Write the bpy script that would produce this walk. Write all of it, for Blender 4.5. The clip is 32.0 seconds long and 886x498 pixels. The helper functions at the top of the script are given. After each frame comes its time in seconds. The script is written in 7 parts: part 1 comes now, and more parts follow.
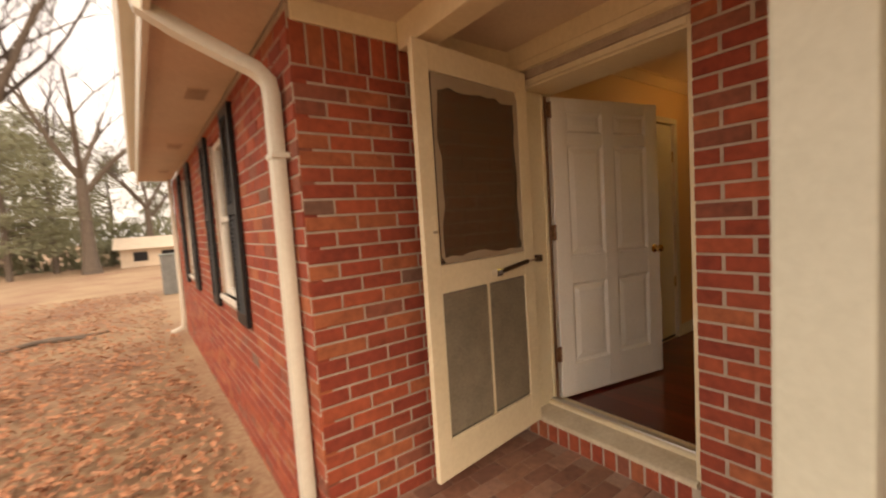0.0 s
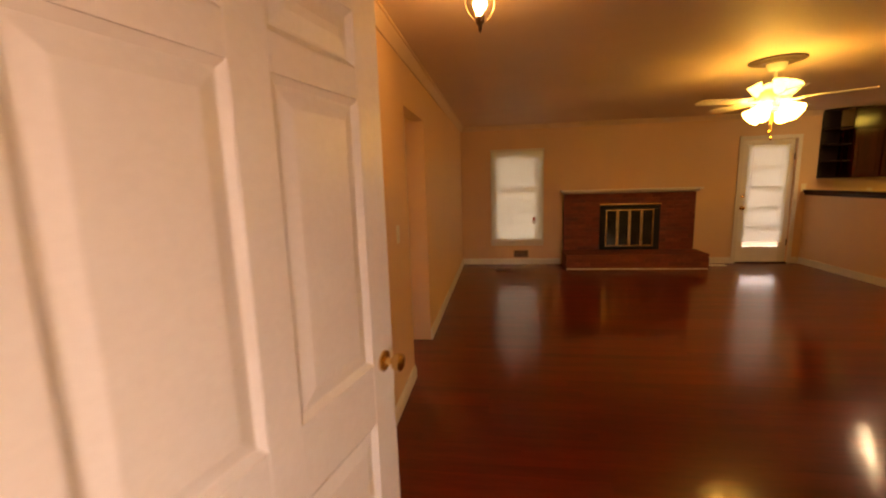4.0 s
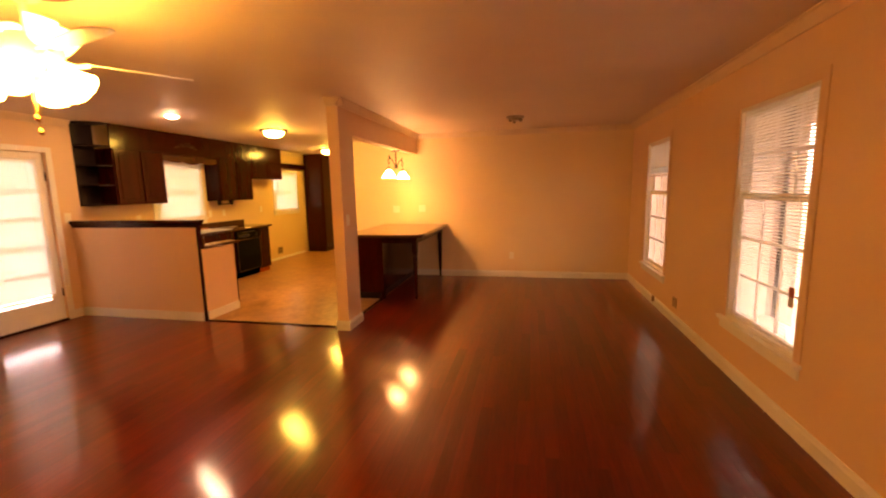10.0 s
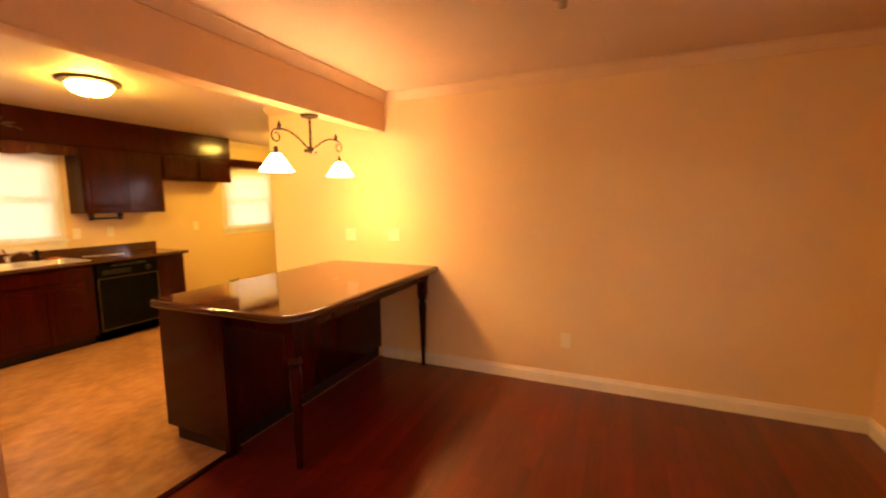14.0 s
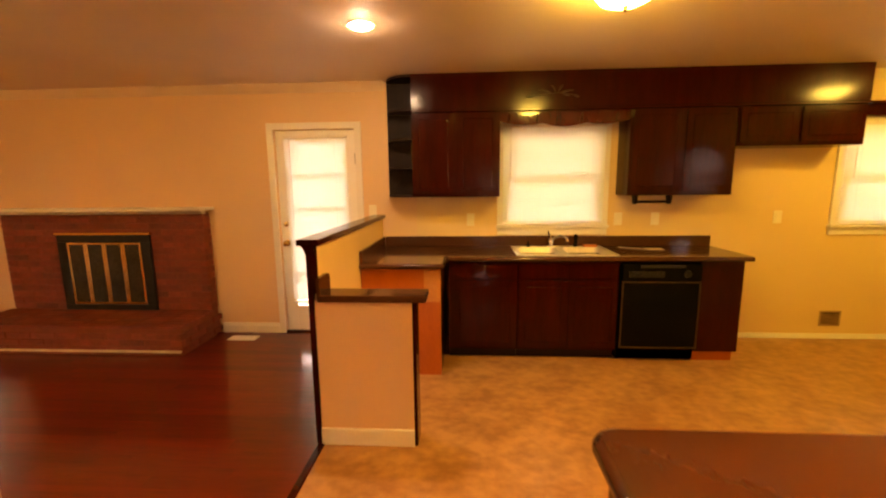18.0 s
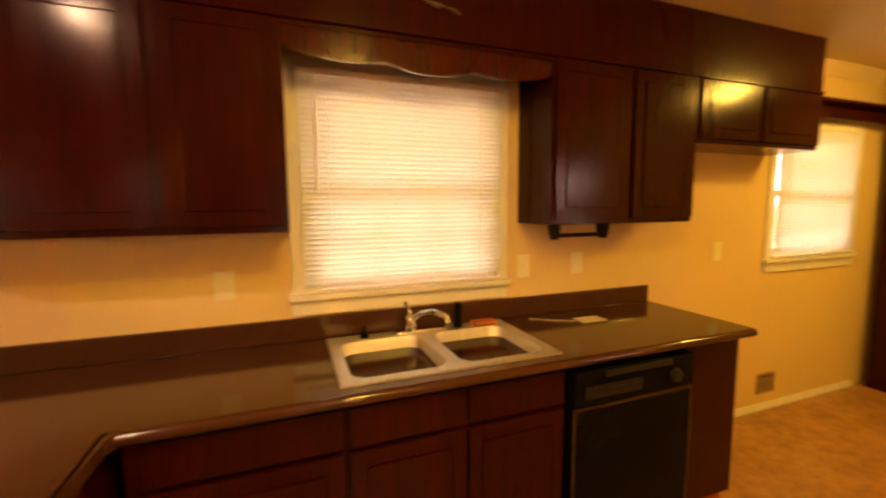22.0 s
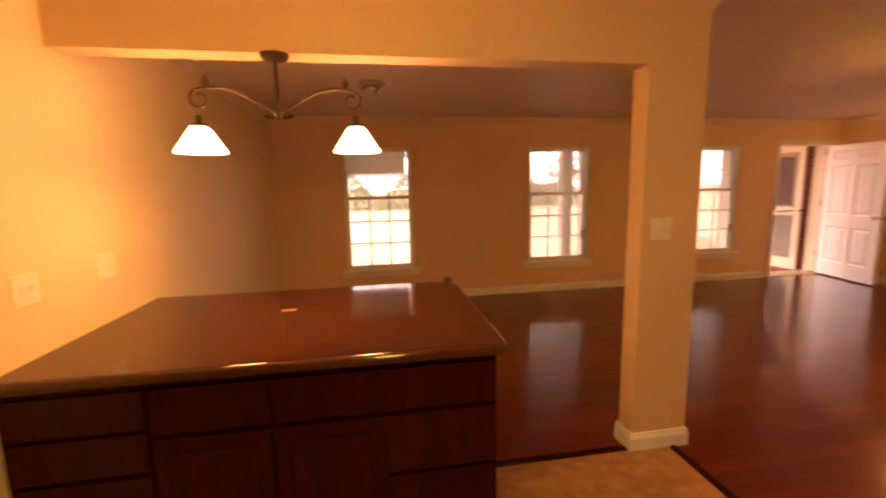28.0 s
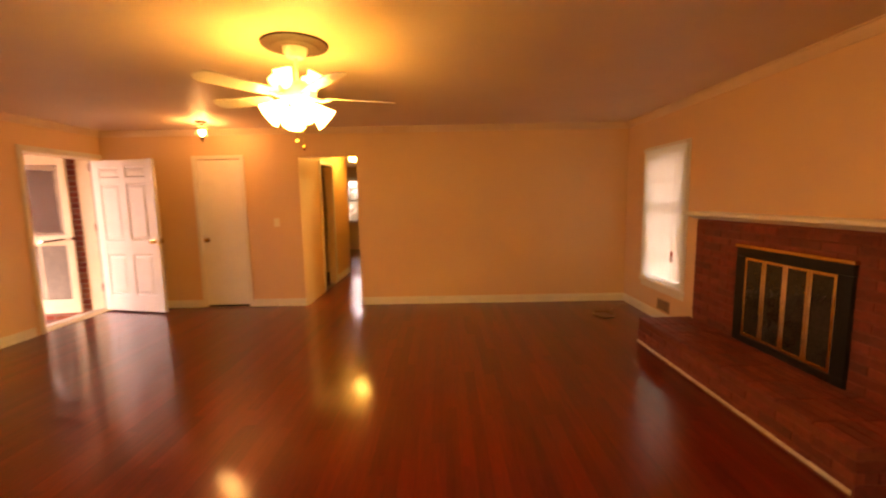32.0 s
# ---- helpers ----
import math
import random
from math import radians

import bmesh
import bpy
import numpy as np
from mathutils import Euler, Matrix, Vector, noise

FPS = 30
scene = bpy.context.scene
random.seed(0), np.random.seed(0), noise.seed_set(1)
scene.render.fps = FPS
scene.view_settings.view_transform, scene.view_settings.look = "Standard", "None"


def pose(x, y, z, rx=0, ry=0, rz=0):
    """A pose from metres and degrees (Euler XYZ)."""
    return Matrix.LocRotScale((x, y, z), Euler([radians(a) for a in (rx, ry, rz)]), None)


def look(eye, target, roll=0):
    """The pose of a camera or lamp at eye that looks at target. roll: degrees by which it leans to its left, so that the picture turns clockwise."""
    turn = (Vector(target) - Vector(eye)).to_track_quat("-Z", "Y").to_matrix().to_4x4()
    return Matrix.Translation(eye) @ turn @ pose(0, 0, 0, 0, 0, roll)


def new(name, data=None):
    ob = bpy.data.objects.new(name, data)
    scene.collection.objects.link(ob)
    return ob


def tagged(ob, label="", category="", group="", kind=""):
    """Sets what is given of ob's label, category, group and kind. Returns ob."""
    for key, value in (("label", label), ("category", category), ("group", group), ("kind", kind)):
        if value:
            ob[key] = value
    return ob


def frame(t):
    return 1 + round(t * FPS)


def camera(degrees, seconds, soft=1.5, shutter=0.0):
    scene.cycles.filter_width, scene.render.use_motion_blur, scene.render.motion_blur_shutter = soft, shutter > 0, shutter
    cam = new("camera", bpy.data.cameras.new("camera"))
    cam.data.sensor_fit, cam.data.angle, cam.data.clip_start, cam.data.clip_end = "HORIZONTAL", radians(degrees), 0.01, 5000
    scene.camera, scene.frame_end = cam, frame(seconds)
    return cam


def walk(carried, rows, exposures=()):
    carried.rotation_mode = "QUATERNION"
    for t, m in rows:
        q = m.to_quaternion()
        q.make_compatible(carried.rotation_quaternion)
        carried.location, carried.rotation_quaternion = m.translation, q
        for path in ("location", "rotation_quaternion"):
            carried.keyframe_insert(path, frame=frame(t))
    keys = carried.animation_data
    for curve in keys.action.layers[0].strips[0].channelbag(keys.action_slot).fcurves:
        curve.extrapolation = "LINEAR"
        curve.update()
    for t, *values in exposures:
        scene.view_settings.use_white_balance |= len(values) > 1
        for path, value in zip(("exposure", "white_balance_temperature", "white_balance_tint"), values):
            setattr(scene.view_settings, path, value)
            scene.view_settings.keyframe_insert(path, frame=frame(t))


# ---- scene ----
cam = camera(93.9, 32.0, 2.1, 0.5)
PATH = [
    (0, (0.434, 0.742, 1.291), (1.619, 2.346, 1.151), -3.7),
    (0.5, (0.567, 1.146, 1.291), (1.99, 2.538, 1.106), -2.2),
    (1, (0.736, 1.489, 1.26), (2.459, 2.479, 1.031), -4.9),
    (1.5, (0.973, 1.695, 1.26), (2.844, 2.382, 1.099), -5.6),
    (2, (1.188, 1.811, 1.278), (3.117, 2.276, 1.024), -4.1),
    (2.5, (1.51, 1.932, 1.334), (3.459, 2.285, 1.051), -2.2),
    (3, (1.795, 1.968, 1.419), (3.753, 2.18, 1.072), -1.1),
    (3.5, (2.064, 1.957, 1.49), (4.016, 2.249, 1.165), -2.2),
    (5.5, (3.569, 1.927, 1.531), (5.546, 1.87, 1.234), -0.2),
    (6, (3.851, 1.854, 1.517), (5.812, 1.596, 1.218), -1.2),
    (6.5, (4.097, 1.818, 1.539), (6.019, 1.32, 1.295), -1.7),
    (7, (4.186, 1.737, 1.458), (5.923, 0.77, 1.236), -1.5),
    (7.5, (4.257, 1.704, 1.486), (5.665, 0.299, 1.283), -1.5),
    (8, (4.341, 1.73, 1.539), (5.321, 0.003, 1.301), -1.7),
    (8.5, (4.257, 1.661, 1.517), (4.941, -0.203, 1.277), -1.4),
    (9, (4.241, 1.627, 1.513), (4.75, -0.29, 1.256), -1.7),
    (9.5, (4.255, 1.463, 1.502), (4.667, -0.472, 1.212), -2.4),
    (10, (4.289, 1.131, 1.505), (4.702, -0.805, 1.22), -1.2),
    (10.5, (4.316, 0.705, 1.496), (4.618, -1.259, 1.272), -1.6),
    (11, (4.305, 0.209, 1.501), (4.61, -1.751, 1.244), -0.7),
    (11.5, (4.312, -0.305, 1.509), (4.563, -2.275, 1.274), -0.1),
    (12, (4.281, -0.798, 1.494), (4.528, -2.768, 1.259), -1.6),
    (12.5, (4.253, -1.278, 1.508), (4.54, -3.246, 1.297), -1.0),
    (13, (4.196, -1.775, 1.491), (4.399, -3.749, 1.246), -2.0),
    (13.5, (4.139, -2.21, 1.467), (4.662, -4.123, 1.213), 0.5),
    (14, (4.229, -2.604, 1.484), (5.014, -4.429, 1.254), -0.6),
    (14.5, (4.282, -2.948, 1.493), (5.391, -4.592, 1.242), 1.6),
    (15, (4.41, -3.243, 1.492), (5.81, -4.65, 1.246), 2.0),
    (15.5, (4.553, -3.484, 1.502), (6.227, -4.541, 1.221), 1.0),
    (17.5, (5.575, -3.878, 1.525), (7.534, -3.694, 1.164), 1.6),
    (18, (5.899, -3.85, 1.499), (7.872, -3.732, 1.19), -0.6),
    (18.5, (6.219, -3.844, 1.493), (8.194, -3.687, 1.221), 0.1),
    (19, (6.525, -3.874, 1.484), (8.501, -3.757, 1.197), 0.4),
    (19.5, (6.847, -3.887, 1.486), (8.827, -3.878, 1.2), -1.3),
    (20, (7.139, -3.934, 1.495), (9.117, -3.796, 1.231), -0.2),
    (20.5, (7.383, -3.979, 1.504), (9.34, -3.752, 1.156), -0.8),
    (21, (7.612, -4.022, 1.493), (9.593, -4.004, 1.217), -0.7),
    (21.5, (7.853, -4.071, 1.503), (9.823, -4.319, 1.262), -0.9),
    (22, (8.046, -4.123, 1.474), (9.906, -4.828, 1.268), -0.4),
    (22.5, (8.253, -4.149, 1.465), (9.835, -5.36, 1.297), -1.7),
    (23, (8.422, -4.243, 1.49), (9.591, -5.85, 1.264), -1.7),
    (23.5, (8.499, -4.355, 1.482), (9.316, -6.173, 1.314), -1.7),
    (24, (8.561, -4.427, 1.479), (8.929, -6.383, 1.287), -0.8),
    (24.5, (8.631, -4.492, 1.482), (8.496, -6.478, 1.289), -2.3),
    (25, (8.655, -4.524, 1.465), (8.012, -6.406, 1.254), -2.3),
    (25.5, (8.584, -4.571, 1.48), (7.52, -6.251, 1.271), -1.7),
    (26, (8.494, -4.612, 1.498), (7.068, -6.007, 1.356), -1.6),
    (26.5, (8.411, -4.621, 1.501), (6.679, -5.603, 1.315), -1.1),
    (28.5, (8.25, -4.641, 1.514), (6.411, -3.905, 1.24), -1.1),
    (29, (8.105, -4.514, 1.496), (6.446, -3.424, 1.25), -0.5),
    (29.5, (7.944, -4.402, 1.501), (6.435, -3.119, 1.227), -0.4),
    (30, (7.679, -4.259, 1.499), (6.613, -2.591, 1.212), -3.3),
    (30.5, (7.574, -4.018, 1.439), (6.933, -2.149, 1.128), -2.3),
    (31, (7.465, -3.749, 1.455), (6.96, -1.843, 1.122), -2.3),
    (31.5, (7.356, -3.433, 1.488), (7.099, -1.473, 1.184), -3.2),
    (32, (7.355, -3.108, 1.463), (7.356, -1.123, 1.223), -1.0),
]
EXPOSURES = [(0.0, -0.04, 9200, 22), (1.0, 0.46, 9700, 25), (2.0, 1.03, 9600, 26), (3.0, 1.27, 9600, 29), (3.5, 1.4, 9400, 34), (5.5, 2.68, 10300, 45), (8.0, 2.68, 10100, 60), (12.0, 2.92, 9400, 61), (14.0, 3.03, 8600, 54), (15.5, 2.8, 9000, 53),
             (18.0, 2.76, 9800, 42), (22.0, 2.60, 9800, 49), (24.0, 2.54, 9700, 51), (26.5, 2.45, 9600, 49), (28.5, 2.05, 9000, 63), (30.0, 2.08, 9000, 61), (31.0, 2.3, 9700, 60), (32.0, 2.48, 9500, 54)]
walk(cam, [(t, look(eye, target, roll)) for t, eye, target, roll in PATH], EXPOSURES)

# ---- world, sun and large lights ----
world = bpy.data.worlds.new("overcast_sky")
scene.world = world
world.use_nodes = True
wt = world.node_tree
sky = wt.nodes.new("ShaderNodeTexSky")
sky.sky_type, sky.sun_disc = "NISHITA", False
sky.sun_elevation, sky.sun_rotation = radians(42), radians(200)
sky.air_density, sky.dust_density = 1.0, 4.0
haze = wt.nodes.new("ShaderNodeMix")
haze.data_type = "RGBA"
haze.inputs[0].default_value = 0.75
haze.inputs[7].default_value = (9.9, 10.4, 11.0, 1)
wt.links.new(sky.outputs[0], haze.inputs[6])
wt.links.new(haze.outputs[2], wt.nodes["Background"].inputs[0])
wt.nodes["Background"].inputs[1].default_value = 0.20
sun = new("sun", bpy.data.lights.new("sun", "SUN"))
sun.data.energy, sun.data.angle, sun.data.color = 1.6, radians(25), (1.0, 0.96, 0.9)
sun.matrix_world = look((-6, -8, 10), (0, 0, 0))

# ---- plan: faces of walls, heights ----
FW, BR, EW, NW, SW = 2.74, 2.41, 9.90, 2.62, -5.92
WX = 1.04
CEIL, PORCH, GROUND = 2.44, -0.14, -0.40
BACKX, BACKY = 7.59, -9.335
TILEX, TILEY = 6.325, -3.0

# ---- helpers ----
BASE = {}


def thing(name, loc, label="", category="", group="", kind=""):
    ob = new(name)
    ob.location = loc
    BASE[ob] = Vector(loc)
    ob.empty_display_size = 0.1
    return tagged(ob, label, category, group, kind)


def smooth(me, limit=40):
    for p in me.polygons:
        p.use_smooth = True
    me.set_sharp_from_angle(angle=radians(limit))


def part(name, bm, material, parent=None, label="", soft=False):
    base = BASE.get(parent, Vector((0, 0, 0)))
    bmesh.ops.recalc_face_normals(bm, faces=bm.faces)
    me = bpy.data.meshes.new(name)
    bm.to_mesh(me)
    bm.free()
    me.transform(Matrix.Translation(-base))
    if soft:
        smooth(me)
    me.materials.append(material)
    ob = new(name, me)
    if parent is not None:
        ob.parent = parent
    BASE[ob] = base
    return tagged(ob, label)


def solid(name, bm, material, label="", category="", kind="structure", soft=False):
    return tagged(part(name, bm, material, None, "", soft), label, category, "", kind)


def piece(name, me, loc, parent, turn=None):
    ob = new(name, me)
    ob.parent = parent
    m = Matrix.Translation(Vector(loc) - BASE[parent])
    ob.matrix_basis = m @ turn if turn is not None else m
    BASE[ob] = BASE[parent]
    return ob


def box(bm, x0, x1, y0, y1, z0, z1, bevel=0.0):
    vs = [bm.verts.new((x, y, z)) for x in (x0, x1) for y in (y0, y1) for z in (z0, z1)]
    faces = [bm.faces.new([vs[i] for i in q]) for q in
             ((0, 1, 3, 2), (4, 6, 7, 5), (0, 4, 5, 1), (2, 3, 7, 6), (0, 2, 6, 4), (1, 5, 7, 3))]
    if bevel > 0:
        edges = list({e for f in faces for e in f.edges})
        bmesh.ops.bevel(bm, geom=edges, offset=bevel, segments=2, profile=0.6, affect="EDGES")
    return bm


def boxed(x0, x1, y0, y1, z0, z1, bevel=0.0):
    return box(bmesh.new(), min(x0, x1), max(x0, x1), min(y0, y1), max(y0, y1), min(z0, z1), max(z0, z1), bevel)


def prism(points, axis, a, b, bm=None):
    """A flat outline (two coordinates) drawn out along an axis from a to b."""
    bm = bm or bmesh.new()

    def place(p, d):
        return {"x": (d, p[0], p[1]), "y": (p[0], d, p[1]), "z": (p[0], p[1], d)}[axis]
    low = [bm.verts.new(place(p, a)) for p in points]
    high = [bm.verts.new(place(p, b)) for p in points]
    bm.faces.new(low), bm.faces.new(high)
    n = len(points)
    for i in range(n):
        bm.faces.new((low[i], low[(i + 1) % n], high[(i + 1) % n], high[i]))
    return bm


def lathe(profile, centre, seg=24, axis=(0, 0, 1), bm=None):
    """Radius and height pairs turned about an axis through centre."""
    bm = bm or bmesh.new()
    q = Vector((0, 0, 1)).rotation_difference(Vector(axis).normalized())
    rings = []
    for r, h in profile:
        rings.append([bm.verts.new(Vector(centre) + q @ Vector((max(r, 1e-4) * math.cos(2 * math.pi * i / seg), max(r, 1e-4) * math.sin(2 * math.pi * i / seg), h))) for i in range(seg)])
    for a, b in zip(rings, rings[1:]):
        for i in range(seg):
            bm.faces.new((a[i], a[(i + 1) % seg], b[(i + 1) % seg], b[i]))
    for ring, (r, h) in ((rings[0], profile[0]), (rings[-1], profile[-1])):
        if r > 0.002:
            continue
        bm.faces.new(ring)
    return bm


def tube(points, radius, seg=8, bm=None):
    """A round bar along points; radius is one number or one for each point."""
    bm = bm or bmesh.new()
    pts = [Vector(p) for p in points]
    radii = radius if isinstance(radius, (list, tuple)) else [radius] * len(pts)
    rings, side = [], None
    for i, p in enumerate(pts):
        way = (pts[min(i + 1, len(pts) - 1)] - pts[max(i - 1, 0)]).normalized()
        if side is None:
            side = way.orthogonal().normalized()
        side = (side - way * side.dot(way)).normalized()
        up = way.cross(side)
        rings.append([bm.verts.new(p + radii[i] * (side * math.cos(2 * math.pi * k / seg) + up * math.sin(2 * math.pi * k / seg))) for k in range(seg)])
    for a, b in zip(rings, rings[1:]):
        for k in range(seg):
            bm.faces.new((a[k], a[(k + 1) % seg], b[(k + 1) % seg], b[k]))
    bm.faces.new(rings[0]), bm.faces.new(rings[-1])
    return bm


def wall_cells(u0, u1, z0, z1, openings):
    """The rectangles that are left of a wall when openings (u0, u1, z0, z1) are cut out."""
    cuts = sorted({u0, u1, *[o[0] for o in openings], *[o[1] for o in openings]})
    for a, b in zip(cuts, cuts[1:]):
        holes = sorted((o[2], o[3]) for o in openings if o[0] <= a + 1e-6 and o[1] >= b - 1e-6)
        z = z0
        for h0, h1 in holes:
            if h0 > z + 1e-6:
                yield a, b, z, h0
            z = max(z, h1)
        if z < z1 - 1e-6:
            yield a, b, z, z1


def wall_along_y(name, x0, x1, y0, y1, z0, z1, openings, material, label):
    bm = bmesh.new()
    for a, b, c, d in wall_cells(y0, y1, z0, z1, openings):
        box(bm, x0, x1, a, b, c, d)
    bmesh.ops.remove_doubles(bm, verts=bm.verts, dist=0.0001)
    return solid(name, bm, material, label, "wall")


def wall_along_x(name, y0, y1, x0, x1, z0, z1, openings, material, label):
    bm = bmesh.new()
    for a, b, c, d in wall_cells(x0, x1, z0, z1, openings):
        box(bm, a, b, y0, y1, c, d)
    bmesh.ops.remove_doubles(bm, verts=bm.verts, dist=0.0001)
    return solid(name, bm, material, label, "wall")


# ---- materials ----
def node_material(name):
    m = bpy.data.materials.new(name)
    m.use_nodes = True
    t = m.node_tree
    return m, t, t.nodes["Principled BSDF"]


def surface(name, c1, c2, rough=0.5, scale=6.0, fine=60.0, bump=0.05, metal=0.0, coat=0.0, stretch=(1, 1, 1), vary=0.0, ior=1.5, island=False, spread=0.12):
    """Two colours mixed by a coarse and a fine noise, with relief and gloss that follow the fine one."""
    m, t, p = node_material(name)
    n, l = t.nodes, t.links
    co = n.new("ShaderNodeTexCoord")
    mp = n.new("ShaderNodeMapping")
    mp.inputs["Scale"].default_value = stretch
    l.new(co.outputs["Object"], mp.inputs[0])
    if vary:
        who = n.new("ShaderNodeNewGeometry") if island else n.new("ShaderNodeObjectInfo")
        rnd = who.outputs["Random Per Island"] if island else who.outputs["Random"]
        off = n.new("ShaderNodeMath")
        off.operation = "MULTIPLY"
        off.inputs[1].default_value = 37.0
        l.new(rnd, off.inputs[0])
        l.new(off.outputs[0], mp.inputs["Location"])
    big = n.new("ShaderNodeTexNoise")
    big.inputs["Scale"].default_value, big.inputs["Detail"].default_value = scale, 4
    small = n.new("ShaderNodeTexNoise")
    small.inputs["Scale"].default_value, small.inputs["Detail"].default_value = fine, 5
    for tex in (big, small):
        l.new(mp.outputs[0], tex.inputs["Vector"])
    mixf = n.new("ShaderNodeMath")
    mixf.operation = "MULTIPLY_ADD"
    mixf.inputs[1].default_value = 0.45
    l.new(small.outputs[0], mixf.inputs[0])
    half = n.new("ShaderNodeMath")
    half.operation = "MULTIPLY"
    half.inputs[1].default_value = 0.55
    l.new(big.outputs[0], half.inputs[0])
    l.new(half.outputs[0], mixf.inputs[2])
    ramp = n.new("ShaderNodeMapRange")
    ramp.inputs[1].default_value, ramp.inputs[2].default_value = 0.5 - spread, 0.5 + spread
    l.new(mixf.outputs[0], ramp.inputs[0])
    mix = n.new("ShaderNodeMix")
    mix.data_type = "RGBA"
    mix.inputs[6].default_value, mix.inputs[7].default_value = (*c1, 1), (*c2, 1)
    l.new(ramp.outputs[0], mix.inputs[0])
    out = mix.outputs[2]
    if vary:
        hsv = n.new("ShaderNodeHueSaturation")
        val = n.new("ShaderNodeMapRange")
        val.inputs[3].default_value, val.inputs[4].default_value = 1 - vary, 1 + vary
        l.new(rnd, val.inputs[0])
        l.new(val.outputs[0], hsv.inputs["Value"])
        l.new(out, hsv.inputs["Color"])
        out = hsv.outputs[0]
    l.new(out, p.inputs["Base Color"])
    rr = n.new("ShaderNodeMapRange")
    rr.inputs[1].default_value, rr.inputs[2].default_value = 0.3, 0.7
    rr.inputs[3].default_value, rr.inputs[4].default_value = max(rough - 0.02, 0.03), min(rough + 0.03, 1)
    l.new(big.outputs[0], rr.inputs[0])
    l.new(rr.outputs[0], p.inputs["Roughness"])
    p.inputs["Metallic"].default_value, p.inputs["IOR"].default_value = metal, ior
    p.inputs["Coat Weight"].default_value, p.inputs["Coat Roughness"].default_value = coat, 0.11
    if bump:
        b = n.new("ShaderNodeBump")
        b.inputs["Strength"].default_value, b.inputs["Distance"].default_value = bump, 0.01
        l.new(mixf.outputs[0], b.inputs["Height"])
        l.new(b.outputs[0], p.inputs["Normal"])
        if coat:
            l.new(b.outputs[0], p.inputs["Coat Normal"])
    return m


def brick_material(name, stops, rough=0.85, island=False):
    m, t, p = node_material(name)
    n, l = t.nodes, t.links
    who = n.new("ShaderNodeNewGeometry") if island else n.new("ShaderNodeObjectInfo")
    rnd = who.outputs["Random Per Island"] if island else who.outputs["Random"]
    ramp = n.new("ShaderNodeValToRGB")
    ramp.color_ramp.interpolation = "CONSTANT"
    els = ramp.color_ramp.elements
    while len(els) < len(stops):
        els.new(0.5)
    for e, (pos, c) in zip(els, stops):
        e.position, e.color = pos, (*c, 1)
    l.new(rnd, ramp.inputs[0])
    co = n.new("ShaderNodeTexCoord")
    mp = n.new("ShaderNodeMapping")
    off = n.new("ShaderNodeMath")
    off.operation = "MULTIPLY"
    off.inputs[1].default_value = 53.0
    l.new(rnd, off.inputs[0])
    l.new(off.outputs[0], mp.inputs["Location"])
    l.new(co.outputs["Object"], mp.inputs[0])
    tex = n.new("ShaderNodeTexNoise")
    tex.inputs["Scale"].default_value, tex.inputs["Detail"].default_value = 26, 6
    wear = n.new("ShaderNodeTexNoise")
    wear.inputs["Scale"].default_value, wear.inputs["Detail"].default_value = 5, 3
    l.new(mp.outputs[0], tex.inputs["Vector"])
    l.new(mp.outputs[0], wear.inputs["Vector"])
    add = n.new("ShaderNodeMath")
    l.new(tex.outputs[0], add.inputs[0])
    l.new(wear.outputs[0], add.inputs[1])
    val = n.new("ShaderNodeMapRange")
    val.inputs[1].default_value, val.inputs[2].default_value = 0.6, 1.4
    val.inputs[3].default_value, val.inputs[4].default_value = 0.65, 1.35
    l.new(add.outputs[0], val.inputs[0])
    hsv = n.new("ShaderNodeHueSaturation")
    l.new(val.outputs[0], hsv.inputs["Value"])
    l.new(ramp.outputs[0], hsv.inputs["Color"])
    l.new(hsv.outputs[0], p.inputs["Base Color"])
    p.inputs["Roughness"].default_value = rough
    b = n.new("ShaderNodeBump")
    b.inputs["Strength"].default_value, b.inputs["Distance"].default_value = 0.35, 0.006
    l.new(tex.outputs[0], b.inputs["Height"])
    l.new(b.outputs[0], p.inputs["Normal"])
    return m


def glow(name, colour, strength):
    m, t, p = node_material(name)
    p.inputs["Base Color"].default_value = (*colour, 1)
    p.inputs["Emission Color"].default_value = (*colour, 1)
    p.inputs["Emission Strength"].default_value = strength
    p.inputs["Roughness"].default_value = 0.35
    return m


def glass_material(name, tint=(0.95, 0.97, 0.96), rough=0.0):
    m, t, p = node_material(name)
    p.inputs["Base Color"].default_value = (*tint, 1)
    p.inputs["Transmission Weight"].default_value, p.inputs["Roughness"].default_value = 1.0, rough
    p.inputs["IOR"].default_value = 1.45
    return m


def thin_material(name, colour, share):
    """A thin sheet: the given share of the light goes through, softly."""
    m, t, p = node_material(name)
    n, l = t.nodes, t.links
    tr = n.new("ShaderNodeBsdfTranslucent")
    tr.inputs[0].default_value = (*colour, 1)
    p.inputs["Base Color"].default_value, p.inputs["Roughness"].default_value = (*colour, 1), 0.45
    mix = n.new("ShaderNodeMixShader")
    mix.inputs[0].default_value = share
    l.new(p.outputs[0], mix.inputs[1])
    l.new(tr.outputs[0], mix.inputs[2])
    l.new(mix.outputs[0], n["Material Output"].inputs[0])
    return m


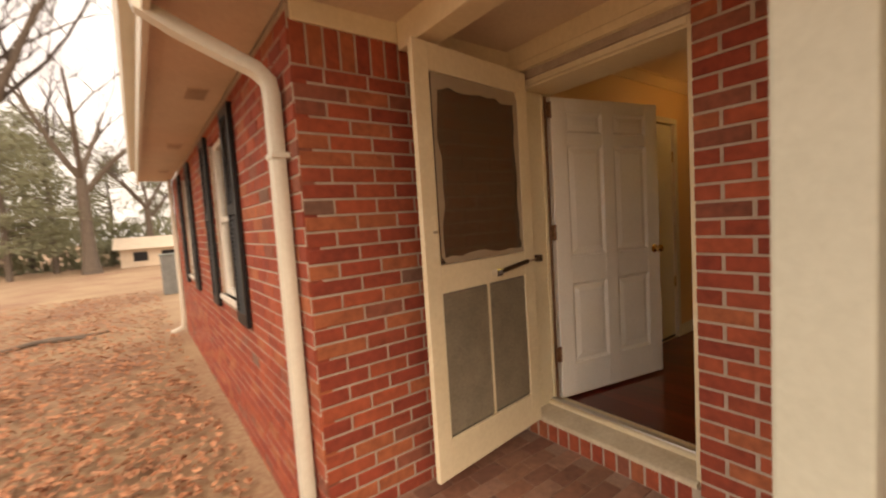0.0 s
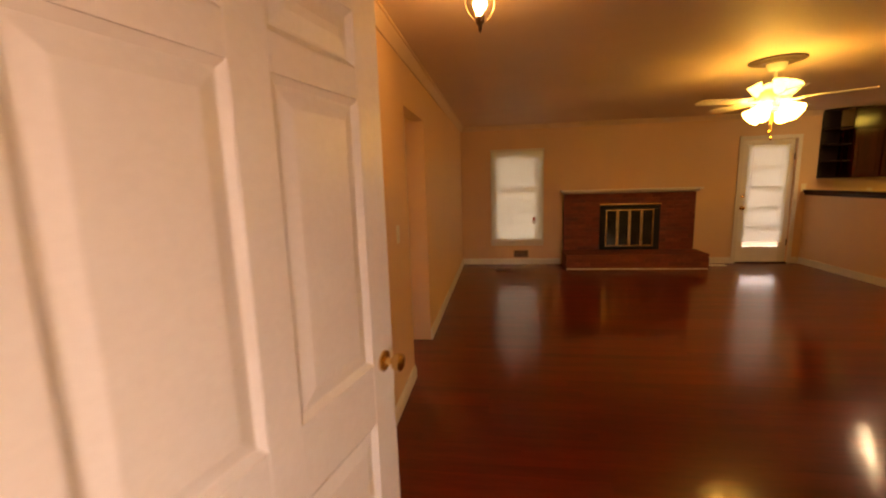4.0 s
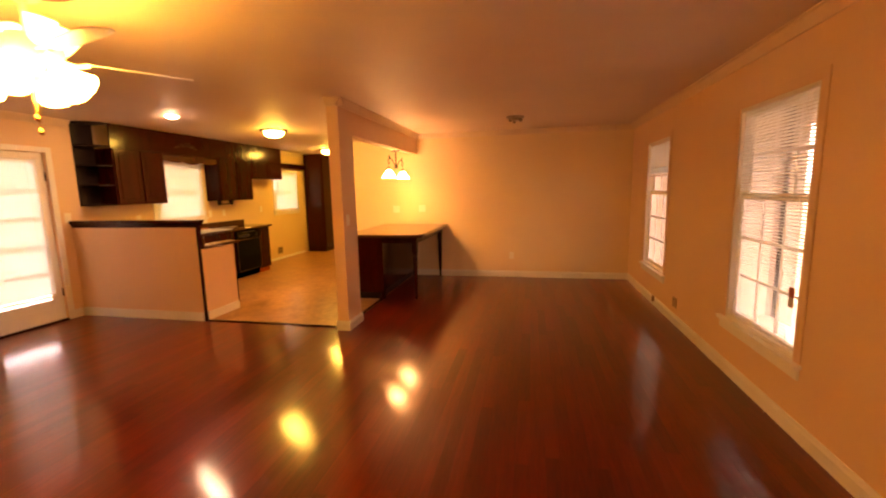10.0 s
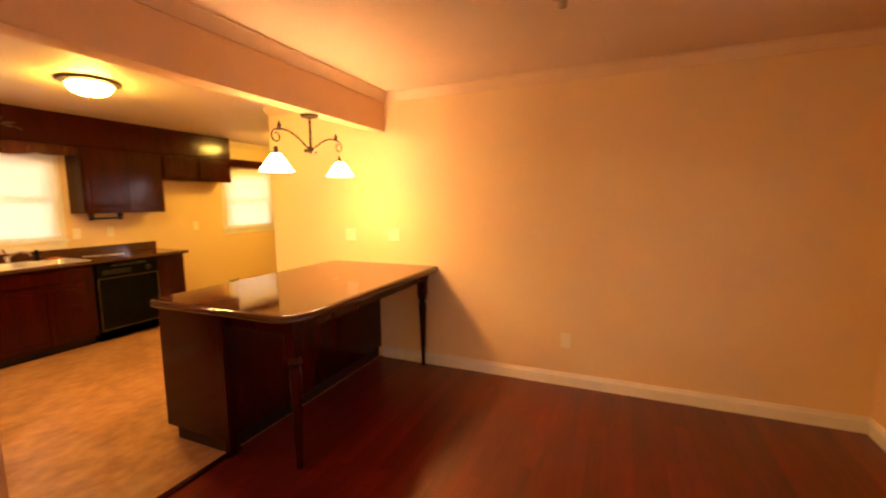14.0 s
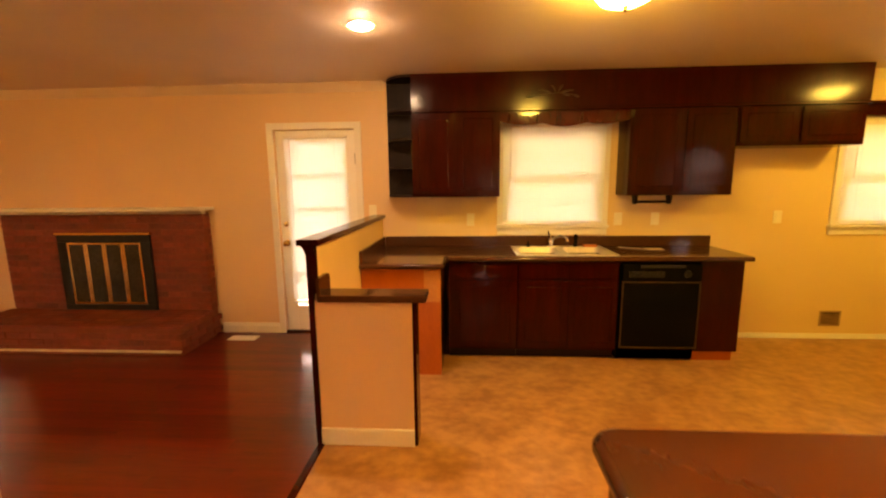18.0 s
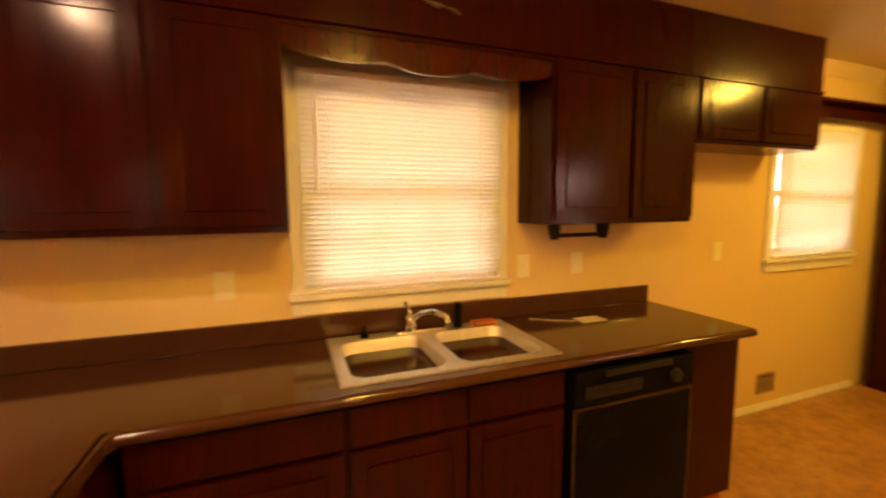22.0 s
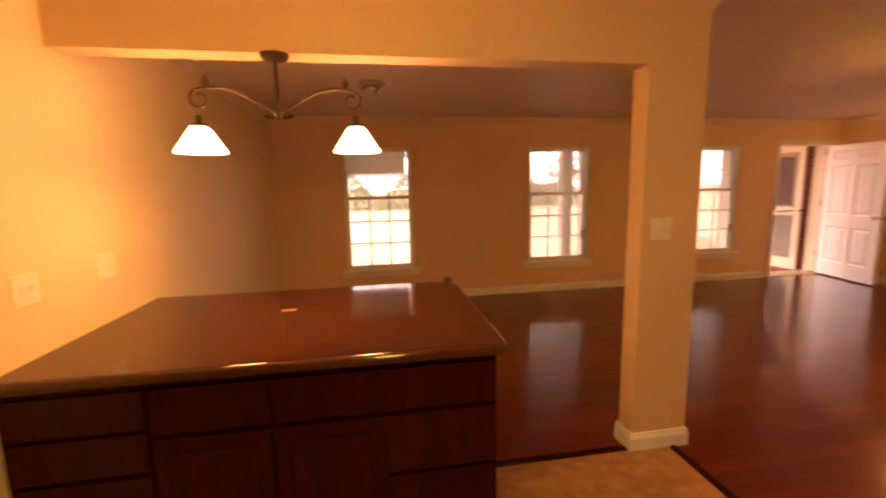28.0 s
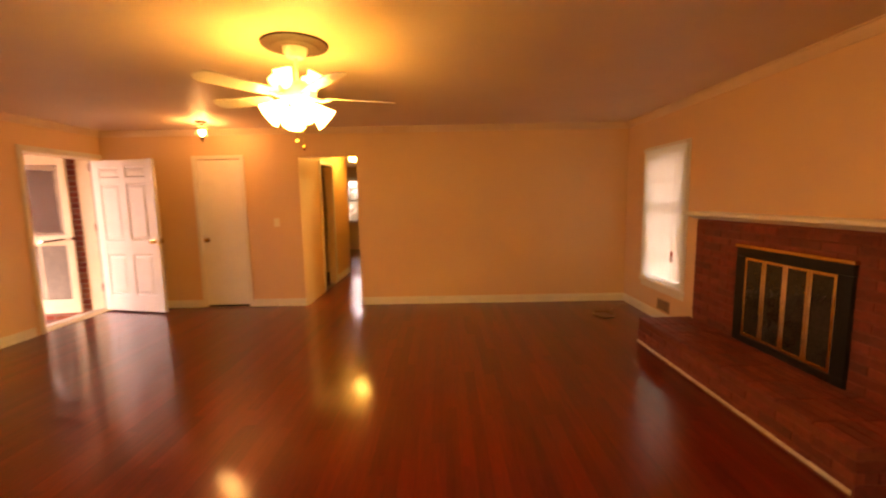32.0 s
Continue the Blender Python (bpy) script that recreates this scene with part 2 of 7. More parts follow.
def mesh_screen_material(name, colour, open_share):
    """Fine wire gauze: part of the light passes straight between the wires."""
    m, t, p = node_material(name)
    n, l = t.nodes, t.links
    tp = n.new("ShaderNodeBsdfTransparent")
    p.inputs["Base Color"].default_value, p.inputs["Roughness"].default_value = (*colour, 1), 0.6
    co = n.new("ShaderNodeTexCoord")
    tex = n.new("ShaderNodeTexNoise")
    tex.inputs["Scale"].default_value = 3.0
    l.new(co.outputs["Object"], tex.inputs["Vector"])
    mr = n.new("ShaderNodeMapRange")
    mr.inputs[3].default_value, mr.inputs[4].default_value = open_share - 0.12, open_share + 0.12
    l.new(tex.outputs[0], mr.inputs[0])
    mix = n.new("ShaderNodeMixShader")
    l.new(mr.outputs[0], mix.inputs[0])
    l.new(p.outputs[0], mix.inputs[1])
    l.new(tp.outputs[0], mix.inputs[2])
    l.new(mix.outputs[0], n["Material Output"].inputs[0])
    return m


WALL = surface("tan_wall_paint", (0.72, 0.485, 0.29), (0.77, 0.525, 0.315), 0.5, 1.2, 180, 0.04)
CEILING = surface("white_ceiling_paint", (0.70, 0.555, 0.43), (0.76, 0.61, 0.48), 0.55, 1.5, 130, 0.12)
TRIM = surface("white_gloss_trim", (0.74, 0.70, 0.62), (0.80, 0.76, 0.68), 0.3, 5, 90, 0.0)
CROWNPAINT = surface("cream_crown_paint", (0.70, 0.53, 0.37), (0.75, 0.58, 0.41), 0.4, 5, 90, 0.0)
DOORWHITE = surface("white_door_paint", (0.80, 0.77, 0.69), (0.85, 0.82, 0.74), 0.34, 4, 60, 0.0)
CREAM = surface("cream_outdoor_paint", (0.71, 0.61, 0.41), (0.79, 0.69, 0.48), 0.5, 3, 40, 0.06)
WHITEMETAL = surface("cream_metal_paint", (0.62, 0.59, 0.48), (0.68, 0.65, 0.54), 0.4, 4, 50, 0.03)
MORTAR = surface("grey_mortar", (0.35, 0.28, 0.215), (0.46, 0.375, 0.30), 0.95, 12, 120, 0.4)
MORTAR_DARK = surface("sooty_mortar", (0.17, 0.046, 0.027), (0.22, 0.066, 0.040), 0.9, 12, 120, 0.3)
BRICK_STOPS = [(0.0, (0.285, 0.053, 0.026)), (0.25, (0.345, 0.075, 0.034)), (0.45, (0.255, 0.045, 0.024)), (0.62, (0.355, 0.105, 0.046)), (0.76, (0.30, 0.063, 0.031)), (0.92, (0.24, 0.075, 0.044)), (0.975, (0.19, 0.095, 0.064))]
BRICK = brick_material("red_brick", BRICK_STOPS)
BRICK_FAR = brick_material("red_brick_joined", BRICK_STOPS, island=True)
FIRE_STOPS = [(0.0, (0.18, 0.031, 0.017)), (0.3, (0.205, 0.037, 0.020)), (0.55, (0.16, 0.028, 0.016)), (0.75, (0.215, 0.046, 0.024)), (0.92, (0.145, 0.031, 0.019))]
FIREBRICK = brick_material("dark_red_fireplace_brick", FIRE_STOPS, 0.6)
PLANK = surface("cherry_plank", (0.072, 0.0070, 0.0042), (0.162, 0.0165, 0.0086), 0.31, 2.4, 12, 0.11, stretch=(9, 0.7, 1), vary=0.22, coat=0.9, spread=0.25, ior=1.17)
PLANK_FAR = surface("cherry_plank_joined", (0.072, 0.0070, 0.0042), (0.162, 0.0165, 0.0086), 0.31, 2.4, 12, 0.11, stretch=(9, 0.7, 1), vary=0.22, coat=0.9, island=True, spread=0.25, ior=1.17)
VINYL = surface("tan_stone_vinyl", (0.275, 0.12, 0.058), (0.455, 0.236, 0.118), 0.3, 4.5, 17, 0.0, stretch=(1.0, 0.7, 1), spread=0.11)
KITCHENWALL = surface("yellow_wall_paint", (0.71, 0.512, 0.275), (0.76, 0.552, 0.30), 0.5, 1.2, 180, 0.04)
# Paler copy of the tan paint; the dining end's brighter light is in the colour.
SOUTHWALL = surface("lit_tan_wall_paint", (0.77, 0.585, 0.345), (0.82, 0.625, 0.37), 0.5, 1.2, 180, 0.04)
POSTPAINT = surface("cream_post_paint", (0.52, 0.535, 0.43), (0.58, 0.595, 0.485), 0.5, 3, 40, 0.04)
# Back room's tan walls with the reddish warm light mixed into the colour.
WARMLITWALL = surface("warm_lit_wall_paint", (0.45, 0.205, 0.14), (0.50, 0.23, 0.155), 0.55, 1.2, 180, 0.04)
CARPET = surface("brown_carpet", (0.25, 0.105, 0.058), (0.33, 0.15, 0.085), 0.95, 5, 220, 0.3)
VARNISHED = surface("glossy_mahogany_valance", (0.030, 0.0028, 0.0012), (0.052, 0.0044, 0.0017), 0.055, 2.2, 16, 0.0, stretch=(4, 4, 0.55))
CABINET = surface("mahogany_cabinet", (0.013, 0.0012, 0.0008), (0.044, 0.0036, 0.0015), 0.16, 3.2, 16, 0.0, stretch=(4, 4, 0.5), spread=0.3, ior=1.28)
CABINET_DARK = surface("dark_cabinet_inside", (0.010, 0.0036, 0.0026), (0.018, 0.0065, 0.0045), 0.5, 3, 30, 0.03, ior=1.28)
LAMINATE = surface("grey_brown_laminate", (0.052, 0.019, 0.0105), (0.072, 0.0265, 0.015), 0.10, 30, 200, 0.0, spread=0.25, ior=1.4)
RAWWOOD = surface("raw_orange_plywood", (0.36, 0.078, 0.022), (0.47, 0.118, 0.036), 0.55, 3, 40, 0.05, stretch=(3, 3, 0.6), spread=0.2)
BLACK = surface("black_appliance", (0.0026, 0.0025, 0.0025), (0.004, 0.004, 0.0038), 0.12, 6, 90, 0.002, ior=1.15)
BLACKMETAL = surface("black_painted_metal", (0.007, 0.0065, 0.006), (0.013, 0.012, 0.011), 0.42, 8, 70, 0.04, ior=1.35)
SHUTTER = surface("black_shutter_paint", (0.009, 0.009, 0.0095), (0.016, 0.016, 0.0165), 0.45, 6, 60, 0.04, ior=1.36)
STEEL = surface("brushed_steel", (0.58, 0.55, 0.49), (0.69, 0.65, 0.59), 0.46, 8, 120, 0.01, metal=1.0, stretch=(1, 8, 1))
CHROME = surface("chrome", (0.75, 0.75, 0.74), (0.82, 0.82, 0.80), 0.08, 10, 90, 0.0, metal=1.0)
BRASS = surface("polished_brass", (0.62, 0.40, 0.15), (0.74, 0.50, 0.20), 0.22, 12, 90, 0.02, metal=1.0)
BRONZE = surface("antique_bronze", (0.055, 0.034, 0.020), (0.10, 0.062, 0.036), 0.4, 20, 120, 0.03, metal=0.7)
TARNISHED = surface("tarnished_brass", (0.34, 0.27, 0.19), (0.44, 0.36, 0.26), 0.42, 20, 120, 0.03, metal=0.7)
RUST = surface("worn_brown_hinge", (0.14, 0.06, 0.035), (0.30, 0.17, 0.09), 0.5, 30, 120, 0.1, metal=0.4)
VENT_TAN = surface("tan_vent_paint", (0.33, 0.20, 0.11), (0.40, 0.25, 0.14), 0.45, 8, 60, 0.03)
# Brown rosette, its colour lowered further for the shade above the fan lamps.
ROSETTE = surface("shade_darkened_brown_plaster", (0.055, 0.027, 0.018), (0.085, 0.042, 0.027), 0.6, 9, 60, 0.1)
PLASTIC = surface("ivory_plastic", (0.78, 0.71, 0.56), (0.83, 0.76, 0.61), 0.3, 10, 80, 0.01)
BLIND = thin_material("white_blind_slat", (0.82, 0.86, 0.79), 0.14)
REDTAG = surface("red_paper_tag", (0.42, 0.085, 0.035), (0.52, 0.13, 0.06), 0.7, 14, 80, 0.02)
PAPER = surface("aged_paper", (0.42, 0.34, 0.24), (0.50, 0.41, 0.30), 0.7, 12, 60, 0.02)
SHADE_CLOTH = thin_material("white_roller_fabric", (0.84, 0.81, 0.74), 0.6)
GLASS = glass_material("clear_glass")
# Tint added to dim the overbright view outside; the panes cast no shadow.
DIMMING_GLASS = glass_material("view_dimming_glass", (0.82, 0.85, 0.78))
SMOKED = surface("smoked_fire_glass", (0.02, 0.018, 0.016), (0.035, 0.03, 0.027), 0.06, 5, 40, 0.0)
GAUZE = mesh_screen_material("brown_wire_gauze", (0.13, 0.078, 0.042), 0.42)
LOUVRE = surface("tan_grey_louvre", (0.20, 0.165, 0.115), (0.27, 0.225, 0.16), 0.6, 8, 60, 0.05)
GAUZE_LOW = mesh_screen_material("grey_wire_gauze", (0.17, 0.15, 0.12), 0.25)
CONCRETE = surface("worn_brick_paving", (0.24, 0.15, 0.11), (0.34, 0.22, 0.16), 0.85, 7, 60, 0.3)
THRESH = surface("worn_sill_wood", (0.55, 0.46, 0.32), (0.68, 0.60, 0.45), 0.55, 8, 50, 0.1)
PORCELAIN = surface("white_porcelain", (0.80, 0.78, 0.72), (0.84, 0.82, 0.76), 0.1, 4, 50, 0.0)
ROOF = surface("grey_roof_shingle", (0.06, 0.055, 0.05), (0.10, 0.09, 0.08), 0.9, 14, 120, 0.4)
SOFFIT = surface("cream_soffit_paint", (0.62, 0.50, 0.37), (0.70, 0.58, 0.44), 0.6, 3, 40, 0.04)
FAN_GLASS = glow("lit_frosted_fan_shade", (1.0, 0.67, 0.15), 12.0)
UPLIGHT_GLASS = glow("lit_uplight_cup", (0.95, 0.80, 0.18), 2.2)
PENDANT_GLASS = glow("lit_white_pendant_shade", (1.0, 0.70, 0.29), 10.0)
PENDANT_BULB = glow("lit_pendant_bulb", (1.0, 0.68, 0.28), 40.0)
DOME_GLASS = glow("lit_frosted_dome", (0.95, 0.79, 0.14), 20.5)
BULB = glow("lit_bulb", (1.0, 0.60, 0.20), 72.0)
SPOT = glow("lit_recessed_lens", (1.0, 0.88, 0.58), 64.0)
BATHLIGHT = glow("lit_bath_globe", (0.95, 0.90, 0.30), 62.0)
HALLLIGHT = glow("lit_hall_globe", (0.86, 0.70, 0.14), 15.0)

# ---- structure ----
W3, W2, W1 = (-5.035, -4.13), (-2.505, -1.60), (-0.09, 0.845)   # clear widths of the front windows
FSILL, FHEAD = 0.445, 2.055
DOOR_Y, DOOR_TOP = (1.50, 2.585), 2.11                      # rough opening of the front door
front_holes = [(*w, FSILL, FHEAD) for w in (W3, W2, W1)] + [(*DOOR_Y, -0.03, DOOR_TOP)]
wall_along_y("wall_west", 2.47, FW, SW - 0.12, NW, -0.03, CEIL, front_holes, WALL, "tan painted front wall with three windows and a door")
wall_along_y("wall_west_brick_backing", BR + 0.005, 2.47, -9.6, NW - 0.02, -0.45, 2.30, front_holes[:3] + [(1.540, 2.585, -0.03, DOOR_TOP)], MORTAR, "grey mortar bed of the red brick front wall")
BW, KW, KW2, BD = (1.24, 2.04), (-5.105, -4.195), (-8.12, -7.225), (-2.78, -1.985)
east_holes = [(*BW, 0.435, 1.975), (*KW, 1.105, 2.02), (*KW2, 1.10, 1.99), (*BD, 0.0, 2.03)]
wall_along_y("wall_east", EW, EW + 0.2, -3.36, 9.6, -0.03, CEIL, [east_holes[0], east_holes[3]], WALL, "tan painted back wall with fireplace, door and windows")
wall_along_y("wall_east_kitchen", EW, EW + 0.2, BACKY - 0.06, -3.36, -0.03, CEIL, east_holes[1:3], KITCHENWALL, "yellow painted kitchen wall with two windows")
wall_along_y("wall_east_back_room", EW, EW + 0.2, -12.5, BACKY - 0.06, -0.03, CEIL, [], WARMLITWALL, "outer wall of the back room, warm light in its rose colour")
wall_along_x("wall_north", NW, NW + 0.12, FW - 0.27, EW, -0.03, CEIL, [(4.02, 4.62, 0, 2.05), (5.41, 6.20, -0.03, 2.06)], WALL, "tan painted wall with closet door and hall opening")
wall_along_x("wall_south", SW - 0.12, SW, FW, BACKX, -0.03, CEIL, [], SOUTHWALL, "tan painted end wall of the dining area, paled for its light")
GD = (-7.255, -6.365)
wall_along_y("wall_back_hall", BACKX - 0.12, BACKX, BACKY, SW - 0.12, -0.03, CEIL, [(*GD, 0.0, 2.045)], KITCHENWALL, "yellow painted wall of the back entry")
wall_along_x("wall_far_south", BACKY - 0.12, BACKY, BACKX - 0.12, EW, -0.03, CEIL, [(7.755, 8.455, -0.03, 2.03)], KITCHENWALL, "yellow painted wall with an open doorway")
wall_along_x("wall_south_room", -12.46, -12.34, 6.9, EW, -0.03, CEIL, [], WARMLITWALL, "far wall of the back room, warm light in its rose colour")
wall_along_y("wall_south_room_side", 6.78, 6.9, -12.46, BACKY - 0.12, -0.03, CEIL, [], WARMLITWALL, "side wall of the back room, warm light in its rose colour")
wall_along_x("wall_south_room_front", BACKY - 0.12, BACKY, 6.78, BACKX - 0.12, -0.03, CEIL, [], WALL, "tan painted wall of the back room")
# hall, bathroom and end room
wall_along_y("wall_hall_west", 5.29, 5.41, NW + 0.12, 5.4, -0.03, CEIL, [(3.62, 4.32, -0.03, 2.05)], WALL, "tan painted hall wall with a dark doorway")
wall_along_y("wall_hall_east", 6.20, 6.32, NW + 0.12, 9.3, -0.03, CEIL, [(2.85, 3.52, -0.03, 2.05)], WALL, "tan painted hall wall with the bathroom doorway")
wall_along_x("wall_end_room", 9.3, 9.5, 2.0, EW, -0.03, CEIL, [(4.55, 5.15, 0.84, 2.08)], WALL, "tan painted end wall with a window")
wall_along_y("wall_bedroom_divider", 3.3, 3.42, NW + 0.12, 9.3, -0.03, CEIL, [], WALL, "tan painted bedroom wall")
wall_along_x("wall_bedroom_cross", 5.4, 5.52, 3.42, 5.41, -0.03, CEIL, [], WALL, "tan painted bedroom cross wall")
wall_along_x("wall_bath_north", 4.35, 4.47, 6.355, EW, -0.03, CEIL, [], WALL, "yellow lit bathroom wall")
# brick wing that stands forward of the front door
WING = [(4.22, 5.06, 0.74, 2.10), (6.95, 7.80, 0.74, 2.10)]
wall_along_y("wall_wing_front_backing", WX + 0.005, 1.24, 2.605, 9.4, -0.5, 2.28, WING, MORTAR, "mortar bed of the red brick bedroom wing")
wall_along_x("wall_wing_side_backing", 2.605, NW + 0.12, 1.24, 2.47, -0.5, 2.28, [], MORTAR, "mortar bed of the red brick side of the bedroom wing")
wall_along_x("wall_wing_end", 9.3, 9.4, WX, 2.0, -0.5, 2.28, [], BRICK_FAR, "red brick end of the bedroom wing")

solid("ceiling", boxed(2.47, EW + 0.2, -12.5, 9.5, CEIL, CEIL + 0.12), CEILING, "white painted ceiling with a faint texture", "ceiling")
solid("ceiling_wing", boxed(1.15, 2.47, NW, 9.5, CEIL, CEIL + 0.12), CEILING, "white painted ceiling of the bedroom wing", "ceiling")
# beam and stub of wall between dining area and kitchen
COLX, COLY = (6.215, 6.340), (-3.250, -2.912)
solid("beam", boxed(COLX[0], COLX[1], SW, COLY[1], 2.11, CEIL), WALL, "tan painted boxed ceiling beam", "beam")
solid("column", boxed(*COLX, *COLY, 0, 2.11, 0.004), WALL, "tan painted stub of wall carrying the beam", "column")

# baseboards and crown
def baseboard(x0, x1, y0, y1, face, height=0.105):
    """face: the way the board looks, '+x', '-x', '+y' or '-y'; the wall's face is at the given line."""
    out = 0.016
    shape = [(0, 0), (out, 0), (out, height - 0.03), (out * 0.55, height - 0.012), (out * 0.45, height), (0, height)]
    s = 1 if face[0] == "+" else -1
    if face[1] == "x":
        bm = prism([(x0 + s * d, z) for d, z in shape], "y", y0, y1)
    else:
        bm = prism([(y0 + s * d, z) for d, z in shape], "x", x0, x1)
    return solid("baseboard", bm, TRIM, "white painted wooden baseboard along the wall", "baseboard")


for a, b in ((SW, 1.43),):
    baseboard(FW, FW, a, b, "+x")
for a, b in ((FW, 3.965), (4.675, 5.41), (6.20, EW)):
    baseboard(a, b, NW, NW, "-y")
for a, b in ((0.885, NW), (-1.92, -1.315), (-2.94, -2.845)):
    baseboard(EW, EW, a, b, "-x")
baseboard(FW, 6.29, SW, SW, "+y")
baseboard(6.87, BACKX, SW, SW, "+y")
baseboard(BACKX, BACKX, BACKY, -7.32, "+x")
baseboard(BACKX, BACKX, -6.30, SW, "+x")
baseboard(8.52, 9.88, BACKY, BACKY, "+y")
baseboard(BACKX, 7.69, BACKY, BACKY, "+y")
baseboard(6.9, EW, -12.34, -12.34, "+y")
baseboard(EW, EW, -8.36, -6.25, "-x", 0.05)
baseboard(6.20, 6.20, 3.6, 9.3, "-x")
baseboard(5.41, 5.41, 4.385, 5.4, "+x")
for x0, x1, y0, y1, f in ((COLX[0], COLX[0], COLY[0], COLY[1], "-x"), (COLX[1], COLX[1], COLY[0], COLY[1], "+x"), (COLX[0] - 0.016, COLX[1] + 0.016, COLY[0], 0, "-y"), (COLX[0] - 0.016, COLX[1] + 0.016, COLY[1], 0, "+y")):
    baseboard(x0, x1, y0, y1, f)


def crown(axis, at, a, b, s):
    """Crown moulding in the corner of wall and ceiling; s: which way it stands out."""
    shape = [(0, CEIL), (0, CEIL - 0.075), (0.012, CEIL - 0.075), (0.02, CEIL - 0.055), (0.045, CEIL - 0.028), (0.055, CEIL - 0.012), (0.068, CEIL - 0.012), (0.068, CEIL)]
    bm = prism([(at + s * d, z) for d, z in shape], axis, a, b)
    return solid("crown_moulding", bm, CROWNPAINT, "cream painted crown moulding under the ceiling", "moulding", soft=True)


crown("y", FW, SW, NW, 1)
crown("y", EW, -3.08, NW, -1)
crown("y", EW, -8.36, -7.14, -1)
crown("x", NW, FW, EW, -1)
crown("x", SW, FW, COLX[0], 1)
crown("x", SW, COLX[1], BACKX, 1)
crown("y", COLX[0], SW, COLY[1] + 0.068, -1)
crown("x", COLY[1], COLX[0] - 0.068, COLX[1], 1)
crown("y", BACKX, BACKY, SW, 1)
crown("x", BACKY, BACKX, EW - 0.01, 1)

# wood floor under the planks, kitchen vinyl, other floors
floor = solid("floor", boxed(FW - 0.14, EW, SW - 0.06, NW + 0.06, -0.06, -0.012), CABINET_DARK, "glossy cherry red hardwood plank floor", "floor")
solid("floor_kitchen", prism([(TILEX, TILEY), (EW, TILEY), (EW, BACKY - 0.06), (BACKX - 0.02, BACKY - 0.06), (BACKX - 0.02, SW), (TILEX, SW)], "z", -0.012, 0.003), VINYL, "tan stone-patterned sheet vinyl kitchen floor", "floor")
solid("floor_back_room", boxed(6.9, EW, BACKY - 3.1, BACKY - 0.06, -0.03, 0.002), CARPET, "brown carpeted floor of the back room", "floor")
solid("floor_bath", boxed(6.27, EW, NW + 0.12, 4.35, -0.03, 0.004), VINYL, "pale tile-patterned bathroom floor", "floor")
solid("floor_bedrooms", boxed(1.15, 5.26, NW + 0.12, 9.3, -0.06, -0.002), PLANK_FAR, "dark wood bedroom floor", "floor")
solid("floor_end_room", boxed(5.26, 6.20, 5.4, 9.3, -0.06, -0.002), PLANK_FAR, "dark wood floor at the end of the hall", "floor")
solid("floor_transition", prism([(TILEY - 0.02, 0), (TILEY + 0.03, 0), (TILEY + 0.02, 0.012), (TILEY - 0.01, 0.012)], "x", COLX[1] + 0.02, 8.12), CABINET, "dark wood strip between planks and vinyl", "threshold")
solid("floor_transition_dining", prism([(TILEX - 0.03, 0), (TILEX + 0.02, 0), (TILEX + 0.01, 0.012), (TILEX - 0.02, 0.012)], "y", -4.29, COLY[0] - 0.02), CABINET, "dark wood strip beside the island", "threshold")

# roof, porch ceiling and eaves
def gable(x0, x1, y0, y1, z, rise, along):
    if along == "y":
        return prism([(x0, z), (x1, z), ((x0 + x1) / 2, z + rise)], "y", y0, y1)
    return prism([(y0, z), (y1, z), ((y0 + y1) / 2, z + rise)], "x", x0, x1)


solid("roof", gable(0.50, 10.7, -12.9, 9.95, 2.60, 2.0, "y"), ROOF, "low grey shingle roof over the house", "roof")
wsf = solid("wing_soffit", boxed(0.57, WX, 2.45, 9.6, 2.285, 2.31), SOFFIT, "cream painted soffit boards of the wing", "soffit")
part("seam_strip", boxed(0.640, 0.652, 2.45, 9.6, 2.279, 2.285, 0.001), SOFFIT, wsf)
for y in (3.98, 6.03, 8.1):
    sv = part("soffit_vent", boxed(0.800, 0.945, y, y + 0.29, 2.281, 2.285, 0.001), SOFFIT, wsf, "small painted soffit vent")
    for k in range(7):
        part("vent_slat", boxed(0.812 + k * 0.018, 0.822 + k * 0.018, y + 0.015, y + 0.275, 2.276, 2.2805, 0.001), VENT_TAN, sv)
solid("wing_fascia", boxed(0.54, 0.57, 2.45, 9.6, 2.22, 2.60), WHITEMETAL, "white painted fascia board", "fascia")
solid("porch_ceiling", boxed(0.45, BR + 0.1, -9.6, 2.612, 2.30, 2.33), SOFFIT, "cream painted porch ceiling", "soffit")
solid("porch_beam", boxed(1.59, 1.73, -9.4, 2.58, 2.16, 2.30, 0.004), CREAM, "cream painted porch beam on posts", "beam")
solid("porch_frieze_side", boxed(1.06, BR, 2.585, 2.615, 2.20, 2.30, 0.003), CREAM, "cream trim board at the top of the brick", "trim")
solid("porch_frieze_front", boxed(BR - 0.03, BR + 0.02, -9.4, 2.584, 2.20, 2.30, 0.003), CREAM, "cream trim board above the front door", "trim")
solid("porch_floor", boxed(0.84, BR + 0.02, -9.4, 2.612, GROUND - 0.2, PORCH), CONCRETE, "worn reddish brick porch floor", "porch")

# gutter and downspout at the corner of the wing
gut = thing("gutter", (0.37, 5.0, 2.45), "white metal gutter along the wing's eave", "gutter")
part("trough", prism([(0.54, 2.45), (0.47, 2.45), (0.462, 2.52), (0.45, 2.58), (0.46, 2.585), (0.48, 2.50), (0.54, 2.47)], "y", 2.4, 9.6), WHITEMETAL, gut)
dsp = thing("downspout", (1.0, 2.75, GROUND), "cream metal downspout at the brick corner", "downspout")


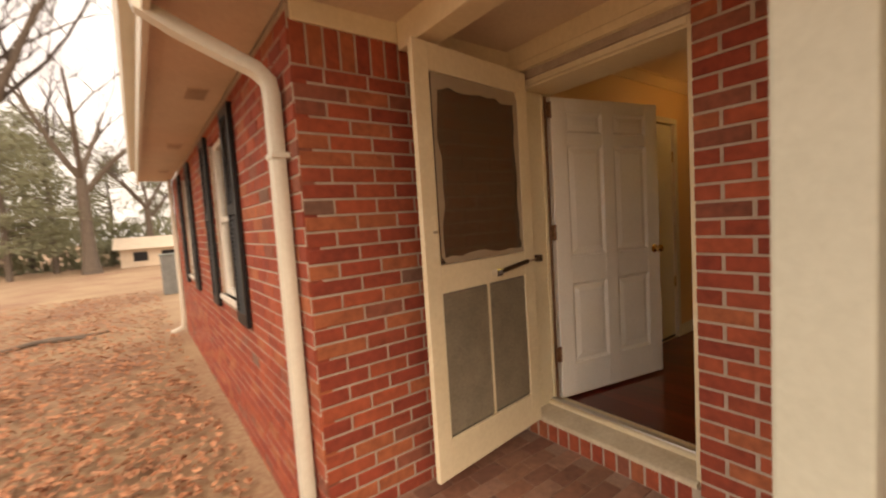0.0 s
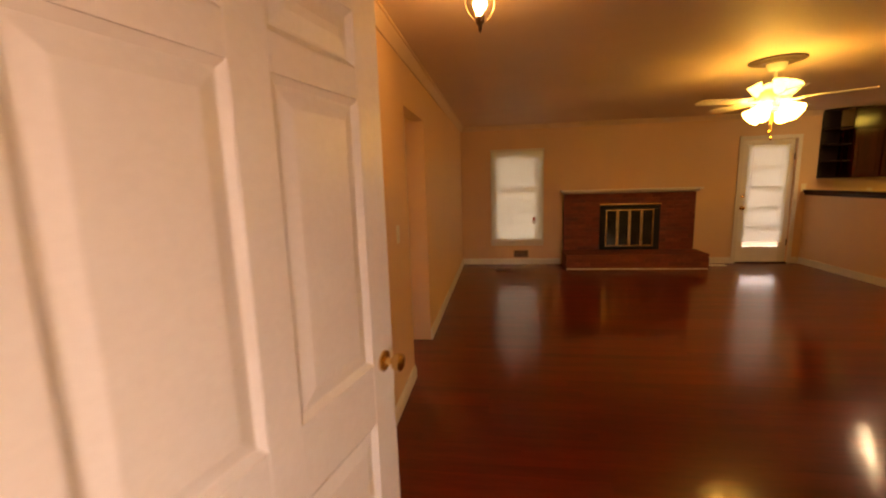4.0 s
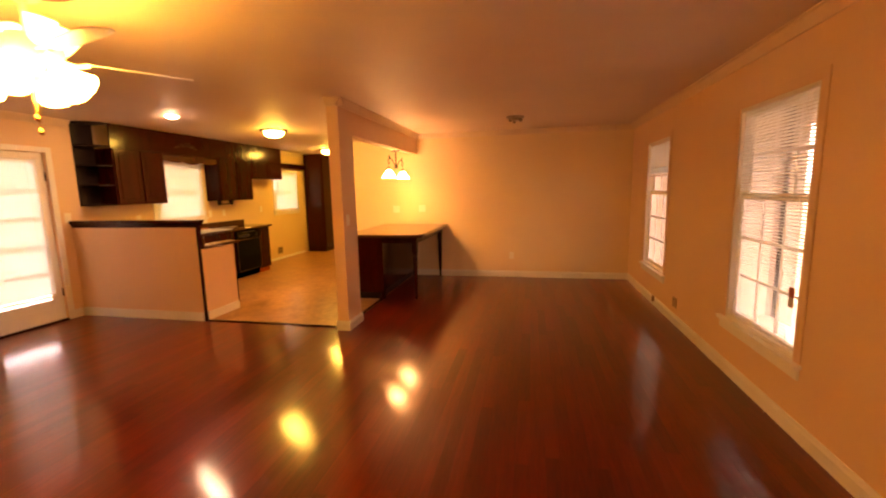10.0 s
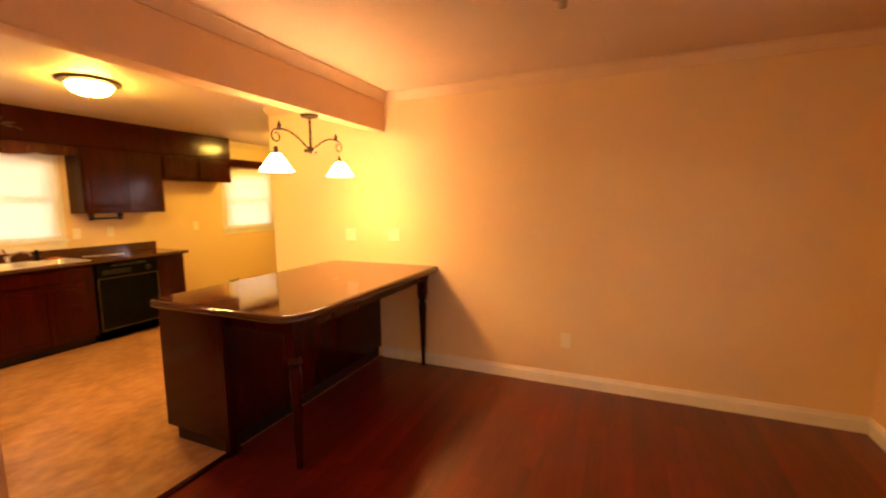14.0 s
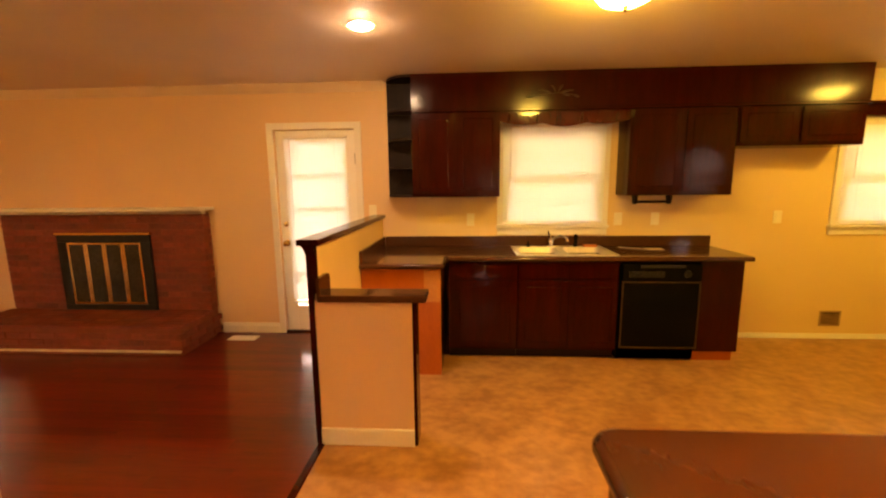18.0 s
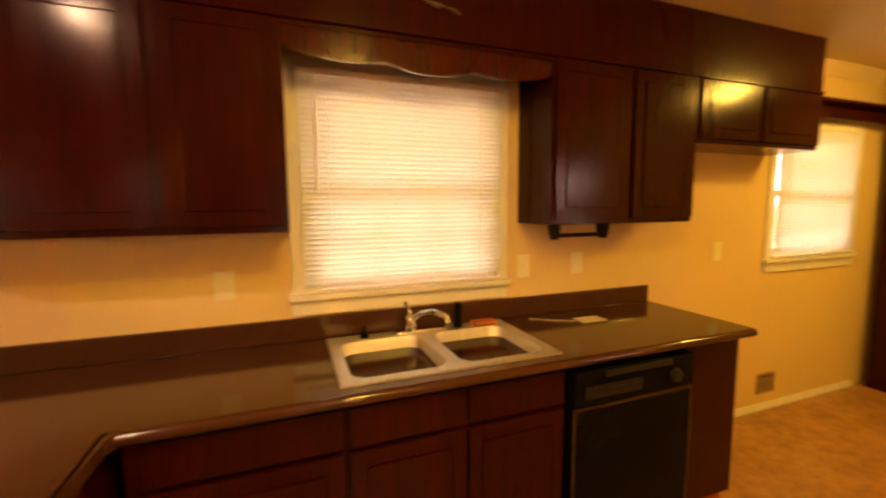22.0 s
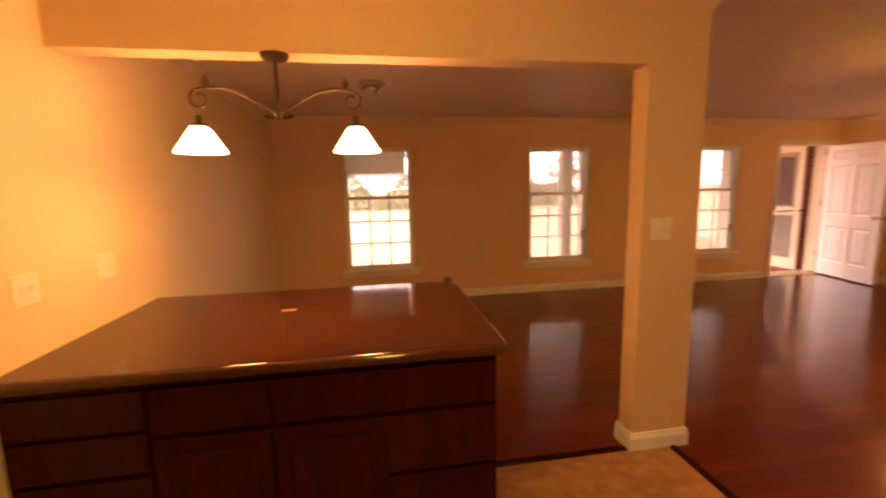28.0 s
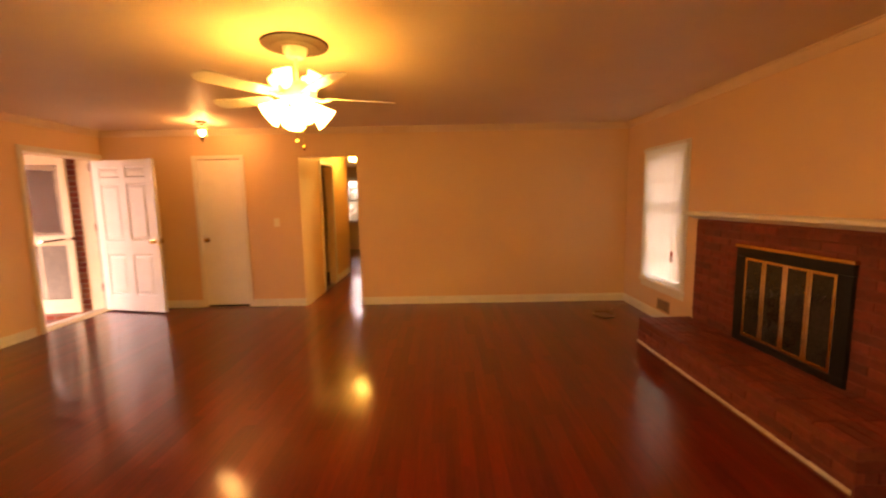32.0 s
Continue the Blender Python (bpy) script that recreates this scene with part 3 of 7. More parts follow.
def square_pipe(points, w, d):
    bm = bmesh.new()
    rings = []
    pts = [Vector(p) for p in points]
    for i, p in enumerate(pts):
        way = (pts[min(i + 1, len(pts) - 1)] - pts[max(i - 1, 0)]).normalized()
        side = Vector((0, 1, 0))
        up = way.cross(side).normalized()
        c = 0.25
        rings.append([bm.verts.new(p + side * w * a + up * d * b) for a, b in ((0.5 - c * .4, 0.5), (0.5, 0.5 - c), (0.5, -0.5 + c), (0.5 - c * .4, -0.5), (-0.5 + c * .4, -0.5), (-0.5, -0.5 + c), (-0.5, 0.5 - c), (-0.5 + c * .4, 0.5))])
    for a, b in zip(rings, rings[1:]):
        for k in range(8):
            bm.faces.new((a[k], a[(k + 1) % 8], b[(k + 1) % 8], b[k]))
    bm.faces.new(rings[0]), bm.faces.new(rings[-1])
    return bm


part("pipe", square_pipe([(0.995, 2.745, GROUND + 0.06), (0.995, 2.745, 1.90), (0.985, 2.745, 1.97), (0.94, 2.76, 2.02), (0.66, 2.84, 2.17), (0.54, 2.88, 2.25), (0.50, 2.90, 2.44)], 0.085, 0.062), WHITEMETAL, dsp, soft=True)
part("strap", boxed(0.958, WX, 2.693, 2.797, 1.62, 1.645), WHITEMETAL, dsp)
dsp2 = thing("downspout", (0.91, 9.33, GROUND), "white metal downspout at the far corner", "downspout")
part("pipe", square_pipe([(0.79, 9.33, GROUND + 0.03), (0.97, 9.33, GROUND + 0.10), (0.995, 9.33, GROUND + 0.25), (0.995, 9.33, 2.28)], 0.085, 0.062), WHITEMETAL, dsp2, soft=True)

# porch posts
for y in (0.970, -1.45, -3.8, -6.2):
    post = thing("porch_post", (1.66, y, PORCH), "cream painted square wooden porch post", "post", "porch posts")
    part("shaft", boxed(1.595, 1.765, y - 0.088, y + 0.088, PORCH, 2.16, 0.012), POSTPAINT, post)
    part("foot", boxed(1.58, 1.78, y - 0.10, y + 0.10, PORCH, PORCH + 0.10, 0.004), POSTPAINT, post)

# ground and distance
def ground_sheet():
    bm = bmesh.new()
    xs = [-900, -300, -120, -60, -36, -24] + [-18 + i * 1.0 for i in range(19)] + [0.84, 12, 30, 100, 900]
    ys = [-900, -200, -60, -20, -10, -4, 0] + [1 + i * 1.0 for i in range(16)] + [18, 22, 28, 36, 50, 80, 200, 900]
    grid = []
    for x in xs:
        col = []
        for y in ys:
            far = max(0.0, math.hypot(x - 4, y) - 8)
            z = GROUND - 0.012 * min(far, 40) + (0.05 * noise.noise((x * 0.4, y * 0.4, 0)) if 0 < far < 60 else 0)
            if x > 0.7 and -13 < y < 10:
                z = GROUND
            col.append(bm.verts.new((x, y, z)))
        grid.append(col)
    for a, b in zip(grid, grid[1:]):
        for j in range(len(ys) - 1):
            bm.faces.new((a[j], b[j], b[j + 1], a[j + 1]))
    return bm


GRASS = surface("winter_lawn_and_leaf_litter", (0.25, 0.125, 0.075), (0.40, 0.29, 0.17), 0.95, 0.7, 22, 0.6, spread=0.15)
solid("ground", ground_sheet(), GRASS, "winter lawn strewn with brown fallen leaves", "ground", soft=True)

# ---- windows, blinds, doors ----
def face_x(X, s):
    """Turns depth into the room (d) into x for a wall whose room face is at X and whose room lies towards s."""
    return lambda d: X + s * d


def window_unit(number, X, s, y0, y1, z0, z1, cols, label, rows=(2, 3), deep=0.2, casing=None, meet=None, inset=0.088):
    """A double-hung sash window with casing, stool and apron; X is the room face of the wall."""
    fx = face_x(X, s)
    w = tagged(thing("window_%d" % number, (X, (y0 + y1) / 2, z0)), label, "window", "", "structure")
    cw = 0.062
    for name, a, b, c, d in (("casing", y0 - cw, y0, z0, z1 + cw), ("casing", y1, y1 + cw, z0, z1 + cw), ("head_casing", y0, y1, z1, z1 + cw)):
        part(name, boxed(fx(0.001), fx(0.008 if casing else 0.019), a, b, c, d, 0.002), casing or TRIM, w)
    part("stool", boxed(fx(-min(0.06, inset)), fx(0.042), y0 - cw - 0.012, y1 + cw + 0.012, z0 - 0.028, z0, 0.005), TRIM, w)
    part("apron", boxed(fx(0.001), fx(0.017), y0 - cw, y1 + cw, z0 - 0.095, z0 - 0.028, 0.003), TRIM, w)
    for a, b, c, d in ((y0, y0 + 0.022, z0, z1), (y1 - 0.022, y1, z0, z1), (y0 + 0.022, y1 - 0.022, z1 - 0.022, z1), (y0 + 0.022, y1 - 0.022, z0, z0 + 0.018)):
        part("jamb_liner", boxed(fx(-deep), fx(0.0), a, b, c, d), TRIM, w)
    zm = meet or (z0 + z1) / 2
    ya, yb = y0 + 0.022, y1 - 0.022
    for k, (za, zb, dd) in enumerate(((zm - 0.018, z1 - 0.022, -inset - 0.037), (z0 + 0.018, zm + 0.018, -inset))):
        sash = part("sash", boxed(fx(dd), fx(dd - 0.034), ya, ya + 0.038, za, zb), TRIM, w)
        for a, b, c, d in ((yb - 0.038, yb, za, zb), (ya + 0.038, yb - 0.038, zb - 0.036, zb), (ya + 0.038, yb - 0.038, za, za + 0.042)):
            part("rail", boxed(fx(dd), fx(dd - 0.034), a, b, c, d), TRIM, sash)
        for i in range(1, cols):
            y = ya + 0.038 + (yb - ya - 0.076) * i / cols
            part("muntin", boxed(fx(dd - 0.008), fx(dd - 0.028), y - 0.009, y + 0.009, za + 0.042, zb - 0.036), TRIM, sash)
        for i in range(1, rows[k]):
            z = za + 0.042 + (zb - za - 0.078) * i / rows[k]
            part("muntin", boxed(fx(dd - 0.010), fx(dd - 0.026), ya + 0.038, yb - 0.038, z - 0.009, z + 0.009), TRIM, sash)
        pane = part("pane", boxed(fx(dd - 0.016), fx(dd - 0.020), ya + 0.036, yb - 0.036, za + 0.04, zb - 0.034), DIMMING_GLASS, sash)
        pane.visible_shadow = False
    part("outer_sill", boxed(fx(-deep - 0.05), fx(-0.13), y0, y1, z0 - 0.03, z0 + 0.012), TRIM, w)
    return w


def slat_mesh(length, tilt, width=0.025):
    bm = bmesh.new()
    c, s = math.cos(tilt), math.sin(tilt)
    rows = []
    for k in range(4):
        u = (k / 3 - 0.5) * width
        h = 0.0018 * (1 - (2 * k / 3 - 1) ** 2)
        rows.append([bm.verts.new((u * c - h * s, y, u * s + h * c)) for y in (-length / 2, length / 2)])
    for a, b in zip(rows, rows[1:]):
        bm.faces.new((a[0], b[0], b[1], a[1]))
    me = bpy.data.meshes.new("slat")
    bm.to_mesh(me)
    bm.free()
    smooth(me)
    me.materials.append(BLIND)
    return me


def blind(x, y0, y1, top, bottom, tilt, label, pitch=0.0215, low=None, wand=1, tag=False, s=1):
    """A mini blind that hangs from top to bottom; below low, if given, the slats are drawn up into a stack."""
    b = thing("window_blind", (x, (y0 + y1) / 2, top), label, "blind", "mini blinds")
    part("headrail", boxed(x - 0.014, x + 0.014, y0, y1, top - 0.028, top, 0.002), TRIM, b)
    me = slat_mesh(y1 - y0 - 0.008, tilt)
    z = top - 0.04
    end = bottom + 0.02
    while z > end:
        piece("slat", me, (x, (y0 + y1) / 2, z), b)
        z -= pitch
    if low:
        for i in range(low):
            piece("slat", me, (x, (y0 + y1) / 2, end - 0.002 - i * 0.0032), b, Matrix.Rotation(tilt, 4, "Y"))
    rail_z = bottom - (0.0032 * low if low else 0)
    part("bottom_rail", boxed(x - 0.013, x + 0.013, y0, y1, rail_z - 0.014, rail_z, 0.003), TRIM, b)
    for y in (y0 + 0.12, y1 - 0.12):
        part("ladder_cord", tube([(x + 0.013 * s, y, top - 0.03), (x + 0.013 * s, y, rail_z)], 0.0011, 5), TRIM, b)
    if wand:
        yw = y0 + 0.07 if wand > 0 else y1 - 0.07
        part("tilt_wand", tube([(x + 0.022 * s, yw, top - 0.02), (x + 0.024 * s, yw, top - 0.55 * (top - bottom))], 0.004, 6), TRIM, b)
    if tag:
        yt = y1 - 0.07 if s > 0 else y0 + 0.16
        part("lift_cord", tube([(x + 0.024 * s, yt, top - 0.03), (x + 0.025 * s, yt, bottom + 0.40)], 0.0018, 5), TRIM, b)
        part("warning_tag", boxed(x + 0.022 * s, x + 0.028 * s, yt - 0.024, yt + 0.024, bottom + 0.34, bottom + 0.40, 0.002), REDTAG, b, "small red cord tag")
        part("tag_label", boxed(x + 0.022 * s, x + 0.028 * s, yt - 0.024, yt + 0.024, bottom + 0.28, bottom + 0.338, 0.002), PAPER, b, "pale lower half of the tag")
    return b


for i, (ya, yb) in enumerate((W1, W2, W3)):
    window_unit(i + 1, FW, 1, ya, yb, FSILL, FHEAD, 3, "white double-hung front window with muntins", (2, 3), 0.27, WALL, 1.405, 0.042)
blind(FW - 0.020, W1[0] + 0.006, W1[1] - 0.006, FHEAD - 0.002, FSILL + 0.03, 0.46, "white mini blind with open slats in the front window", tag=True)
blind(FW - 0.020, W2[0] + 0.006, W2[1] - 0.006, FHEAD - 0.002, FSILL + 0.03, 0.46, "white mini blind with open slats in the middle window", tag=True)
blind(FW - 0.020, W3[0] + 0.03, W3[1] - 0.085, FHEAD - 0.024, 1.70, 1.1, "white mini blind drawn halfway up in the dining window", low=22)
window_unit(4, EW, -1, *BW, 0.435, 1.975, 3, "white double-hung window beside the fireplace", (2, 3), meet=1.36, inset=0.014)
blind(EW - 0.036, BW[0] - 0.052, BW[1] + 0.052, 2.02, 0.452, -1.12, "closed white mini blind beside the fireplace", wand=-1, tag=True, s=-1)
window_unit(5, EW, -1, *KW, 1.105, 2.02, 3, "white double-hung window over the kitchen sink", (2, 2), inset=0.014)
blind(EW - 0.036, KW[0] - 0.015, KW[1] + 0.015, 2.035, 1.125, -1.12, "closed white mini blind over the sink", wand=-1, s=-1)
window_unit(6, EW, -1, *KW2, 1.10, 1.99, 3, "white double-hung window in the breakfast corner", (2, 2), inset=0.014)
blind(EW - 0.036, KW2[0] - 0.015, KW2[1] + 0.015, 2.005, 1.12, -1.12, "closed white mini blind in the breakfast corner", wand=-1, s=-1)


def window_in_y(number, Y, x0, x1, z0, z1, label):
    w = tagged(thing("window_%d" % number, ((x0 + x1) / 2, Y, z0)), label, "window", "", "structure")
    for a, b, c, d in ((x0 - 0.06, x0, z0, z1 + 0.06), (x1, x1 + 0.06, z0, z1 + 0.06), (x0, x1, z1, z1 + 0.06), (x0 - 0.08, x1 + 0.08, z0 - 0.03, z0)):
        part("casing", boxed(a, b, Y - 0.02, Y - 0.001, c, d, 0.003), TRIM, w)
    zm = (z0 + z1) / 2
    for c, d in ((z0, z0 + 0.04), (zm - 0.02, zm + 0.02), (z1 - 0.04, z1)):
        part("rail", boxed(x0, x1, Y + 0.05, Y + 0.085, c, d), TRIM, w)
    for a, b in ((x0, x0 + 0.035), (x1 - 0.035, x1)):
        part("stile", boxed(a, b, Y + 0.05, Y + 0.085, z0 + 0.04, z1 - 0.04), TRIM, w)
    p = part("pane", boxed(x0 + 0.03, x1 - 0.03, Y + 0.066, Y + 0.070, z0 + 0.03, z1 - 0.03), GLASS, w)
    p.visible_shadow = False


window_in_y(7, 9.3, 4.55, 5.15, 0.84, 2.08, "white window at the end of the hall")


def casing_y(X, s, y0, y1, z1, parent, material, w=0.062):
    """Door casing on a wall along y."""
    fx = face_x(X, s)
    part("casing", boxed(fx(0.001), fx(0.019), y0 - w, y0, 0, z1 + w, 0.003), material, parent)
    part("casing", boxed(fx(0.001), fx(0.019), y1, y1 + w, 0, z1 + w, 0.003), material, parent)
    part("head_casing", boxed(fx(0.001), fx(0.019), y0, y1, z1, z1 + w, 0.003), material, parent)


def casing_x(Y, s, x0, x1, z1, parent, material, w=0.062):
    a, b = sorted((Y + s * 0.001, Y + s * 0.019))
    part("casing", boxed(x0 - w, x0, a, b, 0, z1 + w, 0.003), material, parent)
    part("casing", boxed(x1, x1 + w, a, b, 0, z1 + w, 0.003), material, parent)
    part("head_casing", boxed(x0, x1, a, b, z1, z1 + w, 0.003), material, parent)


def door_knob(at, axis, parent, material, name="door_knob"):
    part(name, lathe([(0.001, 0.0), (0.032, 0.0), (0.032, 0.006), (0.012, 0.01), (0.011, 0.032), (0.022, 0.036), (0.028, 0.048), (0.026, 0.060), (0.014, 0.066), (0.001, 0.067)], at, 18, axis), material, parent, soft=True)


def panel_ring(x0, x1, z0, z1, y, out, bm):
    """A raised, sloping panel on a door face that looks along y."""
    s = 1 if out > 0 else -1
    rings = []
    for m, d in ((0.0, 0.0065), (0.016, -0.005), (0.022, -0.005), (0.058, 0.004)):
        rings.append([bm.verts.new((a, y + s * d, b)) for a, b in ((x0 + m, z0 + m), (x1 - m, z0 + m), (x1 - m, z1 - m), (x0 + m, z1 - m))])
    bm.faces.new(rings[-1])
    for o, i in zip(rings, rings[1:]):
        for k in range(4):
            bm.faces.new((o[k], o[(k + 1) % 4], i[(k + 1) % 4], i[k]))


# front door: frame, threshold and the open leaf
fd = tagged(thing("door_1", (2.6, 2.0, 0)), "cream painted front door frame with worn wooden sill", "door frame", "", "structure")
JY = 2.547                                                  # inner face of the hinge jamb
part("jamb", boxed(BR + 0.06, FW, JY, 2.583, 0, 2.07, 0.002), CREAM, fd)
part("jamb", boxed(BR + 0.06, FW, 1.50, 1.556, 0, 2.07, 0.002), CREAM, fd)
part("head", boxed(BR + 0.06, FW, 1.50, 2.583, 2.07, 2.108, 0.002), CREAM, fd)
part("brick_mould", boxed(BR + 0.03, BR + 0.06, 1.499, 1.573, -0.03, 2.15, 0.005), CREAM, fd)
part("brick_mould", boxed(BR + 0.03, BR + 0.06, JY + 0.002, 2.596, -0.03, 2.15, 0.005), CREAM, fd)
part("brick_mould", boxed(BR + 0.03, BR + 0.06, 1.573, JY + 0.002, 2.08, 2.15, 0.005), CREAM, fd)
part("header_board", boxed(BR - 0.03, BR + 0.06, 1.42, 2.58, 2.152, 2.198, 0.004), CREAM, fd)
part("stop", boxed(2.63, 2.645, 1.556, 1.568, 0.02, 2.06), CREAM, fd)
part("stop", boxed(2.63, 2.645, JY - 0.012, JY, 0.02, 2.06), CREAM, fd)
part("sill", prism([(BR + 0.005, -0.034), (BR - 0.006, -0.028), (BR - 0.006, -0.008), (BR + 0.004, -0.003), (2.558, 0.008), (2.575, 0.008), (2.575, -0.034)], "y", 1.558, 2.58), THRESH, fd, "scuffed wooden sill")
part("threshold", prism([(2.575, -0.034), (2.575, 0.022), (2.585, 0.03), (2.655, 0.03), (2.685, 0.012), (FW - 0.02, 0.010), (FW - 0.02, -0.034)], "y", 1.557, JY - 0.001), CREAM, fd, "worn cream threshold")
part("metal_strip", prism([(2.60, 0.0302), (2.605, 0.037), (2.64, 0.037), (2.648, 0.0302)], "y", 1.558, JY - 0.002), STEEL, fd)
part("strike_plate", boxed(2.50, 2.535, 1.5555, 1.5585, 1.235, 1.30, 0.001), BRONZE, fd)
part("weather_strip", boxed(2.65, 2.668, JY - 0.017, JY, 0.02, 2.05), RUST, fd, "brown weatherstrip on the hinge side")
casing_y(FW, 1, 1.545, 2.565, 2.08, fd, TRIM, 0.054)

leaf = thing("front_door", (2.69, 2.55, 0.02), "white six-panel front door standing open into the room", "door")
LX, LY = 2.69, 2.55
part("core", boxed(LX, LX + 0.985, LY - 0.030, LY - 0.014, 0.02, 2.045), DOORWHITE, leaf)
stiles = ((0, 0.125), (0.44, 0.545), (0.86, 0.985))
zs = ((0.02, 0.245), (0.80, 0.985), (1.735, 1.815), (1.955, 2.045))
for k, (a, b) in enumerate(stiles):
    part("stile", boxed(LX + a, LX + b, LY - 0.044, LY, 0.02, 2.045, 0.003), DOORWHITE, leaf)
for a, b in zs:
    part("rail", boxed(LX + 0.125, LX + 0.44, LY - 0.0435, LY - 0.0005, a, b, 0.003), DOORWHITE, leaf)
    part("rail", boxed(LX + 0.545, LX + 0.86, LY - 0.0435, LY - 0.0005, a, b, 0.003), DOORWHITE, leaf)
for z0, z1 in ((0.245, 0.80), (0.985, 1.735), (1.815, 1.955)):
    for x0, x1 in ((0.125, 0.44), (0.545, 0.86)):
        bm = bmesh.new()
        panel_ring(LX + x0 + 0.001, LX + x1 - 0.001, z0 + 0.001, z1 - 0.001, LY - 0.036, -0.006, bm)
        panel_ring(LX + x0 + 0.001, LX + x1 - 0.001, z0 + 0.001, z1 - 0.001, LY - 0.008, 0.006, bm)
        part("panel", bm, DOORWHITE, leaf)
door_knob((LX + 0.922, LY - 0.044, 0.975), (0, -1, 0), leaf, BRASS)
door_knob((LX + 0.922, LY, 0.975), (0, 1, 0), leaf, BRASS)
part("latch_plate", boxed(LX + 0.9845, LX + 0.988, LY - 0.034, LY - 0.010, 0.94, 1.01), BRASS, leaf)
for z in (0.33, 1.16, 1.96):
    h = part("hinge", boxed(LX - 0.040, LX - 0.001, LY - 0.047, LY - 0.042, z - 0.05, z + 0.05, 0.001), RUST, leaf, "worn brass hinge")
    part("knuckle", tube([(LX - 0.006, LY - 0.046, z - 0.052), (LX - 0.006, LY - 0.046, z + 0.052)], 0.008, 10), RUST, h)
leaf.matrix_basis = Matrix.Translation(leaf.location) @ Matrix.Rotation(radians(-12.5), 4, "Z")

# screen door, folded back on the porch
SX, SY = BR - 0.03, 2.478
sd = thing("screen_door", (SX, SY, -0.02), "cream wooden screen door with torn gauze, standing open", "door")


def sdbox(a, b, c, d, t=0.0, bevel=0.004):
    return boxed(SX - b, SX - a, SY - 0.030 + t, SY - t, c, d, bevel)


part("hinge_stile", sdbox(0.0, 0.095, -0.0, 2.13), CREAM, sd)
part("free_stile", sdbox(0.775, 0.872, -0.0, 2.13), CREAM, sd)
part("bottom_rail", sdbox(0.095, 0.775, -0.0, 0.19, 0.0005), CREAM, sd)
part("middle_rail", sdbox(0.095, 0.775, 0.93, 1.07, 0.0005), CREAM, sd)
part("top_rail", sdbox(0.095, 0.775, 2.00, 2.13, 0.0005), CREAM, sd)
part("lower_bar", sdbox(0.415, 0.435, 0.19, 0.93, 0.008, 0.002), CREAM, sd)
part("upper_gauze", sdbox(0.097, 0.773, 1.072, 1.998, 0.0142, 0), GAUZE, sd, "dark brown wire gauze")
part("lower_gauze", sdbox(0.097, 0.773, 0.192, 0.928, 0.0142, 0), GAUZE_LOW, sd, "grey wire gauze with a louvred guard")
bm = bmesh.new()
for i in range(34):
    z = 0.21 + i * 0.021
    for u0, u1 in ((0.097, 0.414), (0.436, 0.773)):
        v = [bm.verts.new(p) for p in ((SX - u1, SY - 0.0255, z), (SX - u0, SY - 0.0255, z), (SX - u0, SY - 0.0160, z + 0.018), (SX - u1, SY - 0.0160, z + 0.018))]
        bm.faces.new(v)
tagged(part("louvre_guard", bm, LOUVRE, sd), "", "", "", "stuff")
# torn, folded edge of the gauze
bm = bmesh.new()
random.seed(4)
edge = []
n = 46
for i in range(n):
    f = i / n * 4
    k, g = int(f), f - int(f)
    ins = 0.012 + 0.016 * random.random() + (0.02 if k == 2 else 0)
    corner = [((0.10, 1.075), (0.77, 1.075)), ((0.77, 1.075), (0.77, 1.995)), ((0.77, 1.995), (0.10, 1.995)), ((0.10, 1.995), (0.10, 1.075))][k]
    u = corner[0][0] + (corner[1][0] - corner[0][0]) * g
    z = corner[0][1] + (corner[1][1] - corner[0][1]) * g
    du, dz = ((0, 1), (-1, 0), (0, -1), (1, 0))[k]
    edge.append(((u, z), (u + du * ins * 1.7, z + dz * ins * 1.7)))
ov = [bm.verts.new((SX - a[0], SY - 0.031, a[1])) for a, b in edge]
iv = [bm.verts.new((SX - b[0], SY - 0.026 - 0.006 * random.random(), b[1])) for a, b in edge]
for i in range(n):
    bm.faces.new((ov[i], ov[(i + 1) % n], iv[(i + 1) % n], iv[i]))
part("torn_edge", bm, mesh_screen_material("loose_gauze_edge", (0.42, 0.34, 0.24), 0.2), sd, "ragged folded gauze edge")
closer = part("closer", tube([(SX - 0.10, SY - 0.055, 1.015), (SX - 0.36, SY - 0.055, 0.985)], 0.013, 12), BRONZE, sd, "tubular door closer")
part("closer_rod", tube([(SX + 0.03, SY - 0.055, 1.02), (SX - 0.10, SY - 0.055, 1.015)], 0.005, 8), CHROME, closer)
part("closer_bracket", boxed(SX - 0.40, SX - 0.35, SY - 0.068, SY - 0.030, 0.965, 1.005, 0.003), CHROME, closer)
part("closer_bracket", boxed(SX + 0.005, SX + 0.035, SY - 0.07, SY - 0.03, 1.0, 1.04, 0.003), BRONZE, closer)
lt = part("latch", boxed(SX - 0.800, SX - 0.788, SY - 0.034, SY - 0.030, 1.225, 1.315, 0.001), CREAM, sd, "painted latch bracket")
part("latch_arm", boxed(SX - 0.817, SX - 0.788, SY - 0.038, SY - 0.034, 1.295, 1.308, 0.001), CREAM, lt)
part("latch_arm", boxed(SX - 0.817, SX - 0.788, SY - 0.038, SY - 0.034, 1.228, 1.240, 0.001), TARNISHED, lt)
sd.matrix_basis = Matrix.Translation(sd.location) @ Matrix.Rotation(radians(6.5), 4, "Z")

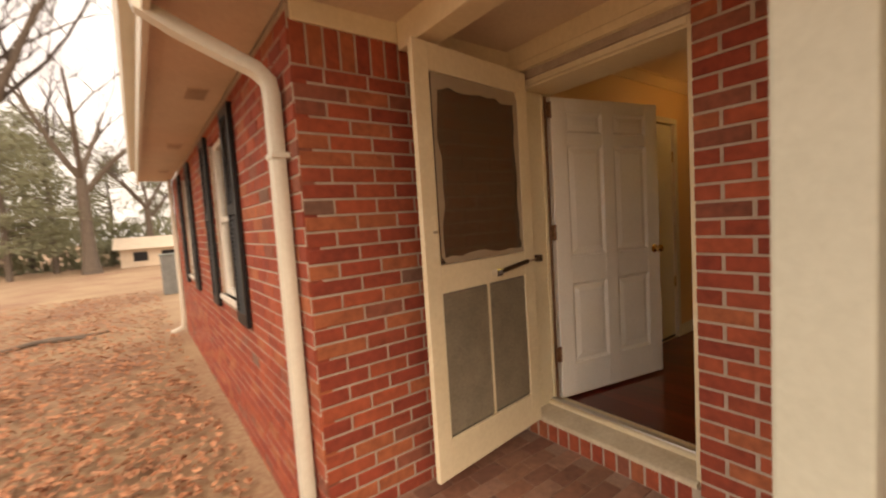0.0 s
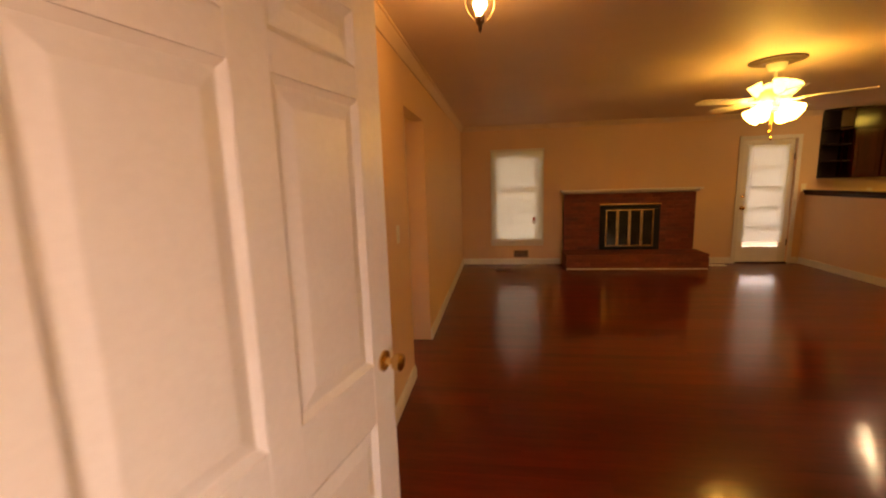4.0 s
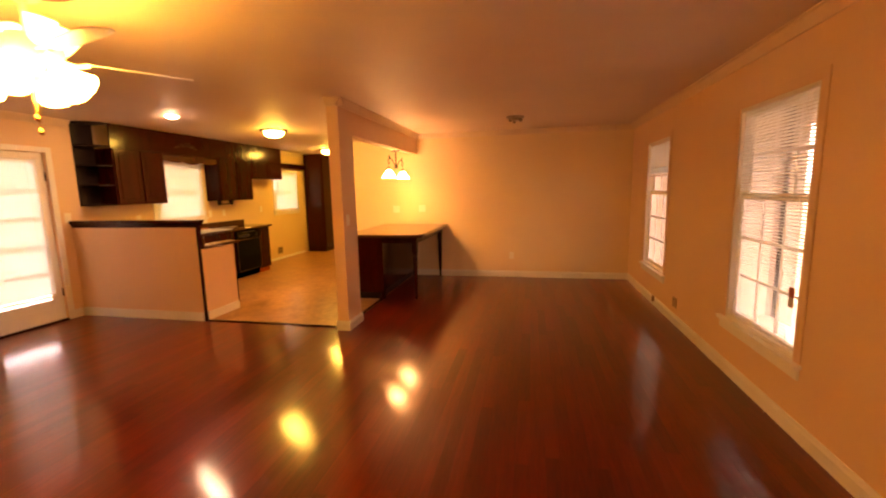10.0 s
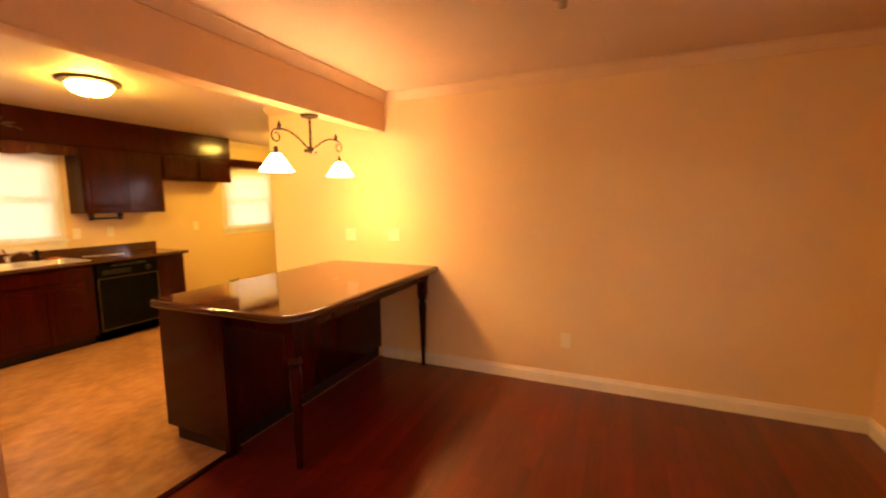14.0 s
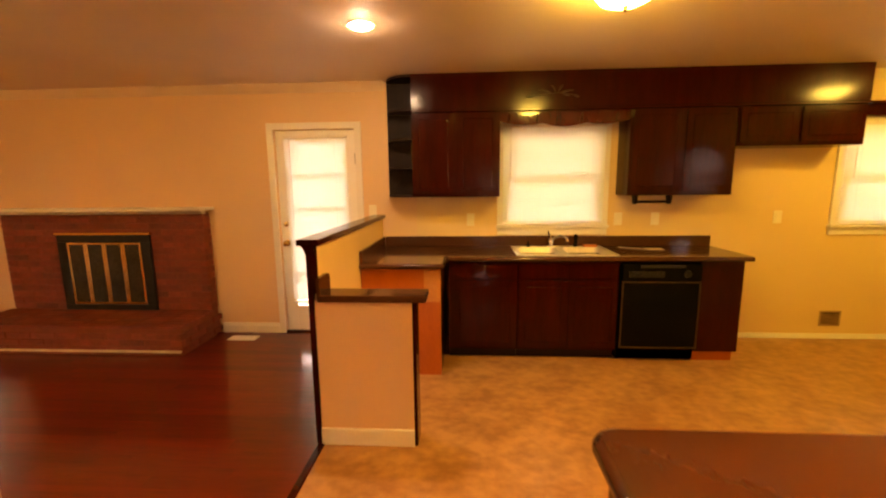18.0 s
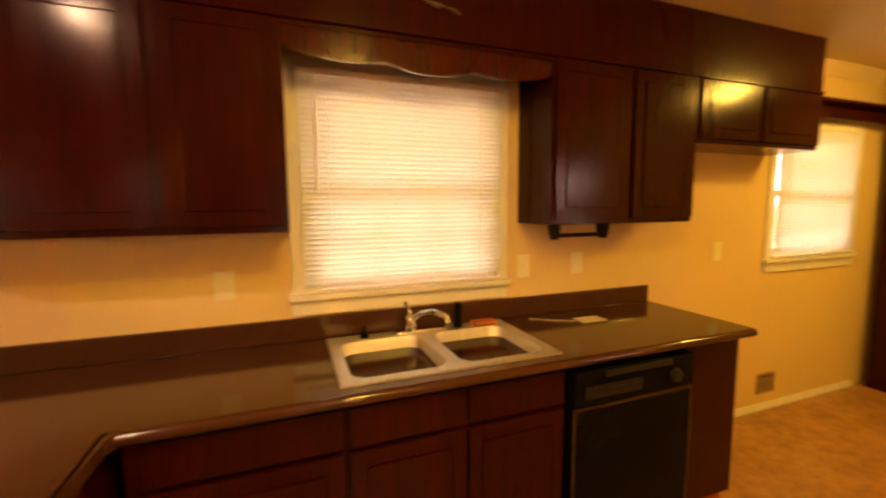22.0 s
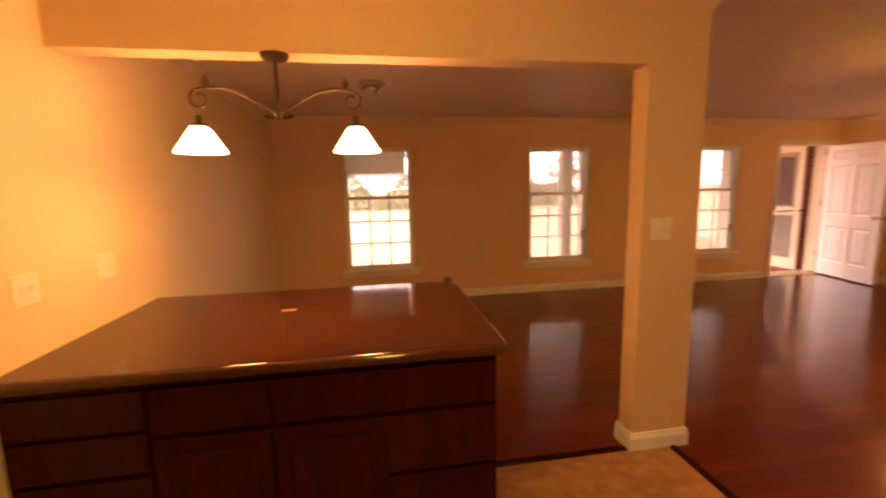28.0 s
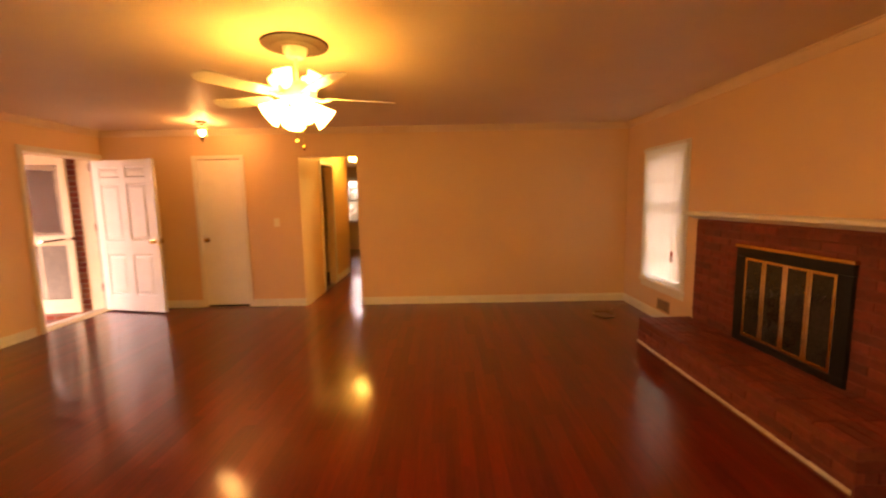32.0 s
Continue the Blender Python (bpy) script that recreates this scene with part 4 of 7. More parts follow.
# closet door
cl = tagged(thing("door_2", (4.34, NW, 0)), "flat white painted closet door, shut", "door", "", "structure")
part("slab", boxed(4.025, 4.615, NW + 0.012, NW + 0.047, 0.03, 2.045, 0.002), DOORWHITE, cl)
part("jamb", boxed(4.02, 4.0245, NW, NW + 0.1, 0, 2.05), TRIM, cl)
part("jamb", boxed(4.6155, 4.62, NW, NW + 0.1, 0, 2.05), TRIM, cl)
casing_x(NW, -1, 4.02, 4.62, 2.05, cl, TRIM, 0.05)
door_knob((4.09, NW + 0.012, 0.95), (0, -1, 0), cl, BRASS)
for z in (0.55, 1.75):
    part("hinge", tube([(4.617, NW + 0.006, z - 0.05), (4.617, NW + 0.006, z + 0.05)], 0.008, 8), BRASS, cl)
# Black strip fills the gap under the slab in place of its shade.
part("dark_gap", boxed(4.025, 4.615, NW + 0.02, NW + 0.09, 0.0, 0.028), BLACKMETAL, cl)

# back door with glazed upper part and blind
bd = tagged(thing("door_3", (EW, -2.39, 0)), "white half-glazed back door with a closed blind", "door", "", "structure")
casing_y(EW, -1, BD[0], BD[1], 2.03, bd, TRIM)
for a, b, c, d in ((BD[0] + 0.003, BD[0] + 0.12, 0.02, 2.027), (BD[1] - 0.12, BD[1] - 0.003, 0.02, 2.027), (BD[0] + 0.12, BD[1] - 0.12, 1.92, 2.027), (BD[0] + 0.12, BD[1] - 0.12, 0.02, 0.28)):
    part("stile", boxed(EW + 0.03, EW + 0.072, a, b, c, d, 0.003), DOORWHITE, bd)
for z in (0.62, 0.94, 1.27, 1.60):
    part("muntin", boxed(EW + 0.042, EW + 0.064, BD[0] + 0.12, BD[1] - 0.12, z - 0.014, z + 0.014), DOORWHITE, bd)
p = part("pane", boxed(EW + 0.050, EW + 0.054, BD[0] + 0.115, BD[1] - 0.115, 0.27, 1.935), GLASS, bd)
p.visible_shadow = False
door_knob((EW + 0.03, BD[1] - 0.06, 0.93), (-1, 0, 0), bd, BRASS)
part("deadbolt", lathe([(0.001, 0), (0.028, 0), (0.026, 0.014), (0.001, 0.016)], (EW + 0.03, BD[1] - 0.06, 1.12), 14, (-1, 0, 0)), BRASS, bd)
part("threshold", boxed(EW - 0.01, EW + 0.09, BD[0], BD[1], -0.01, 0.02, 0.003), CABINET, bd)
for z in (0.35, 1.75):
    part("hinge", tube([(EW + 0.024, BD[0] + 0.008, z - 0.05), (EW + 0.024, BD[0] + 0.008, z + 0.05)], 0.008, 8), BRONZE, bd)
blind(EW + 0.012, BD[0] + 0.085, BD[1] - 0.085, 1.975, 0.335, -1.12, "closed white mini blind on the back door", wand=-1, s=-1)

# side entry door with four panes
gdoor = tagged(thing("door_4", (BACKX, -6.84, 0)), "cream side door with glass above and panels below", "door", "", "structure")
casing_y(BACKX, 1, GD[0], GD[1], 2.045, gdoor, TRIM)
X0, X1 = BACKX - 0.075, BACKX - 0.032
ga, gb = GD[0] + 0.003, GD[1] - 0.003
for a, b, c, d in ((ga, ga + 0.12, 0.02, 2.04), (gb - 0.12, gb, 0.02, 2.04), (ga + 0.12, gb - 0.12, 1.90, 2.04), (ga + 0.12, gb - 0.12, 0.90, 1.08), (ga + 0.12, gb - 0.12, 0.02, 0.18)):
    part("stile", boxed(X0, X1, a, b, c, d, 0.003), TRIM, gdoor)
for z0, z1 in ((0.18, 0.42), (0.42, 0.66), (0.66, 0.90)):
    part("panel", boxed(X0 + 0.012, X1 - 0.014, ga + 0.12, gb - 0.12, z0, z1), TRIM, gdoor)
    part("panel_ledge", prism([(X1 - 0.016, z1 - 0.045), (X1 - 0.002, z1 - 0.03), (X1 - 0.002, z1 - 0.004), (X1 - 0.016, z1)], "y", ga + 0.12, gb - 0.12), TRIM, gdoor)
ym = (ga + gb) / 2
part("muntin", boxed(X0 + 0.01, X1 - 0.004, ym - 0.014, ym + 0.014, 1.08, 1.90), TRIM, gdoor)
part("muntin", boxed(X0 + 0.011, X1 - 0.005, ga + 0.12, gb - 0.12, 1.475, 1.505), TRIM, gdoor)
p = part("pane", boxed(X0 + 0.019, X0 + 0.023, ga + 0.115, gb - 0.115, 1.075, 1.905), GLASS, gdoor)
p.visible_shadow = False
part("blind_headrail", boxed(X1, X1 + 0.03, ga + 0.09, gb - 0.09, 1.895, 1.935, 0.003), VENT_TAN, gdoor)
for k in range(5):
    part("raised_slat", boxed(X1 + 0.002, X1 + 0.028, ga + 0.095, gb - 0.095, 1.888 - k * 0.013, 1.893 - k * 0.013), VENT_TAN, gdoor)
part("deadbolt", lathe([(0.001, 0), (0.03, 0), (0.028, 0.016), (0.012, 0.02), (0.012, 0.03), (0.001, 0.032)], (X1, gb - 0.06, 1.06), 14, (1, 0, 0)), BRASS, gdoor)
part("rose", lathe([(0.001, 0), (0.032, 0), (0.03, 0.008), (0.012, 0.012), (0.011, 0.045), (0.001, 0.046)], (X1, gb - 0.06, 0.90), 14, (1, 0, 0)), BRASS, gdoor)
part("lever", tube([(X1 + 0.042, gb - 0.06, 0.90), (X1 + 0.044, gb - 0.11, 0.897), (X1 + 0.042, gb - 0.18, 0.89)], [0.012, 0.011, 0.009], 8), BRASS, gdoor, soft=True)

# doorways with casing
dwy = tagged(thing("doorway_1", (8.18, BACKY, 0)), "cream cased doorway to the back room", "doorway", "", "structure")
casing_x(BACKY, 1, 7.755, 8.455, 2.03, dwy, TRIM)
for a, b in ((7.755, 7.773), (8.437, 8.455)):
    part("jamb", boxed(a, b, BACKY - 0.12, BACKY, 0, 2.03), TRIM, dwy)
part("head_jamb", boxed(7.773, 8.437, BACKY - 0.12, BACKY, 2.012, 2.03), TRIM, dwy)
for z in (0.30, 1.85):
    part("hinge", boxed(7.773, 7.781, BACKY - 0.075, BACKY - 0.005, z - 0.045, z + 0.045, 0.002), BRONZE, dwy, "dark hinge left on the jamb")
dwb = tagged(thing("doorway_2", (6.20, 3.18, 0)), "cream cased doorway to the bathroom", "doorway", "", "structure")
casing_y(6.20, -1, 2.85, 3.52, 2.05, dwb, TRIM, 0.058)
for a, b in ((2.85, 2.866), (3.504, 3.52)):
    part("jamb", boxed(6.20, 6.32, a, b, 0, 2.05), TRIM, dwb)
bl = thing("bathroom_door", (6.325, 3.50, 0.01), "white bathroom door swung inwards", "door")
part("slab", boxed(6.325, 6.965, 3.504, 3.54, 0.01, 2.03, 0.002), DOORWHITE, bl)
door_knob((6.895, 3.504, 0.93), (0, -1, 0), bl, BRASS)
for z in (0.3, 1.0, 1.8):
    part("hinge", boxed(6.327, 6.365, 3.500, 3.5042, z - 0.045, z + 0.045), RUST, bl)
dwh = tagged(thing("doorway_3", (5.41, 3.6, 0)), "white cased doorway on the hall's far side", "doorway", "", "structure")
casing_y(5.41, 1, 3.62, 4.32, 2.05, dwh, TRIM, 0.058)

# ---- fireplace ----
FX, HX = 9.79, 9.28
FY0, FY1 = -1.275, 0.845
fp = thing("fireplace", (9.6, -0.215, 0), "dark red brick fireplace with raised hearth", "fireplace")
bm = bmesh.new()
for a, b, c, d in wall_cells(FY0 + 0.01, FY1 - 0.01, 0, 1.24, [(-0.63, 0.16, 0.31, 1.0)]):
    box(bm, FX + 0.005, EW, a, b, c, d)
part("mortar_body", bm, MORTAR_DARK, fp)
part("hearth_bed", boxed(HX + 0.005, FX + 0.005, FY0 - 0.02, FY1 + 0.02, 0, 0.245), MORTAR_DARK, fp)
part("firebox", boxed(9.86, EW - 0.005, -0.62, 0.15, 0.32, 0.99), BLACKMETAL, fp)
part("shoe_moulding", boxed(HX - 0.010, HX + 0.012, FY0 - 0.02, FY1 + 0.02, 0.026, 0.048, 0.003), THRESH, fp, "pale strip at the foot of the hearth")
mt = thing("mantel_shelf", (9.75, -0.21, 1.24), "white painted wooden mantel shelf on the fireplace", "mantel")
part("shelf", boxed(9.67, EW, FY0 - 0.055, FY1 + 0.055, 1.272, 1.302, 0.005), TRIM, mt)
part("bed_moulding", prism([(9.80, 1.24), (9.765, 1.24), (9.755, 1.25), (9.70, 1.272), (9.80, 1.272)], "y", FY0 - 0.02, FY1 + 0.02), TRIM, mt)
sc = thing("fireplace_doors", (9.77, -0.235, 0.26), "black fireplace doors with brass trim and smoked glass", "fireplace screen")
SCX = 9.765
part("surround", boxed(SCX, SCX + 0.03, -0.72, 0.25, 0.255, 0.325, 0.004), BLACKMETAL, sc)
part("surround", boxed(SCX, SCX + 0.03, -0.72, 0.25, 0.965, 1.035, 0.004), BLACKMETAL, sc)
part("surround", boxed(SCX, SCX + 0.03, -0.72, -0.625, 0.325, 0.965, 0.004), BLACKMETAL, sc)
part("surround", boxed(SCX, SCX + 0.03, 0.155, 0.25, 0.325, 0.965, 0.004), BLACKMETAL, sc)
part("brass_hood", boxed(SCX - 0.01, SCX + 0.027, -0.73, 0.26, 1.035, 1.06, 0.004), BRASS, sc)
for k in range(4):
    a = -0.620 + k * 0.194
    b = a + 0.190
    d = part("glass_door", boxed(SCX + 0.010, SCX + 0.016, a + 0.02, b - 0.02, 0.35, 0.94), SMOKED, sc)
    for y0, y1, z0, z1 in ((a, a + 0.02, 0.33, 0.96), (b - 0.02, b, 0.33, 0.96), (a + 0.02, b - 0.02, 0.33, 0.35), (a + 0.02, b - 0.02, 0.94, 0.96)):
        part("brass_frame", boxed(SCX + 0.003, SCX + 0.021, y0, y1, z0, z1, 0.002), BRASS, d)


# ---- kitchen ----
def cabinet_door(parent, face, s, y0, y1, z0, z1, name="door", raised=True):
    """A door or drawer front on a cabinet whose face is at x = face and looks towards s."""
    x0, x1 = sorted((face, face + s * 0.018))
    d = part(name, boxed(x0, x1, y0 + 0.004, y1 - 0.004, z0 + 0.004, z1 - 0.004, 0.0015), CABINET, parent)
    if raised and z1 - z0 > 0.25:
        xa, xb = sorted((face + s * 0.0185, face + s * 0.024))
        m = 0.055
        part("raised_panel", boxed(xa, xb, y0 + m, y1 - m, z0 + m, z1 - m, 0.005), CABINET, d)
    return d


UX = 9.62
soff = thing("soffit_fascia", (UX, -5.1, 2.125), "dark mahogany fascia above the wall cabinets", "cabinet fascia")
part("board", boxed(UX, UX + 0.02, -7.14, -3.36, 2.125, CEIL - 0.002), CABINET, soff)
part("end_board", boxed(UX + 0.02, EW, -7.14, -7.125, 2.125, CEIL - 0.002), CABINET, soff)
part("underside", boxed(UX + 0.02, EW, -5.235, -4.135, 2.125, 2.14), CABINET, soff)
part("bead", prism([(UX - 0.012, 2.118), (UX, 2.112), (UX, 2.142), (UX - 0.012, 2.136)], "y", -7.14, -3.36), CABINET, soff)
# metal spray above the window
for k, (y, z, dy, dz) in enumerate(((-4.56, 2.255, 0.11, 0.025), (-4.60, 2.262, 0.05, 0.055), (-4.62, 2.262, -0.04, 0.055), (-4.64, 2.255, -0.11, 0.02), (-4.44, 2.240, 0.09, -0.012), (-4.75, 2.238, -0.05, -0.02), (-4.66, 2.245, -0.06, -0.012))):
    bm = tube([(UX - 0.004, y, z), (UX - 0.010, y + dy * 0.35, z + dz * 0.55), (UX - 0.009, y + dy * 0.7, z + dz * 0.9), (UX - 0.004, y + dy, z + dz)], [0.004, 0.010, 0.008, 0.002], 6)
    part("spray_leaf", bm, BRONZE, soff, "dark bronze leaf", soft=True)
part("spray_stem", tube([(UX - 0.003, -4.36, 2.228), (UX - 0.006, -4.50, 2.246), (UX - 0.006, -4.62, 2.255), (UX - 0.006, -4.72, 2.243), (UX - 0.003, -4.79, 2.222)], 0.004, 6), BRONZE, soff, "dark bronze stem")


def wall_cabinet(y0, y1, z0, z1, doors, label):
    c = thing("wall_cabinet", (UX, (y0 + y1) / 2, z0), label, "cabinet", "wall cabinets")
    part("body", boxed(UX, EW, y0, y1, z0, z1, 0.002), CABINET, c)
    for a, b in zip(doors, doors[1:]):
        cabinet_door(c, UX - 0.001, -1, a + 0.012, b - 0.012, z0 + 0.022, z1 - 0.012)
    return c


wall_cabinet(-4.135, -3.36, 1.385, 2.123, [-4.135, -3.75, -3.36], "dark mahogany wall cabinet with two doors")
c2 = wall_cabinet(-6.11, -5.235, 1.385, 2.123, [-6.11, -5.68, -5.235], "dark mahogany wall cabinet beside the sink window")
wall_cabinet(-7.125, -6.112, 1.79, 2.123, [-7.125, -6.60, -6.112], "short dark mahogany cabinet over the refrigerator space")
es = thing("end_shelf", (9.76, -3.23, 1.385), "dark open corner shelves at the end of the cabinets", "shelf")
part("back", boxed(EW - 0.015, EW, -3.36, -3.10, 1.385, CEIL - 0.002), CABINET_DARK, es)
for z in (1.385, 1.64, 1.89, 2.14, 2.42):
    pts = [(EW - 0.016, -3.36), (EW - 0.016, -3.10)] + [(EW - 0.016 - 0.255 * math.sin(a), -3.36 + 0.255 * math.cos(a)) for a in [i * math.pi / 16 for i in range(1, 8)]] + [(UX + 0.01, -3.36)]
    part("shelf", prism(pts, "z", z, z + 0.018), CABINET_DARK, es)
# valance over the sink window
val = thing("valance", (UX, -4.68, 2.0), "scalloped dark mahogany valance over the sink window", "valance")
pts = [(-5.235, 2.112), (-5.235, 2.02)]
for i in range(41):
    f = i / 40
    pts.append((-5.235 + 1.10 * f, 2.02 - 0.028 * abs(math.sin(3 * math.pi * f)) ** 0.7 + 0.012 * math.cos(2 * math.pi * f)))
pts += [(-4.135, 2.112)]
part("board", prism(pts, "x", UX + 0.004, UX + 0.022), VARNISHED, val)
part("lip", boxed(UX - 0.004, UX + 0.004, -5.234, -4.136, 2.096, 2.110, 0.001), CABINET, val)
rail2 = thing("valance", (UX + 0.1, -7.8, 2.06), "dark wooden rail over the breakfast window", "valance")
part("board", boxed(9.80, 9.82, -8.425, -7.145, 2.05, 2.14, 0.003), CABINET, rail2)
part("top_board", boxed(9.74, EW, -8.425, -7.145, 2.14, 2.16, 0.003), CABINET, rail2)
pth = thing("towel_holder", (9.76, -5.5, 1.30), "dark wooden paper towel holder under the cabinet", "towel holder")
for y in (-5.36, -5.66):
    part("bracket", prism([(9.72, 1.384), (9.80, 1.384), (9.79, 1.33), (9.775, 1.305), (9.745, 1.305), (9.73, 1.33)], "y", y - 0.012, y + 0.012), CABINET_DARK, pth)
part("rod", tube([(9.76, -5.66, 1.325), (9.76, -5.36, 1.325)], 0.011, 10), CABINET_DARK, pth)

# base cabinets
BX, BXP = 9.32, 8.99


def base_cabinet(y0, y1, label, fronts):
    c = thing("base_cabinet", (BX, (y0 + y1) / 2, 0), label, "cabinet", "base cabinets")
    part("body", boxed(BX, EW, y0, y1, 0.09, 0.862, 0.002), CABINET, c)
    part("toe_kick", boxed(BX + 0.06, EW, y0, y1, 0.003, 0.09), CABINET_DARK, c)
    for a, b, z0, z1, nm in fronts:
        cabinet_door(c, BX - 0.001, -1, a, b, z0, z1, name=nm)
    return c


base_cabinet(-4.27, -3.69, "dark mahogany base cabinet in the corner", [(-4.265, -3.73, 0.11, 0.70, "door"), (-4.265, -3.73, 0.715, 0.85, "drawer_front")])
base_cabinet(-5.10, -4.272, "dark mahogany sink cabinet with two doors", [(-4.685, -4.28, 0.11, 0.70, "door"), (-5.095, -4.69, 0.11, 0.70, "door"), (-4.685, -4.28, 0.715, 0.85, "drawer_front"), (-5.095, -4.69, 0.715, 0.85, "drawer_front")])
ep = thing("end_cabinet", (9.6, -5.9, 0), "dark mahogany end cabinet beside the dishwasher", "cabinet")
part("body", boxed(BX, EW, -6.09, -5.745, 0.09, 0.862, 0.002), CABINET, ep)
part("plinth", boxed(BX + 0.03, EW, -6.07, -5.745, 0.003, 0.09), RAWWOOD, ep, "bare wood plinth")
PATCHWOOD = surface("pale_bare_wood", (0.44, 0.17, 0.065), (0.52, 0.22, 0.09), 0.65, 5, 40, 0.05)
pen = thing("corner_cabinet", (9.3, -3.38, 0), "corner base cabinet with a bare plywood side", "cabinet")
part("body", boxed(BXP + 0.012, EW, -3.645, -3.026, 0.003, 0.862), CABINET, pen)
part("plywood_side", boxed(BXP, BXP + 0.012, -3.645, -3.026, 0.003, 0.862), RAWWOOD, pen, "bare orange plywood side")
part("patch", boxed(BXP - 0.003, BXP, -3.64, -3.515, 0.60, 0.855), PATCHWOOD, pen, "pale unfinished patch")
# Thin dark sheet stands for the shade in the socket hole; none is cut.
part("outlet_hole", boxed(BXP - 0.004, BXP, -3.45, -3.20, 0.235, 0.50), CABINET_DARK, pen)
part("outlet_body", lathe([(0.001, 0), (0.04, 0), (0.038, 0.02), (0.001, 0.022)], (BXP - 0.004, -3.34, 0.37), 16, (-1, 0, 0)), BLACK, pen, "black range socket")
# dishwasher
dw = thing("dishwasher", (9.3, -5.43, 0), "black built-in dishwasher under the counter", "dishwasher")
part("body", boxed(9.330, EW, -5.74, -5.104, 0.02, 0.862), BLACK, dw)
part("door", boxed(9.275, 9.330, -5.735, -5.112, 0.13, 0.70, 0.006), BLACK, dw)
for a, b, c, d in ((-5.735, -5.723, 0.13, 0.70), (-5.124, -5.112, 0.13, 0.70), (-5.723, -5.124, 0.13, 0.142), (-5.723, -5.124, 0.688, 0.70)):
    part("trim_strip", boxed(9.270, 9.276, a, b, c, d, 0.001), BRONZE, dw)
cp = part("control_panel", boxed(9.265, 9.330, -5.735, -5.112, 0.705, 0.845, 0.006), BLACK, dw)
part("handle_recess", boxed(9.258, 9.266, -5.60, -5.25, 0.815, 0.838, 0.002), BLACKMETAL, cp)
part("button_strip", boxed(9.260, 9.266, -5.44, -5.16, 0.735, 0.785, 0.001), BLACKMETAL, cp)
for k in range(4):
    part("button", boxed(9.256, 9.261, -5.42 + k * 0.06, -5.38 + k * 0.06, 0.75, 0.77, 0.001), BLACKMETAL, cp)
part("dial", lathe([(0.001, 0), (0.03, 0), (0.026, 0.018), (0.001, 0.02)], (9.265, -5.62, 0.765), 18, (-1, 0, 0)), BLACKMETAL, cp)
part("toe_panel", boxed(9.330, 9.345, -5.735, -5.112, 0.02, 0.12), BLACKMETAL, dw)

# worktop with a hole for the sink
CT0, CT1 = 0.863, 0.902
top = thing("worktop", (9.6, -4.6, CT0), "dark grey-brown laminate worktop with backsplash", "worktop")
SK = (9.345, 9.835, -5.09, -4.275)
bm = bmesh.new()
for x0, x1, y0, y1 in ((9.285, SK[0], -6.13, -3.67), (SK[1], EW - 0.001, -6.13, -3.67), (SK[0], SK[1], -6.13, SK[2]), (SK[0], SK[1], SK[3], -3.67), (8.97, EW - 0.001, -3.67, -3.025)):
    box(bm, x0, x1, y0, y1, CT0, CT1)
bmesh.ops.remove_doubles(bm, verts=bm.verts, dist=0.0005)
part("top", bm, LAMINATE, top)
part("front_edge", tube([(9.285, -6.13, CT0 + 0.0195), (9.285, -3.69, CT0 + 0.0195)], 0.0195, 12), LAMINATE, top, soft=True)
part("corner_edge", prism([(9.285, -3.70), (9.295, -3.66), (8.97, -3.66), (8.97, -3.67), (9.255, -3.68)], "z", CT0, CT1), LAMINATE, top)
part("end_edge", tube([(8.97, -3.67, CT0 + 0.0195), (8.97, -3.025, CT0 + 0.0195)], 0.0195, 12), LAMINATE, top, soft=True)
part("backsplash", boxed(EW - 0.024, EW - 0.001, -6.12, -3.049, CT1, 1.0, 0.005), LAMINATE, top)
part("backsplash", boxed(8.97, EW - 0.024, -3.048, -3.024, CT1, 1.0, 0.005), LAMINATE, top)
# sink
sk = thing("kitchen_sink", (9.59, -4.68, 0.9), "stainless steel double-bowl kitchen sink", "sink")


def basin(x0, x1, y0, y1, ztop, depth):
    bm = bmesh.new()

    def ring(inset, z, r):
        out = []
        for cx, cy, a0 in ((x1 - inset - r, y1 - inset - r, 0), (x0 + inset + r, y1 - inset - r, 90), (x0 + inset + r, y0 + inset + r, 180), (x1 - inset - r, y0 + inset + r, 270)):
            for k in range(6):
                a = radians(a0 + k * 18)
                out.append(bm.verts.new((cx + r * math.cos(a), cy + r * math.sin(a), z)))
        return out
    rings = [ring(0.0, ztop, 0.06), ring(0.006, ztop - 0.012, 0.06), ring(0.016, ztop - depth + 0.03, 0.055), ring(0.035, ztop - depth + 0.006, 0.04), ring(0.06, ztop - depth, 0.03)]
    for a, b in zip(rings, rings[1:]):
        for k in range(len(a)):
            bm.faces.new((a[k], a[(k + 1) % len(a)], b[(k + 1) % len(a)], b[k]))
    bm.faces.new(rings[-1])
    return bm


ST = 0.909
bowls = ((9.375, 9.755, -4.655, -4.305), (9.375, 9.755, -5.060, -4.705))
for b in bowls:
    part("bowl", basin(*b, ST, 0.17), STEEL, sk, soft=True)
    part("drain", lathe([(0.001, 0.0), (0.022, 0.001), (0.04, 0.003), (0.044, 0.0)], ((b[0] + b[1]) / 2, (b[2] + b[3]) / 2, ST - 0.169), 16), CHROME, sk)
bm = bmesh.new()
for x0, x1, y0, y1 in ((SK[0] - 0.012, 9.375, SK[2] - 0.012, SK[3] + 0.012), (9.755, SK[1] + 0.012, SK[2] - 0.012, SK[3] + 0.012), (9.375, 9.755, SK[2] - 0.012, -5.06), (9.375, 9.755, -4.705, -4.655), (9.375, 9.755, -4.305, SK[3] + 0.012)):
    box(bm, x0, x1, y0, y1, 0.9025, ST)
